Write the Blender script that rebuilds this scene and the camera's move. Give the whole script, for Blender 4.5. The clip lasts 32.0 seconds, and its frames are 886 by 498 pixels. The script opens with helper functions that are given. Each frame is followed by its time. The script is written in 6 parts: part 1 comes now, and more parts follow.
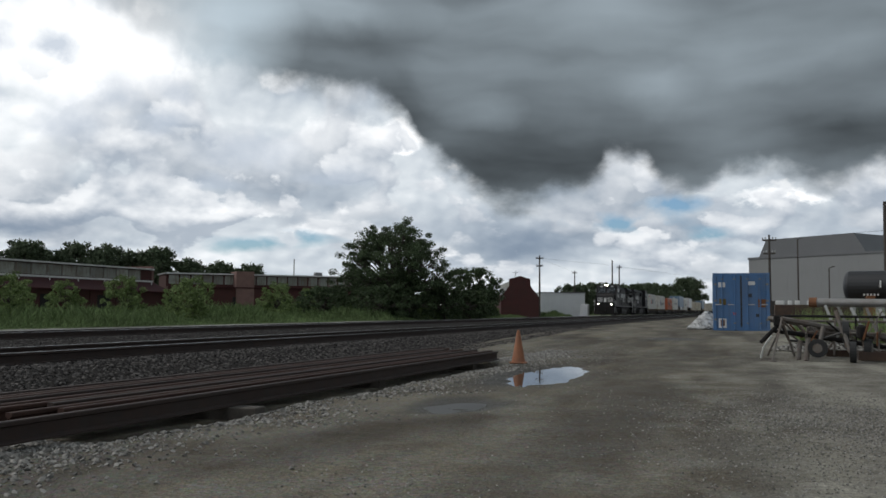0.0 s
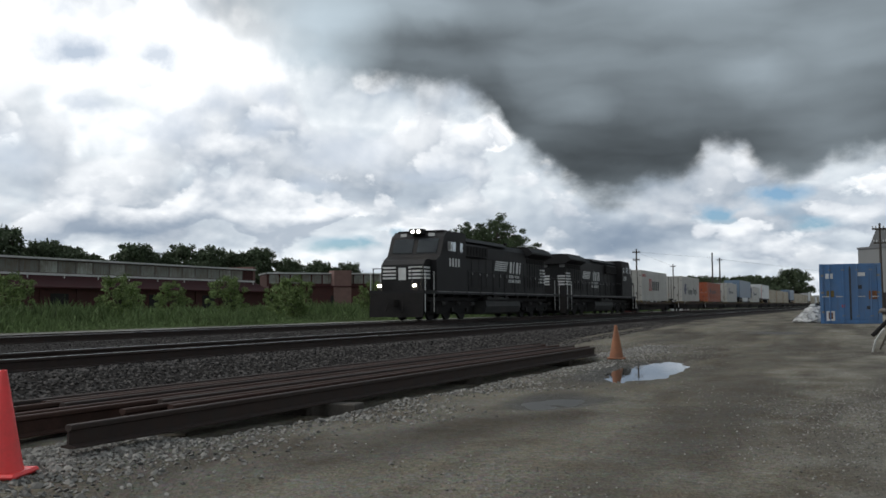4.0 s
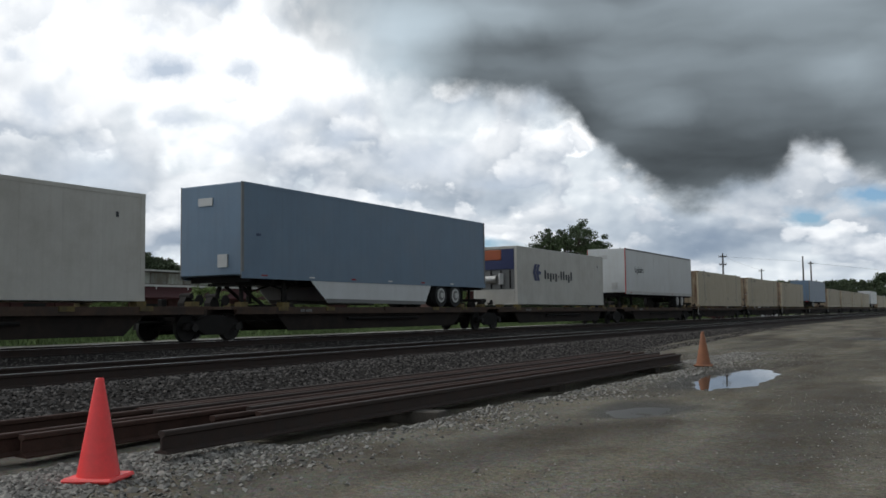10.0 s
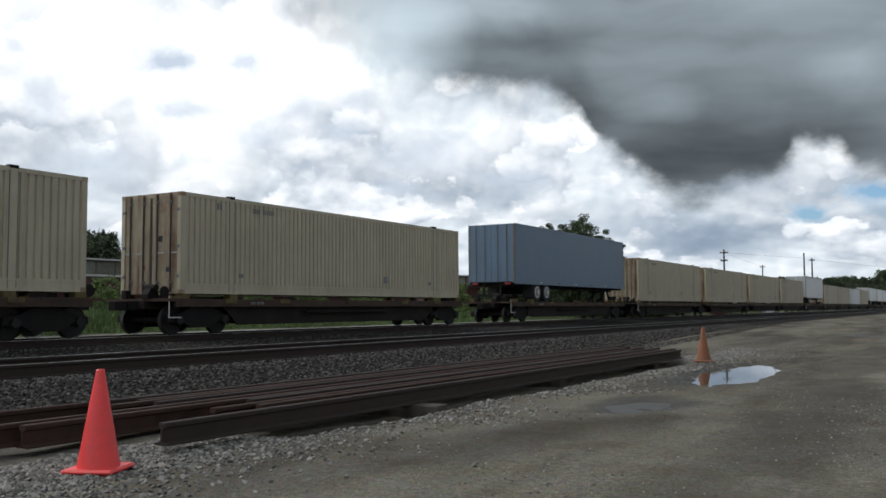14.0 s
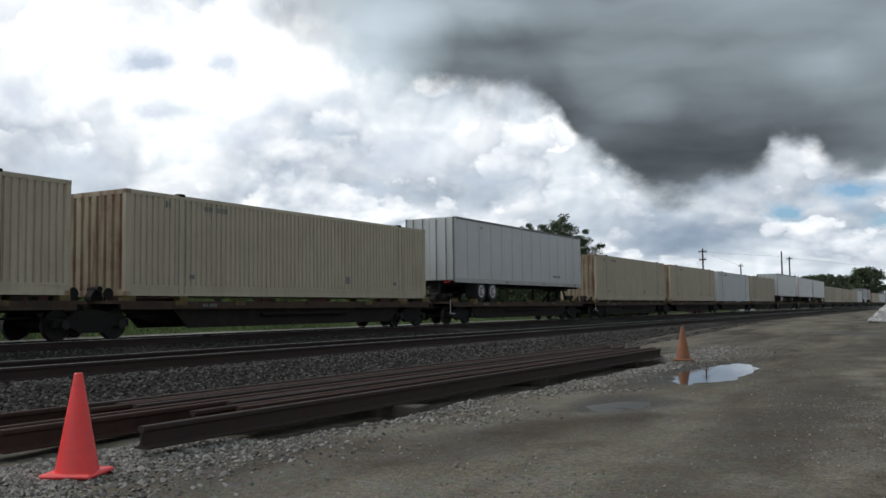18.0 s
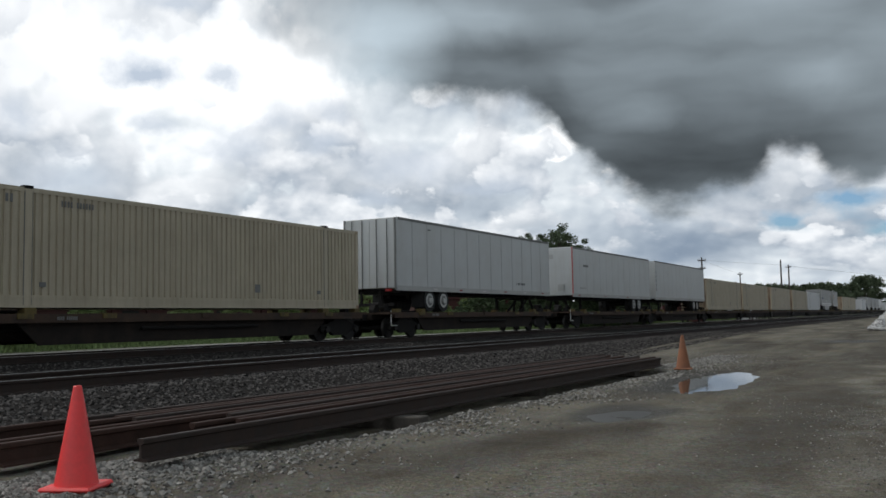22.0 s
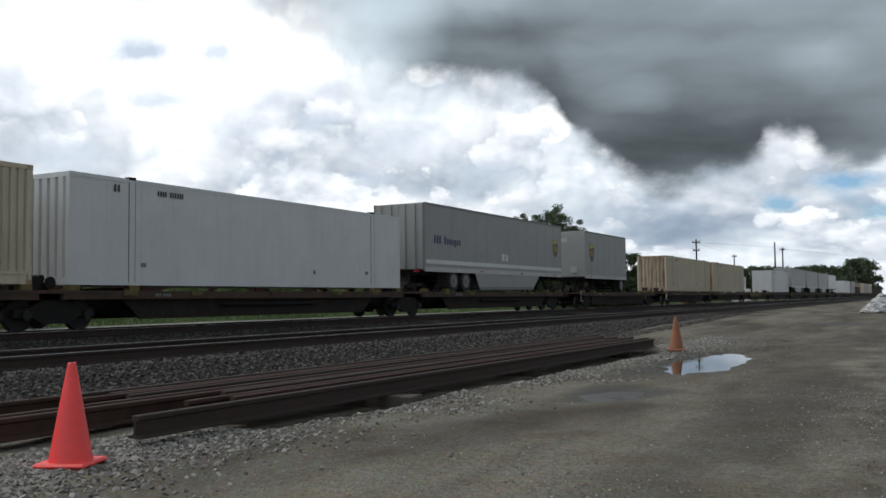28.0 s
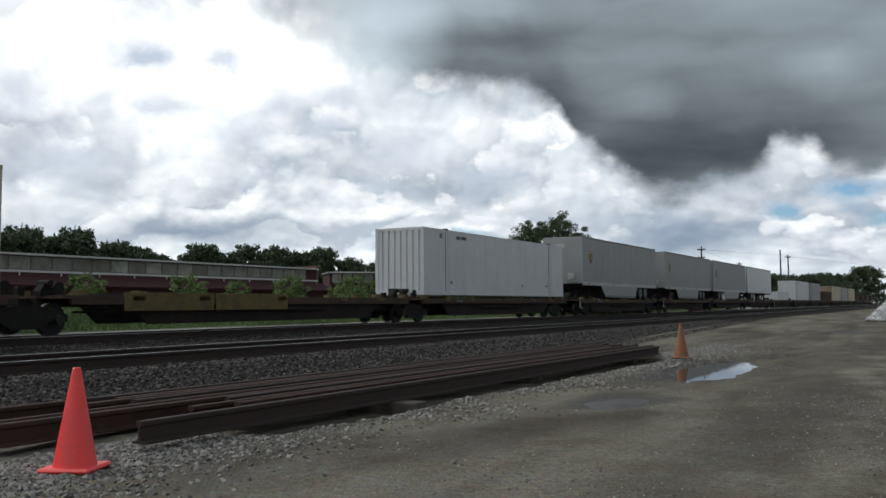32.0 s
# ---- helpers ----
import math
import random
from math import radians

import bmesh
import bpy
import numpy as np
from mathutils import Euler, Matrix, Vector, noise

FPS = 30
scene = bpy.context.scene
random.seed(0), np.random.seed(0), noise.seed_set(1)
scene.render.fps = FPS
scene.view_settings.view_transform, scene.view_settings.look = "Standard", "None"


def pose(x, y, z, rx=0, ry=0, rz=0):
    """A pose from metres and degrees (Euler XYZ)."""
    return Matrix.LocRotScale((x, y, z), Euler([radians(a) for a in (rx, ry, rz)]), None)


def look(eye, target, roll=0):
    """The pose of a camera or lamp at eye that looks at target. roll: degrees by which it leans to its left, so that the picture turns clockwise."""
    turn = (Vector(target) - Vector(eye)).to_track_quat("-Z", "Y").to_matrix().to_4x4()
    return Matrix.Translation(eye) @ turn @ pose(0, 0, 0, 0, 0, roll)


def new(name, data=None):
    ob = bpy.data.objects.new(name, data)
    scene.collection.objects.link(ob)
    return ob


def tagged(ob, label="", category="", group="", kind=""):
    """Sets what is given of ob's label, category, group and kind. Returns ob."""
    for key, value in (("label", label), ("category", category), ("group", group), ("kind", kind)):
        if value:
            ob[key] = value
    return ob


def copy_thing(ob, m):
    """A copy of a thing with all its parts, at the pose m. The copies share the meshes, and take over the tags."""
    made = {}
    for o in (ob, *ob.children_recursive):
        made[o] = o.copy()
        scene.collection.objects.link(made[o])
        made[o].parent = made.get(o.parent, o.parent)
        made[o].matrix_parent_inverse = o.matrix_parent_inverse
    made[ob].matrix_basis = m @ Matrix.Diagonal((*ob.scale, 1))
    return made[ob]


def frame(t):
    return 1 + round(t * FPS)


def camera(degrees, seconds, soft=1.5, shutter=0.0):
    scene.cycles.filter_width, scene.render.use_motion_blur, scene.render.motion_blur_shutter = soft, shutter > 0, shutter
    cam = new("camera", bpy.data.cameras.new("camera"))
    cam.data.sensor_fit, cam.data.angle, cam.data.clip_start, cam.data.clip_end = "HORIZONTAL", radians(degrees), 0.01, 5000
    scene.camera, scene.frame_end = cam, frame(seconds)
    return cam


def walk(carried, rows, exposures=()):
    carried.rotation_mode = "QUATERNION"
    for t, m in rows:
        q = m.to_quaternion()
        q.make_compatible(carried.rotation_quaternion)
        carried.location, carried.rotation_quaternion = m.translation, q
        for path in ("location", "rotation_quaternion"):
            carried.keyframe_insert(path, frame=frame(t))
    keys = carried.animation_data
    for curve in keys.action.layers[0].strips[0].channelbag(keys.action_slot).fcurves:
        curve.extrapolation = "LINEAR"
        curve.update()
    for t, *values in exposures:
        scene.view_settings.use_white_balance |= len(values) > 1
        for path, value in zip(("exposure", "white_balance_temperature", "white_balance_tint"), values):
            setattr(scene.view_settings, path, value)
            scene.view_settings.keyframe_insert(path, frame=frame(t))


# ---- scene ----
EYE = Vector((0.0, 0.0, 1.136))
RAIL = 0.43            # height of the rail heads above the yard
TRACK = -20.40         # centre line of the train's track
SIDING = -11.63        # centre line of the near track
cam = camera(52.01, 32.0, soft=1.6)
# seconds, heading from the track's direction to the left, tilt up, lean
PATH = [
    (0, 18.875, 3.843, 0.350), (0.5, 19.845, 3.905, 0.250), (1, 20.583, 3.792, -0.050), (1.5, 21.051, 3.616, 0.750),
    (2, 21.582, 3.767, 0.050), (2.5, 22.352, 3.750, -0.450), (3, 23.105, 3.869, -0.350), (3.5, 24.053, 3.763, -0.250),
    (5.5, 26.463, 3.497, -0.491), (6, 27.144, 3.713, -0.138), (6.5, 27.857, 3.718, 0.124), (7, 28.758, 4.053, 0.380),
    (7.5, 29.881, 4.920, -0.470), (8, 30.248, 5.075, 0.452), (8.5, 29.889, 4.832, 0.079), (9, 29.706, 4.549, 0.278),
    (9.5, 29.738, 4.290, -0.080), (10, 29.932, 4.136, -0.730), (10.5, 30.198, 4.204, 0.072), (11, 30.296, 4.177, 0.139),
    (11.5, 30.397, 4.173, 0.567), (12, 30.283, 4.233, 0.756), (12.5, 30.152, 4.026, 0.068), (13, 30.050, 3.821, -0.025),
    (13.5, 29.998, 3.811, -0.351), (15.5, 30.028, 3.646, -0.066), (16, 29.844, 3.857, -0.954), (16.5, 29.461, 3.956, -0.912),
    (17, 29.060, 3.838, -1.380), (17.5, 28.795, 3.680, -1.238), (18, 28.766, 3.783, -0.711), (18.5, 28.837, 4.266, -0.803),
    (19, 28.910, 4.610, -0.799), (19.5, 28.968, 4.646, -0.629), (20, 29.002, 4.395, -0.646), (20.5, 28.935, 4.329, -0.906),
    (21, 28.907, 4.386, -0.899), (21.5, 28.821, 4.474, -1.171), (22, 28.701, 4.431, -1.057), (22.5, 28.991, 4.353, -1.050),
    (23, 29.263, 4.340, -0.540), (23.5, 29.416, 4.346, -0.519), (24, 29.401, 4.447, -0.302), (24.5, 29.378, 4.424, -0.294),
    (25, 29.226, 4.419, -0.468), (25.5, 28.847, 4.248, -0.858), (26, 28.515, 4.003, -1.160), (26.5, 28.237, 3.448, -1.221),
    (28.5, 28.462, 3.135, -0.561), (29, 28.470, 3.243, -0.880), (29.5, 28.404, 3.313, -0.880), (30, 28.393, 3.378, -0.948),
    (30.5, 28.493, 3.421, -1.018), (31, 28.648, 3.414, -0.939), (31.5, 28.760, 3.437, -0.551), (32, 28.699, 3.565, -0.409),
]


def aim(heading, tilt, lean):
    a, b = radians(heading), radians(tilt)
    way = Vector((-math.sin(a) * math.cos(b), math.cos(a) * math.cos(b), math.sin(b)))
    return look(EYE, EYE + way * 10, lean)


walk(cam, [(t, aim(a, b, c)) for t, a, b, c in PATH], exposures=[(0.0, 0.0), (3.0, 0.04), (6.0, 0.3), (7.0, 0.22), (8.0, 0.0), (9.0, 0.04), (12.0, 0.24), (16.0, 0.28), (18.0, 0.2), (20.0, 0.22), (21.0, 0.18), (22.0, 0.08), (23.0, 0.28), (24.0, 0.22), (25.0, 0.16), (26.0, 0.12), (29.0, 0.38), (30.0, 0.22), (31.0, 0.22), (32.0, 0.18)])

# ---- world and sun ----
# lower edge of the dark cloud deck: heading, height in degrees
EDGE = [(-14.0, 8.6), (-7.0, 7.9), (-4.5, 7.1), (-2.8, 7.8), (-0.3, 8.5), (1.8, 8.0), (3.4, 7.0), (5.2, 7.2), (6.4, 8.9), (8.3, 9.4), (9.2, 8.0),
        (11.3, 7.1), (15.5, 6.7), (18.3, 8.3), (20.2, 9.4), (21.4, 12.2), (23.2, 13.3), (30.0, 13.4), (34.0, 14.6), (38.0, 17.0), (45.0, 19.0)]
# small grey clouds before the bright bank: heading, height, half width, half height, density
PUFFS = [(47.0, 14.9, 2.1, 1.25, 1.0), (42.4, 14.9, 1.25, 0.85, 0.75), (47.9, 17.0, 0.9, 0.6, 0.35), (55.4, 14.9, 0.8, 0.45, 0.5), (53.8, 11.9, 1.4, 1.4, 0.6),
         (46.4, 12.0, 1.2, 0.75, 0.6), (41.4, 10.8, 2.0, 1.6, 0.55), (38.8, 12.4, 1.5, 1.2, 0.5), (36.4, 11.0, 1.9, 1.0, 0.65), (35.6, 13.0, 1.2, 0.8, 0.45),
         (45.0, 19.0, 2.4, 0.9, 0.7), (31.0, 9.6, 3.4, 1.5, 0.55), (33.0, 7.6, 2.2, 0.7, 0.5), (51.0, 8.6, 3.0, 1.6, 0.5), (26.0, 8.2, 2.6, 0.9, 0.5)]
# low dark banks, and bright heaps
BANKS = [(43.5, 4.7, 7.0, 0.95, 1.0), (13.6, 4.1, 3.4, 1.15, 1.0), (17.2, 5.6, 2.6, 0.9, 0.45), (22.0, 5.4, 2.4, 0.9, 0.4), (4.4, 5.3, 2.4, 0.55, 0.5), (-3.0, 5.6, 3.4, 0.7, 0.5), (1.5, 6.3, 2.4, 0.5, 0.4), (9.5, 5.9, 3.0, 0.5, 0.45), (49.5, 7.2, 2.4, 0.8, 0.5)]
HEAPS = [(8.2, 7.2, 1.8, 1.2, 0.9), (-1.5, 6.6, 3.2, 0.6, 0.6), (25.4, 10.6, 2.6, 1.6, 0.7), (21.8, 10.6, 1.6, 1.2, 0.6), (44.0, 6.5, 2.6, 0.5, 0.7), (32.0, 6.0, 3.6, 0.5, 0.7), (26.5, 5.0, 2.4, 0.5, 0.6)]
SUN_AZ, SUN_EL = 100.0, 45.0    # degrees to the left of the track's direction, and up


def node(tree, kind, inputs=()):
    n = tree.nodes.new(kind)
    for k, v in dict(inputs).items():
        if isinstance(v, bpy.types.NodeSocket):
            tree.links.new(v, n.inputs[k])
        else:
            n.inputs[k].default_value = v
    return n


def calc(tree, op, a, b=0.0, c=0.0, clamp=False):
    n = node(tree, "ShaderNodeMath", {0: a, 1: b, 2: c})
    n.operation, n.use_clamp = op, clamp
    return n.outputs[0]


def ramp(tree, fac, stops, mode="LINEAR"):
    n = tree.nodes.new("ShaderNodeValToRGB")
    n.color_ramp.interpolation = mode
    e = n.color_ramp.elements
    while len(e) < len(stops):
        e.new(0.5)
    for el, (p, c) in zip(e, stops):
        el.position = p
        el.color = (*c, 1) if isinstance(c, tuple) else (c, c, c, 1)
    tree.links.new(fac, n.inputs[0])
    return n.outputs[0]


def mixc(tree, fac, a, b, mode="MIX"):
    n = tree.nodes.new("ShaderNodeMix")
    n.data_type, n.blend_type = "RGBA", mode
    for i, v in ((0, fac), (6, a), (7, b)):
        if isinstance(v, bpy.types.NodeSocket):
            tree.links.new(v, n.inputs[i])
        else:
            n.inputs[i].default_value = (*v, 1) if isinstance(v, tuple) else v
    return n.outputs[2]


def make_world():
    w = bpy.data.worlds.new("cloudy_sky")
    scene.world = w
    w.use_nodes = True
    T = w.node_tree
    T.nodes.clear()
    co = node(T, "ShaderNodeTexCoord").outputs["Generated"]
    xyz = node(T, "ShaderNodeSeparateXYZ", {0: co}).outputs
    az = calc(T, "MULTIPLY", calc(T, "ARCTAN2", calc(T, "MULTIPLY", xyz[0], -1.0), xyz[1]), 57.2958)
    el = calc(T, "MULTIPLY", calc(T, "ARCSINE", xyz[2]), 57.2958)
    sky = node(T, "ShaderNodeTexSky")
    sky.sky_type, sky.sun_disc, sky.sun_elevation, sky.sun_rotation = "NISHITA", False, radians(SUN_EL), radians(-SUN_AZ)
    blue = mixc(T, 1.0, sky.outputs[0], (0.11, 0.11, 0.11), "MULTIPLY")
    # billowing cloud texture in degrees, finer towards the horizon, with relief towards the bright side
    elc = calc(T, "MULTIPLY", calc(T, "LOGARITHM", calc(T, "MAXIMUM", calc(T, "ADD", calc(T, "DIVIDE", el, 9.0), 1.0), 0.3), 2.71828), 4.2)

    def place(da, de):
        return node(T, "ShaderNodeCombineXYZ", {0: calc(T, "DIVIDE", calc(T, "ADD", az, da), 5.6), 1: calc(T, "ADD", elc, de / 4.6), 2: 4.7}).outputs[0]

    def field(da, de, scale, detail, rough, lac=2.0):
        n = node(T, "ShaderNodeTexNoise", {"Vector": place(da, de), "Scale": scale, "Detail": detail, "Roughness": rough, "Lacunarity": lac, "Distortion": 0.1})
        return n

    def billow(da, de):
        """Rounded cauliflower heads: cells within cells, bent by noise."""
        p = place(da, de)
        bend = node(T, "ShaderNodeTexNoise", {"Vector": p, "Scale": 1.2, "Detail": 2.5, "Roughness": 0.45}).outputs["Color"]
        off = node(T, "ShaderNodeVectorMath", {0: bend, 1: (0.6, 0.6, 0.0)})
        off.operation = "MULTIPLY"
        p2 = node(T, "ShaderNodeVectorMath", {0: p, 1: off.outputs[0]})
        cells = node(T, "ShaderNodeTexVoronoi", {"Vector": p2.outputs[0], "Scale": 1.1, "Detail": 2.2, "Roughness": 0.45, "Lacunarity": 2.3})
        cells.feature = "SMOOTH_F1"
        cells.inputs["Smoothness"].default_value = 0.25
        return calc(T, "MULTIPLY", cells.outputs["Distance"], -1.0)

    big = field(0, 0, 0.6, 6.0, 0.5).outputs[0]
    puff = billow(0, 0)
    lit = calc(T, "SUBTRACT", puff, billow(0.35, 0.45))
    shade = calc(T, "SUBTRACT", big, field(1.0, 1.0, 0.6, 6.0, 0.5).outputs[0])
    wx = node(T, "ShaderNodeSeparateColor", {0: field(3.0, 1.0, 0.9, 5.0, 0.52).outputs["Color"]}).outputs
    azw = calc(T, "ADD", az, calc(T, "MULTIPLY", calc(T, "SUBTRACT", wx[0], 0.5), 3.0))
    elw = calc(T, "ADD", el, calc(T, "MULTIPLY", calc(T, "SUBTRACT", wx[1], 0.5), 2.2))

    def blob(a, e, ra, re, hard=1.0):
        da = calc(T, "DIVIDE", calc(T, "SUBTRACT", azw, a), ra)
        de = calc(T, "DIVIDE", calc(T, "SUBTRACT", elw, e), re)
        d = calc(T, "SQRT", calc(T, "ADD", calc(T, "MULTIPLY", da, da), calc(T, "MULTIPLY", de, de)))
        return calc(T, "MULTIPLY", calc(T, "SUBTRACT", 1.3, d), hard, clamp=True)

    # fine ragged warp for the small clouds
    wf = node(T, "ShaderNodeSeparateColor", {0: field(9.0, 4.0, 2.6, 6.0, 0.58).outputs["Color"]}).outputs
    azf = calc(T, "ADD", az, calc(T, "MULTIPLY", calc(T, "SUBTRACT", wf[0], 0.5), 3.2))
    elf = calc(T, "ADD", el, calc(T, "MULTIPLY", calc(T, "SUBTRACT", wf[1], 0.5), 2.2))

    def lump(a, e, ra, re, hard, flat=1.0):
        """A ragged rounded cloud; flat above one sharpens its lower side."""
        da = calc(T, "DIVIDE", calc(T, "SUBTRACT", azf, a), ra)
        de = calc(T, "DIVIDE", calc(T, "SUBTRACT", elf, e), re)
        de = calc(T, "MAXIMUM", de, calc(T, "MULTIPLY", de, -flat))
        d = calc(T, "SQRT", calc(T, "ADD", calc(T, "MULTIPLY", da, da), calc(T, "MULTIPLY", de, de)))
        return calc(T, "MULTIPLY", calc(T, "SUBTRACT", 1.15, d), hard, clamp=True)

    # broken cumulus: soft grey bodies with bright heads
    v = calc(T, "ADD", 0.77, calc(T, "MULTIPLY", shade, 0.9))
    v = calc(T, "ADD", v, calc(T, "MULTIPLY", lit, 0.3))
    for a, e, ra, re, k in ((50.0, 15.5, 13.0, 6.0, 0.34), (38.5, 15.0, 6.0, 3.0, 0.28), (30.0, 11.5, 4.0, 1.5, 0.15), (43.0, 9.5, 7.0, 2.0, 0.1), (30.0, 8.0, 6.0, 2.5, -0.14),
                            (9.0, 4.6, 14.0, 2.2, -0.22), (24.0, 7.4, 4.0, 1.6, -0.08), (2.0, 4.0, 6.0, 0.8, 0.1), (42.0, 6.6, 8.0, 1.6, -0.08)):
        v = calc(T, "ADD", v, calc(T, "MULTIPLY", blob(a, e, ra, re), k))
    for a, e, ra, re, k in HEAPS:
        v = calc(T, "ADD", v, calc(T, "MULTIPLY", lump(a, e, ra, re, 1.6, 1.6), 0.5 * k))
    gap = calc(T, "ADD", calc(T, "ADD", blob(7.5, 5.6, 3.6, 0.6), blob(29.5, 4.1, 4.0, 0.5)), calc(T, "ADD", blob(4.6, 6.7, 2.0, 0.6), blob(2.6, 4.9, 1.6, 0.5)), clamp=True)
    cumulus = ramp(T, v, [(0.0, (0.1, 0.135, 0.175)), (0.3, (0.2, 0.26, 0.335)), (0.5, (0.34, 0.405, 0.485)), (0.68, (0.52, 0.585, 0.655)),
                          (0.84, (0.74, 0.795, 0.84)), (1.0, (1.08, 1.1, 1.12))])
    # two layers of heaped cloud with crisp heads: bright where they thin out towards the light, grey in the body
    for seed, scale, thr, soft_, body, strength in ((41.0, 0.62, 0.485, 0.05, (0.325, 0.385, 0.46), 0.85), (63.0, 1.15, 0.53, 0.035, (0.4, 0.46, 0.54), 0.8)):
        n0 = field(seed, 5.0, scale, 6.0, 0.5).outputs[0]
        n1 = field(seed + 0.35, 6.0, scale, 3.5, 0.48).outputs[0]
        head = calc(T, "ADD", 0.36, calc(T, "MULTIPLY", calc(T, "SUBTRACT", n0, n1), 4.5), clamp=True)
        body_ = mixc(T, head, body, (1.0, 1.02, 1.04))
        away = calc(T, "SUBTRACT", 1.0, calc(T, "MULTIPLY", calc(T, "ADD", blob(49.0, 15.5, 9.0, 4.5), blob(38.0, 15.5, 6.0, 2.5)), 0.9), clamp=True)
        m_ = calc(T, "MULTIPLY", calc(T, "MULTIPLY", calc(T, "DIVIDE", calc(T, "SUBTRACT", n0, thr), soft_, clamp=True), strength), away)
        cumulus = mixc(T, m_, cumulus, body_)
    for a, e, ra, re, k in PUFFS:
        cumulus = mixc(T, calc(T, "MULTIPLY", lump(a, e, ra * 1.1, re * 1.15, 1.15, 1.5), k), cumulus, (0.5, 0.575, 0.68))
    for a, e, ra, re, k in BANKS:
        cumulus = mixc(T, calc(T, "MULTIPLY", lump(a, e, ra * 1.15, re * 1.2, 0.8), 0.85 * k), cumulus, (0.2, 0.265, 0.36))
    gaps = calc(T, "MULTIPLY", calc(T, "SUBTRACT", ramp(T, field(0, 0, 1.3, 6.0, 0.5).outputs[0], [(0.44, (1.0, 1.0, 1.0)), (0.54, (0.45, 0.45, 0.45)), (0.6, (0.0, 0.0, 0.0))]), 0.0), gap, clamp=True)
    col = mixc(T, calc(T, "MULTIPLY", gaps, 1.5, clamp=True), cumulus, mixc(T, 1.0, blue, (0.62, 0.8, 1.0), "MULTIPLY"))
    # the dark cloud deck: its lower edge over the heading, and where it ends to the left
    edge = ramp(T, calc(T, "DIVIDE", calc(T, "ADD", azw, 20.0), 80.0), [((p + 20.0) / 80.0, q / 20.0) for p, q in EDGE])
    d = calc(T, "SUBTRACT", elw, calc(T, "MULTIPLY", edge, 20.0))
    reach = ramp(T, calc(T, "DIVIDE", calc(T, "ADD", azw, 180.0), 360.0), [(0.0, 0.1), (0.12, 0.75), (0.25, 1.0), (0.589, 1.0), (0.617, 0.0), (1.0, 0.1)])
    level = ramp(T, calc(T, "DIVIDE", calc(T, "ADD", azw, 20.0), 80.0), [(0.0, 0.38), (0.48, 0.36), (0.545, 0.62), (0.66, 0.7), (0.8, 0.95)], "EASE")
    up = calc(T, "SUBTRACT", elw, calc(T, "MULTIPLY", level, 20.0))
    rag = calc(T, "SUBTRACT", field(31.0, 5.0, 1.6, 7.0, 0.55).outputs[0], 0.5)
    d = calc(T, "ADD", d, calc(T, "MULTIPLY", rag, 3.6))
    deck = calc(T, "MULTIPLY", ramp(T, calc(T, "DIVIDE", calc(T, "ADD", d, 0.7), 1.9), [(0.0, 0.0), (1.0, 1.0)], "EASE"), reach)
    thin = ramp(T, calc(T, "DIVIDE", calc(T, "ADD", calc(T, "MULTIPLY", up, 0.8), calc(T, "MULTIPLY", d, 0.2)), 10.0), [(0.0, 0.11), (0.1, 0.055), (0.2, 0.01), (0.35, 0.03), (0.5, 0.075), (0.75, 0.12), (1.0, 0.16)])
    streaky = node(T, "ShaderNodeCombineXYZ", {0: calc(T, "DIVIDE", azw, 13.0), 1: calc(T, "DIVIDE", elw, 3.2), 2: 1.5}).outputs[0]
    band = node(T, "ShaderNodeTexNoise", {"Vector": streaky, "Scale": 1.0, "Detail": 3.0, "Roughness": 0.45}).outputs[0]
    dv = calc(T, "ADD", calc(T, "ADD", 0.108, thin), calc(T, "ADD", calc(T, "MULTIPLY", calc(T, "SUBTRACT", band, 0.5), 0.3), calc(T, "MULTIPLY", calc(T, "SUBTRACT", field(5.0, 2.0, 0.5, 3.0, 0.4).outputs[0], 0.5), 0.2)))
    for a, e, ra, re, k in ((25.5, 15.0, 6.0, 1.0, 0.06), (26.5, 18.2, 6.0, 1.7, 0.17), (33.5, 16.5, 4.5, 4.0, 0.38), (17.5, 19.6, 3.5, 0.9, -0.09), (16.4, 12.2, 2.4, 1.0, 0.08),
                            (14.6, 15.0, 2.6, 0.9, 0.05), (-4.7, 11.0, 4.5, 1.6, -0.04), (0.0, 15.5, 4.0, 1.8, 0.06), (6.0, 13.8, 2.6, 1.2, 0.07), (8.0, 17.6, 4.0, 1.6, 0.06), (-0.5, 9.0, 3.0, 0.7, 0.06)):
        dv = calc(T, "ADD", dv, calc(T, "MULTIPLY", blob(a, e, ra, re), k))
    dv = calc(T, "MAXIMUM", dv, 0.055)
    dark = node(T, "ShaderNodeCombineColor", {0: calc(T, "MULTIPLY", dv, 0.85), 1: calc(T, "MULTIPLY", dv, 1.01), 2: calc(T, "MULTIPLY", dv, 1.13)}).outputs[0]
    col = mixc(T, deck, col, dark)
    low = ramp(T, calc(T, "DIVIDE", el, 3.0), [(0.0, 1.0), (1.0, 0.0)])
    col = mixc(T, calc(T, "MULTIPLY", low, 0.3), col, (0.7, 0.75, 0.8))
    bg = node(T, "ShaderNodeBackground", {0: col, 1: 1.0}).outputs[0]
    T.links.new(bg, node(T, "ShaderNodeOutputWorld").inputs[0])


make_world()
sun = new("sun", bpy.data.lights.new("sun", "SUN"))
sun.data.energy, sun.data.angle, sun.data.color = 1.1, radians(14), (1.0, 0.96, 0.9)
_a, _e = radians(SUN_AZ), radians(SUN_EL)
_way = Vector((-math.sin(_a) * math.cos(_e), math.cos(_a) * math.cos(_e), math.sin(_e)))
sun.matrix_world = look(_way * 50, (0, 0, 0))

# ---- materials ----


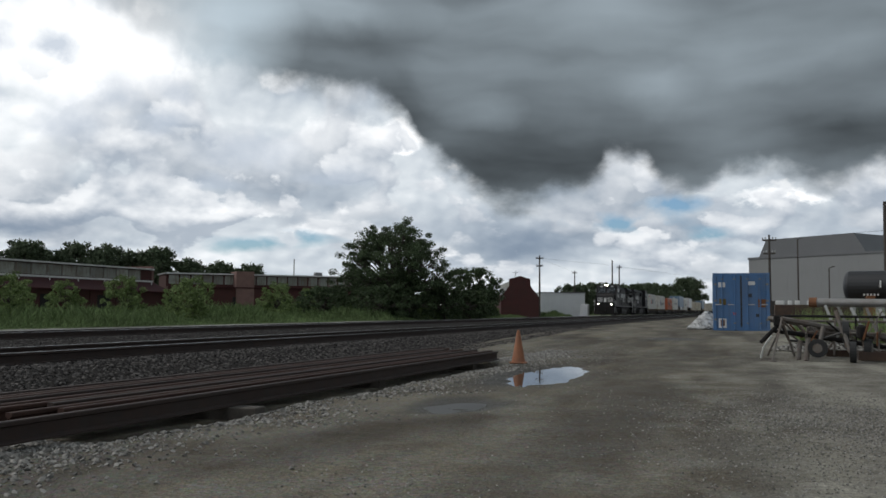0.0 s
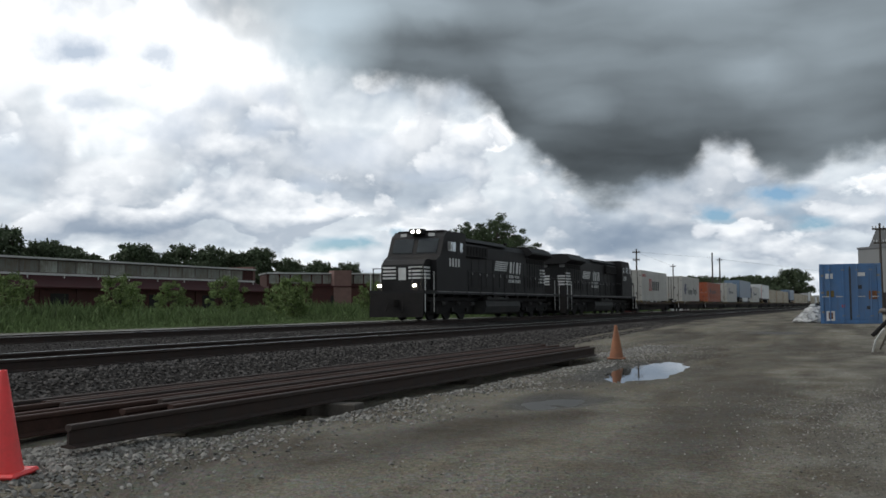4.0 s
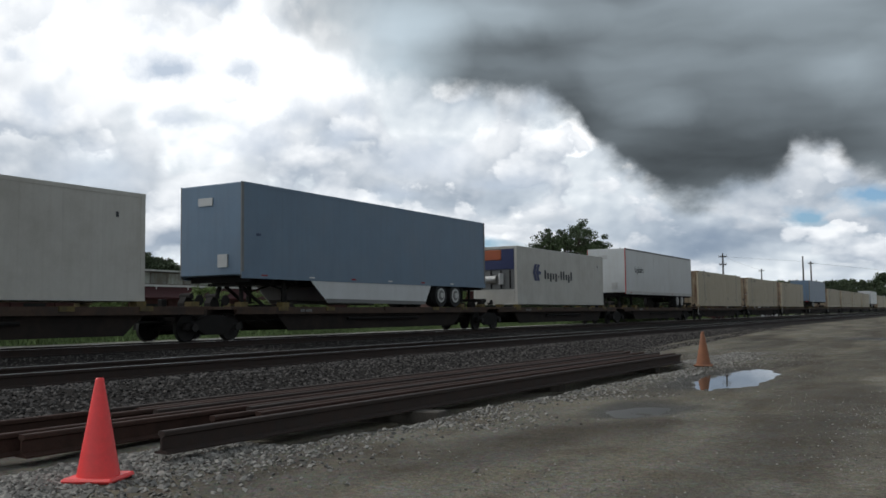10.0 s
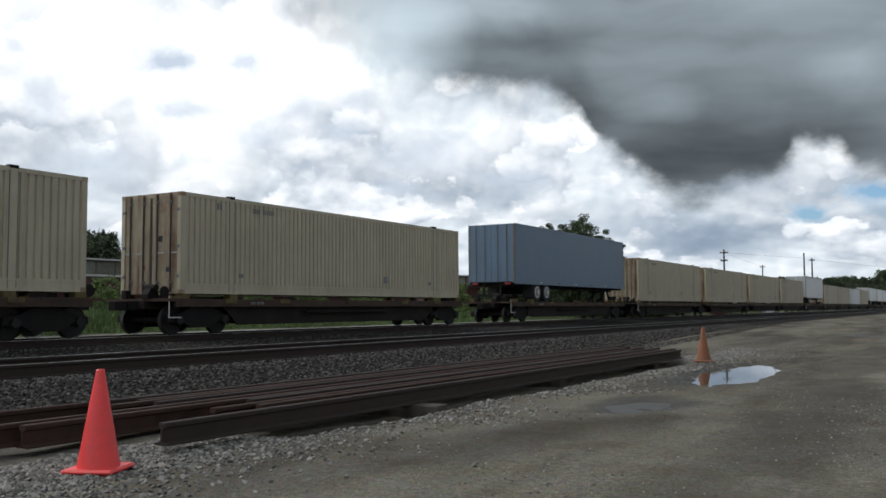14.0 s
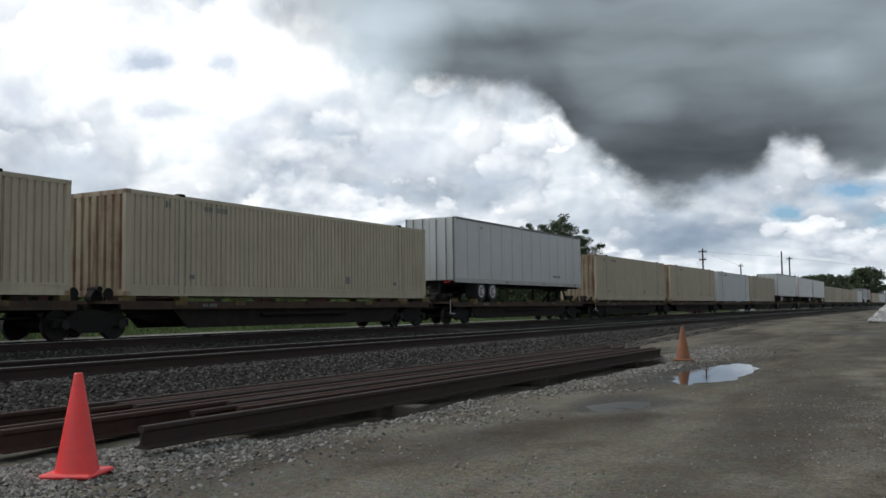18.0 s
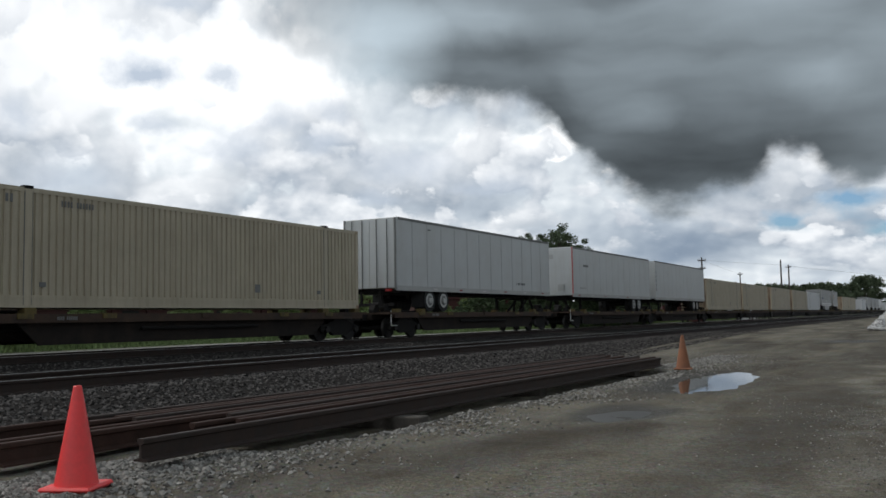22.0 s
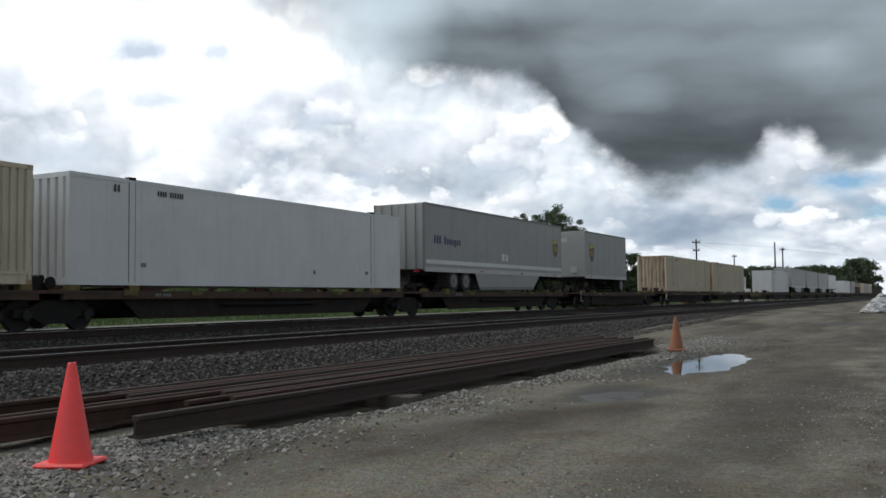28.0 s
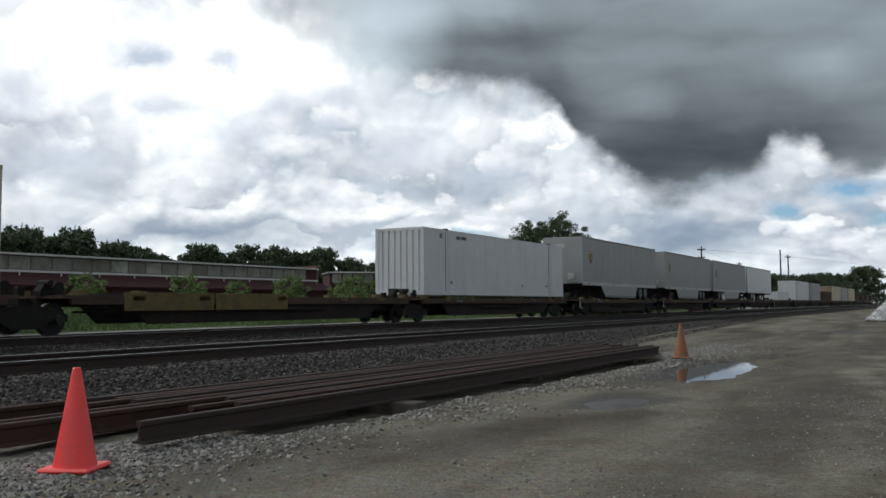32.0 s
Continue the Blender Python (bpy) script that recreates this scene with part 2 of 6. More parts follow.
def mat(name, base, rough=0.6, metal=0.0, var=0.22, scale=2.0, fine=40.0, bump=0.15, dirt=None, dirt_amount=0.0,
        streak=None, streak_amount=0.0, spec=0.5, islands=0.0, per_object=0.0, depth=0.01):
    """A painted or weathered surface: two scales of variation, dirt in patches, and streaks that run down."""
    m = bpy.data.materials.new(name)
    m.use_nodes = True
    T = m.node_tree
    bs = T.nodes["Principled BSDF"]
    co = node(T, "ShaderNodeTexCoord").outputs["Object"]
    n1 = node(T, "ShaderNodeTexNoise", {"Vector": co, "Scale": scale, "Detail": 5.0, "Roughness": 0.6}).outputs[0]
    n2 = node(T, "ShaderNodeTexNoise", {"Vector": co, "Scale": fine, "Detail": 3.0}).outputs[0]
    f = calc(T, "ADD", calc(T, "MULTIPLY", n1, 0.65), calc(T, "MULTIPLY", n2, 0.35))
    lo, hi = tuple(c * (1 - var) for c in base), tuple(min(1, c * (1 + var)) for c in base)
    col = ramp(T, f, [(0.3, lo), (0.7, hi)])
    if islands or per_object:
        src = node(T, "ShaderNodeNewGeometry").outputs["Random Per Island"] if islands else node(T, "ShaderNodeObjectInfo").outputs["Random"]
        k = islands or per_object
        g = calc(T, "ADD", calc(T, "MULTIPLY", src, 2 * k), 1 - k)
        col = mixc(T, 1.0, col, node(T, "ShaderNodeCombineColor", {0: g, 1: g, 2: g}).outputs[0], "MULTIPLY")
    if dirt:
        n3 = node(T, "ShaderNodeTexNoise", {"Vector": co, "Scale": scale * 0.7, "Detail": 8.0, "Roughness": 0.7}).outputs[0]
        col = mixc(T, calc(T, "MULTIPLY", ramp(T, n3, [(0.45, 0.0), (0.68, 1.0)]), dirt_amount), col, dirt)
    if streak:
        mp = node(T, "ShaderNodeMapping", {"Vector": co, "Scale": (5.0, 5.0, 0.35)}).outputs[0]
        n4 = node(T, "ShaderNodeTexNoise", {"Vector": mp, "Scale": 1.0, "Detail": 6.0, "Roughness": 0.65}).outputs[0]
        col = mixc(T, calc(T, "MULTIPLY", ramp(T, n4, [(0.48, 0.0), (0.72, 1.0)]), streak_amount), col, streak)
    T.links.new(col, bs.inputs["Base Color"])
    bs.inputs["Roughness"].default_value = rough
    T.links.new(calc(T, "ADD", rough - 0.1, calc(T, "MULTIPLY", n1, 0.2)), bs.inputs["Roughness"])
    bs.inputs["Metallic"].default_value = metal
    bs.inputs["Specular IOR Level"].default_value = spec
    if bump:
        b = node(T, "ShaderNodeBump", {"Strength": bump, "Distance": depth, "Height": f}).outputs[0]
        T.links.new(b, bs.inputs["Normal"])
    return m


def glow(name, colour, strength):
    m = mat(name, colour, 0.3, bump=0)
    bs = m.node_tree.nodes["Principled BSDF"]
    bs.inputs["Emission Color"].default_value = (*colour, 1)
    bs.inputs["Emission Strength"].default_value = strength
    return m


def glass(name, tint, rough=0.04):
    m = bpy.data.materials.new(name)
    m.use_nodes = True
    bs = m.node_tree.nodes["Principled BSDF"]
    bs.inputs["Base Color"].default_value = (*tint, 1)
    bs.inputs["Roughness"].default_value = rough
    bs.inputs["Transmission Weight"].default_value = 0.85
    bs.inputs["IOR"].default_value = 1.2
    return m


def ground_mat():
    m = bpy.data.materials.new("yard_dirt")
    m.use_nodes = True
    T = m.node_tree
    bs = T.nodes["Principled BSDF"]
    co = node(T, "ShaderNodeTexCoord").outputs["Object"]
    xyz = node(T, "ShaderNodeSeparateXYZ", {0: co}).outputs
    n0 = node(T, "ShaderNodeTexNoise", {"Vector": co, "Scale": 0.22, "Detail": 6.0, "Roughness": 0.6}).outputs[0]
    n1 = node(T, "ShaderNodeTexNoise", {"Vector": co, "Scale": 1.3, "Detail": 8.0, "Roughness": 0.7}).outputs[0]
    n2 = node(T, "ShaderNodeTexVoronoi", {"Vector": co, "Scale": 34.0}).outputs
    n3 = node(T, "ShaderNodeTexNoise", {"Vector": co, "Scale": 90.0, "Detail": 3.0}).outputs[0]
    dirt = ramp(T, n1, [(0.25, (0.068, 0.059, 0.048)), (0.5, (0.088, 0.078, 0.063)), (0.75, (0.118, 0.107, 0.09))])
    spread = ramp(T, n0, [(0.36, (0.036, 0.03, 0.024)), (0.47, (0.07, 0.061, 0.048)), (0.56, (0.092, 0.082, 0.066)), (0.68, (0.16, 0.149, 0.127))])
    col = mixc(T, 0.7, dirt, spread)
    lane = node(T, "ShaderNodeMapping", {"Vector": co, "Rotation": (0, 0, radians(-4)), "Scale": (1.5, 0.1, 1.0)}).outputs[0]
    ruts = node(T, "ShaderNodeTexNoise", {"Vector": lane, "Scale": 1.0, "Detail": 7.0, "Roughness": 0.62}).outputs[0]
    col = mixc(T, 1.0, col, ramp(T, ruts, [(0.34, (1.05, 0.98, 0.89)), (0.5, (1.5, 1.42, 1.31)), (0.66, (2.0, 1.92, 1.79))]), "MULTIPLY")
    peb = mixc(T, 0.55, (0.2, 0.195, 0.183), n2[1], "MULTIPLY")
    stones = ramp(T, calc(T, "ADD", n1, calc(T, "MULTIPLY", n3, 0.35)), [(0.5, 0.12), (0.78, 0.8)])
    col = mixc(T, stones, col, mixc(T, 0.5, peb, (0.16, 0.157, 0.147)))
    spk = ramp(T, n3, [(0.28, 0.62), (0.5, 0.97), (0.72, 1.4)])
    col = mixc(T, 1.0, col, spk, "MULTIPLY")
    # paler crushed stone on the yard's open side
    side = calc(T, "ADD", calc(T, "DIVIDE", xyz[0], 6.0), calc(T, "ADD", calc(T, "MULTIPLY", n0, 0.9), calc(T, "MULTIPLY", n1, 0.5)))
    pale = ramp(T, n1, [(0.3, (0.15, 0.142, 0.125)), (0.5, (0.235, 0.225, 0.203)), (0.7, (0.3, 0.29, 0.268))])
    col = mixc(T, ramp(T, side, [(0.5, 0.0), (0.9, 0.9)]), col, mixc(T, 1.0, pale, spk, "MULTIPLY"))
    grit = node(T, "ShaderNodeTexNoise", {"Vector": co, "Scale": 18.0, "Detail": 8.0, "Roughness": 0.7}).outputs[0]
    col = mixc(T, 1.0, col, ramp(T, grit, [(0.32, (0.6, 0.58, 0.55)), (0.5, (0.9, 0.89, 0.87)), (0.68, (1.2, 1.18, 1.14))]), "MULTIPLY")
    # broad soft patches: packed dark wheel lanes and paler drifts between them
    drift = node(T, "ShaderNodeMapping", {"Vector": co, "Rotation": (0, 0, radians(12)), "Scale": (0.75, 0.2, 1.0)}).outputs[0]
    broad = node(T, "ShaderNodeTexNoise", {"Vector": drift, "Scale": 1.0, "Detail": 4.0, "Roughness": 0.5, "Distortion": 0.6}).outputs[0]
    col = mixc(T, 1.0, col, ramp(T, broad, [(0.3, (0.58, 0.55, 0.51)), (0.45, (0.92, 0.9, 0.86)), (0.56, (1.22, 1.22, 1.15)), (0.72, (1.5, 1.5, 1.43))]), "MULTIPLY")
    rut = None
    for cx in (-1.55, 0.15):
        q = calc(T, "ADD", calc(T, "SUBTRACT", xyz[0], cx), calc(T, "MULTIPLY", calc(T, "SUBTRACT", n0, 0.5), 3.0))
        q = calc(T, "SUBTRACT", 1.0, calc(T, "DIVIDE", calc(T, "ABSOLUTE", q), 0.55), clamp=True)
        rut = q if rut is None else calc(T, "MAXIMUM", rut, q)
    col = mixc(T, calc(T, "MULTIPLY", rut, 0.45), col, (0.06, 0.053, 0.045))
    # damp soil round the puddle and in the hollow beside it
    wet = None
    for cx, cy, rx, ry in ((-3.75, 16.0, 1.0, 3.6), (-3.35, 10.5, 0.75, 1.3), (-2.8, 33.6, 1.2, 1.2)):
        dx = calc(T, "DIVIDE", calc(T, "SUBTRACT", xyz[0], cx), rx)
        dy = calc(T, "DIVIDE", calc(T, "SUBTRACT", xyz[1], cy), ry)
        d = calc(T, "SQRT", calc(T, "ADD", calc(T, "MULTIPLY", dx, dx), calc(T, "MULTIPLY", dy, dy)))
        d = calc(T, "ADD", d, calc(T, "MULTIPLY", calc(T, "SUBTRACT", n1, 0.5), 1.0))
        k = ramp(T, d, [(0.6, 1.0), (1.0, 0.0)])
        wet = k if wet is None else calc(T, "MAXIMUM", wet, k)
    col = mixc(T, calc(T, "MULTIPLY", wet, 0.75), col, (0.042, 0.038, 0.033))
    # pale gravel beside the main line, then grass and weeds
    strip = calc(T, "DIVIDE", calc(T, "SUBTRACT", -23.5, xyz[0]), 1.5, clamp=True)
    col = mixc(T, strip, col, mixc(T, 1.0, (0.24, 0.235, 0.205), spk, "MULTIPLY"))
    gn = node(T, "ShaderNodeTexNoise", {"Vector": co, "Scale": 0.6, "Detail": 6.0}).outputs[0]
    far = calc(T, "ADD", calc(T, "MULTIPLY", xyz[0], -1.0), calc(T, "MULTIPLY", gn, 2.0))
    green = ramp(T, gn, [(0.3, (0.035, 0.05, 0.018)), (0.7, (0.085, 0.105, 0.04))])
    col = mixc(T, ramp(T, calc(T, "DIVIDE", far, 40.0), [(0.74, 0.0), (0.78, 1.0)]), col, green)
    T.links.new(col, bs.inputs["Base Color"])
    T.links.new(calc(T, "SUBTRACT", 0.92, calc(T, "MULTIPLY", wet, 0.45)), bs.inputs["Roughness"])
    bs.inputs["Specular IOR Level"].default_value = 0.12
    h = calc(T, "ADD", calc(T, "MULTIPLY", n3, 0.4), calc(T, "ADD", n1, calc(T, "MULTIPLY", n2[0], 0.5)))
    T.links.new(node(T, "ShaderNodeBump", {"Strength": 0.8, "Distance": 0.03, "Height": h}).outputs[0], bs.inputs["Normal"])
    return m


def water_mat(name="puddle_water", rough=0.015, gloss=0.5):
    m = bpy.data.materials.new(name)
    m.use_nodes = True
    T = m.node_tree
    bs = T.nodes["Principled BSDF"]
    bs.inputs["Base Color"].default_value = (0.045, 0.04, 0.033, 1)
    bs.inputs["Roughness"].default_value = rough
    bs.inputs["IOR"].default_value = 1.33
    bs.inputs["Specular IOR Level"].default_value = gloss
    co = node(T, "ShaderNodeTexCoord").outputs["Object"]
    n = node(T, "ShaderNodeTexNoise", {"Vector": co, "Scale": 7.0, "Detail": 2.0}).outputs[0]
    T.links.new(node(T, "ShaderNodeBump", {"Strength": 0.03, "Distance": 0.01, "Height": n}).outputs[0], bs.inputs["Normal"])
    return m


M = dict(
    ground=ground_mat(), water=water_mat(), muddy=water_mat("muddy_water", 0.3, 0.14),
    ballast=mat("dark_ballast", (0.026, 0.023, 0.021), 0.95, var=0.5, scale=14, fine=45, bump=0.9, depth=0.05, spec=0.08),
    stone=mat("ballast_stone", (0.072, 0.066, 0.062), 0.9, var=0.3, scale=9, islands=0.9, bump=0.3, spec=0.12),
    lime=mat("limestone_gravel", (0.2, 0.19, 0.172), 0.9, var=0.25, scale=9, islands=0.65, bump=0.3),
    white_rock=mat("white_crushed_rock", (0.45, 0.45, 0.44), 0.9, var=0.15, islands=0.3),
    rail_rust=mat("rusty_rail_steel", (0.034, 0.02, 0.015), 0.8, 0.1, var=0.4, scale=5, fine=70, bump=0.25, dirt=(0.03, 0.025, 0.022), dirt_amount=0.6),
    rail_brown=mat("brown_rail_web", (0.058, 0.032, 0.025), 0.7, 0.0, var=0.35, scale=5, fine=70, bump=0.25, dirt=(0.035, 0.025, 0.02), dirt_amount=0.5, spec=0.15),
    rail_head=mat("polished_rail_head", (0.42, 0.41, 0.4), 0.3, 1.0, var=0.1, bump=0.03),
    tie=mat("creosoted_tie", (0.025, 0.02, 0.017), 0.9, var=0.35, scale=8, bump=0.5, per_object=0.3),
    wood=mat("weathered_timber", (0.07, 0.06, 0.05), 0.9, var=0.35, scale=8, bump=0.5),
    cone=mat("orange_red_pvc", (0.9, 0.06, 0.06), 0.42, var=0.07, scale=4, bump=0.04, dirt=(0.45, 0.07, 0.05), dirt_amount=0.4),
    cone_old=mat("faded_orange_pvc", (0.27, 0.105, 0.048), 0.7, var=0.2, scale=6, bump=0.05, dirt=(0.15, 0.08, 0.05), dirt_amount=0.7),
    black=mat("black_loco_paint", (0.0145, 0.0135, 0.0138), 0.55, var=0.4, scale=1.5, bump=0.05, dirt=(0.022, 0.021, 0.02), dirt_amount=0.45, spec=0.2),
    under=mat("grimy_black_steel", (0.014, 0.0125, 0.012), 0.85, 0.0, var=0.45, scale=3, bump=0.2, dirt=(0.02, 0.017, 0.015), dirt_amount=0.5, spec=0.25),
    tank=mat("dusty_fuel_tank", (0.035, 0.034, 0.033), 0.75, var=0.3, scale=2, bump=0.1, dirt=(0.07, 0.062, 0.052), dirt_amount=0.5),
    white=mat("white_stripe_paint", (0.62, 0.62, 0.6), 0.5, var=0.12, bump=0.03, dirt=(0.25, 0.24, 0.22), dirt_amount=0.4),
    car=mat("brown_black_car_paint", (0.02, 0.0155, 0.0135), 0.8, 0.0, var=0.4, scale=2, bump=0.2, dirt=(0.04, 0.028, 0.02), dirt_amount=0.55, spec=0.25),
    car_rust=mat("rust_brown_deck", (0.06, 0.035, 0.023), 0.85, var=0.4, scale=2.5, bump=0.25, dirt=(0.03, 0.025, 0.022), dirt_amount=0.8),
    car_yellow=mat("dull_yellow_bearer", (0.13, 0.095, 0.03), 0.8, var=0.4, scale=3, bump=0.2, dirt=(0.05, 0.042, 0.03), dirt_amount=0.8),
    wheel=mat("worn_wheel_steel", (0.018, 0.016, 0.015), 0.7, 0.3, var=0.3, scale=4, bump=0.1),
    tread=mat("worn_wheel_tread", (0.06, 0.058, 0.055), 0.55, 0.6, var=0.1, bump=0.02),
    beige=mat("beige_container_paint", (0.49, 0.43, 0.32), 0.6, var=0.1, scale=0.8, fine=30, bump=0.04, dirt=(0.33, 0.28, 0.2), dirt_amount=0.35, streak=(0.27, 0.2, 0.13), streak_amount=0.4, per_object=0.05),
    beige_rust=mat("rust_streaked_beige_paint", (0.4, 0.33, 0.23), 0.68, var=0.14, scale=1.0, bump=0.06, dirt=(0.2, 0.1, 0.055), dirt_amount=0.85, streak=(0.13, 0.06, 0.032), streak_amount=0.95, per_object=0.08),
    offwhite=mat("off_white_container_paint", (0.5, 0.485, 0.44), 0.55, var=0.09, scale=0.8, bump=0.03, dirt=(0.34, 0.315, 0.265), dirt_amount=0.5, streak=(0.32, 0.285, 0.235), streak_amount=0.25),
    cwhite=mat("cool_white_container_paint", (0.58, 0.59, 0.59), 0.5, var=0.06, scale=0.8, bump=0.03, dirt=(0.42, 0.42, 0.4), dirt_amount=0.3, streak=(0.4, 0.39, 0.37), streak_amount=0.2),
    twhite=mat("white_trailer_sheet", (0.52, 0.535, 0.53), 0.42, 0.1, var=0.06, scale=0.9, bump=0.03, dirt=(0.42, 0.41, 0.38), dirt_amount=0.35, streak=(0.4, 0.385, 0.35), streak_amount=0.25),
    tgray=mat("grey_trailer_sheet", (0.27, 0.275, 0.27), 0.5, 0.0, var=0.08, scale=0.9, bump=0.03, dirt=(0.2, 0.195, 0.18), dirt_amount=0.35, streak=(0.27, 0.25, 0.22), streak_amount=0.25),
    tblue=mat("faded_blue_trailer_paint", (0.135, 0.2, 0.275), 0.5, 0.1, var=0.12, scale=0.9, bump=0.03, dirt=(0.17, 0.21, 0.26), dirt_amount=0.45, streak=(0.11, 0.15, 0.2), streak_amount=0.3),
    orange=mat("orange_container_paint", (0.37, 0.088, 0.032), 0.55, var=0.1, scale=0.8, bump=0.04, dirt=(0.27, 0.08, 0.04), dirt_amount=0.35, streak=(0.2, 0.065, 0.035), streak_amount=0.3),
    soft_seam=mat("grey_panel_seam", (0.33, 0.335, 0.33), 0.6, var=0.2),
    seam=mat("dark_panel_seam", (0.17, 0.17, 0.165), 0.6, var=0.2),
    trim=mat("dull_aluminium_trim", (0.42, 0.42, 0.41), 0.45, 0.7, var=0.15, bump=0.05),
    red=mat("red_marking_paint", (0.42, 0.045, 0.04), 0.5, var=0.12, bump=0.03),
    navy=mat("navy_marking_paint", (0.02, 0.03, 0.1), 0.5, var=0.12, bump=0.03),
    ink=mat("dark_grey_lettering", (0.028, 0.03, 0.036), 0.55, var=0.12, bump=0.03),
    brown=mat("brown_shield_paint", (0.075, 0.04, 0.022), 0.5, var=0.15, bump=0.03),
    gold=mat("dull_gold_paint", (0.42, 0.3, 0.06), 0.5, var=0.15, bump=0.03),
    tyre=mat("black_tyre_rubber", (0.02, 0.02, 0.02), 0.85, var=0.3, bump=0.1),
    hub=mat("white_steel_wheel_hub", (0.5, 0.5, 0.48), 0.5, 0.2, var=0.15, bump=0.03),
    bright_pane=mat("sky_lit_cab_glass", (0.42, 0.46, 0.48), 0.12, 0.75, var=0.15, bump=0),
    pane=glass("dark_cab_glass", (0.25, 0.28, 0.3)),
    lamp=glow("lit_headlight", (1.0, 0.9, 0.74), 25.0),
    red_lamp=mat("red_marker_lens", (0.3, 0.02, 0.02), 0.25, bump=0),
)


# ---- mesh helpers ----


def part(name, bm, material, parent=None, label=""):
    """Links a bmesh as one mesh object, under a thing or a part."""
    me = bpy.data.meshes.new(name)
    bm.to_mesh(me)
    bm.free()
    me.materials.append(material)
    ob = new(name, me)
    if parent is not None:
        ob.parent = parent
    if label:
        ob["label"] = label
    return ob


def again(ob, m, parent=None):
    """Another object on the same mesh, at the pose m."""
    o = new(ob.name.split(".")[0], ob.data)
    o.parent = parent or ob.parent
    o.matrix_basis = m
    return o


def empty(name, label, category, group=""):
    return tagged(new(name), label, category, group)


def box(bm, x0, x1, y0, y1, z0, z1, bevel=0.0):
    r = bmesh.ops.create_cube(bm, size=1, matrix=Matrix.LocRotScale(((x0 + x1) / 2, (y0 + y1) / 2, (z0 + z1) / 2), None, (abs(x1 - x0), abs(y1 - y0), abs(z1 - z0))))
    if bevel:
        es = list({e for v in r["verts"] for e in v.link_edges})
        bmesh.ops.bevel(bm, geom=es, offset=bevel, segments=1, affect="EDGES")
    return bm


def boxes(*rows, bevel=0.0):
    bm = bmesh.new()
    for r in rows:
        box(bm, *r, bevel=bevel)
    return bm


def rod(bm, a, b, r, seg=8, r2=None):
    a, b = Vector(a), Vector(b)
    d = b - a
    bmesh.ops.create_cone(bm, cap_ends=True, segments=seg, radius1=r, radius2=r if r2 is None else r2, depth=d.length,
                          matrix=Matrix.Translation((a + b) / 2) @ d.to_track_quat("Z", "Y").to_matrix().to_4x4())
    return bm


def rods(*rows, seg=8):
    bm = bmesh.new()
    for a, b, r in rows:
        rod(bm, a, b, r, seg)
    return bm


def prism(bm, outline, axis, lo, hi):
    """An outline of two coordinates, drawn out along an axis (0 x, 1 y, 2 z)."""
    def put(p, d):
        q = list(p)
        q.insert(axis, d)
        return bm.verts.new(q)
    a = [put(p, lo) for p in outline]
    b = [put(p, hi) for p in outline]
    fs = [bm.faces.new(a), bm.faces.new(b[::-1])]
    n = len(a)
    for i in range(n):
        fs.append(bm.faces.new((a[i], b[i], b[(i + 1) % n], a[(i + 1) % n])))
    bmesh.ops.recalc_face_normals(bm, faces=fs)
    return bm


def prisms(*rows):
    bm = bmesh.new()
    for o, axis, lo, hi in rows:
        prism(bm, o, axis, lo, hi)
    return bm


def smooth(ob):
    for p in ob.data.polygons:
        p.use_smooth = True
    return ob


def mesh_of(name, verts, faces, material, parent=None, label=""):
    me = bpy.data.meshes.new(name)
    me.from_pydata(verts, [], faces)
    me.materials.append(material)
    ob = new(name, me)
    if parent is not None:
        ob.parent = parent
    if label:
        ob["label"] = label
    return ob


# ---- ground, puddle, ballast, tracks ----


def ease(v, a, b):
    t = np.clip((v - a) / (b - a), 0, 1)
    return t * t * (3 - 2 * t)


def wave(x, y, s, seed=0.0):
    """Cheap smooth noise on arrays, about -1 to 1."""
    return (np.sin(x * s + 1.3 * np.sin(y * s * 0.7 + seed)) * np.cos(y * s * 1.1 + 1.7 * np.sin(x * s * 0.6 + 2 * seed))
            + 0.5 * np.sin(x * s * 2.3 + y * s * 1.9 + seed))


PUDDLE = (-3.54, 16.35, 0.56, 2.4)


def yard_height(x, y):
    z = 0.3 * ease(y, 22, 46) * (1 - ease(np.abs(y), 300, 600)) + 0.012 * wave(x, y, 1.1) + 0.006 * wave(x, y, 3.7, 2.0)
    cx, cy, rx, ry = PUDDLE
    d = np.sqrt(((x - cx + 0.05 * (y - cy)) / rx) ** 2 + ((y - cy) / ry) ** 2) + 0.1 * wave(x, y, 4.0, 1.0)
    z = z - 0.075 * (1 - ease(d, 0.65, 1.35))
    d2 = np.sqrt(((x + 3.35) / 0.5) ** 2 + ((y - 10.5) / 1.0) ** 2)
    z = z - 0.035 * (1 - ease(d2, 0.4, 1.3))
    # a hollow along the stacked rails, sunk to deepen the shade beneath them
    q = x + 5.60 - 0.0183 * (y - 5.2)
    z = z - 0.085 * (1 - ease(q, 0.22, 0.5)) * ease(q, -2.4, -2.0) * ease(y, 6.0, 7.0) * (1 - ease(y, 18.5, 20.0))
    # the made ground under the tracks, and the field behind them
    return np.where(x < -8.2, z * ease(x, -10, -8.2), z) + 0.25 * (1 - ease(x, -30, -22)) * 1.0 - 0.0


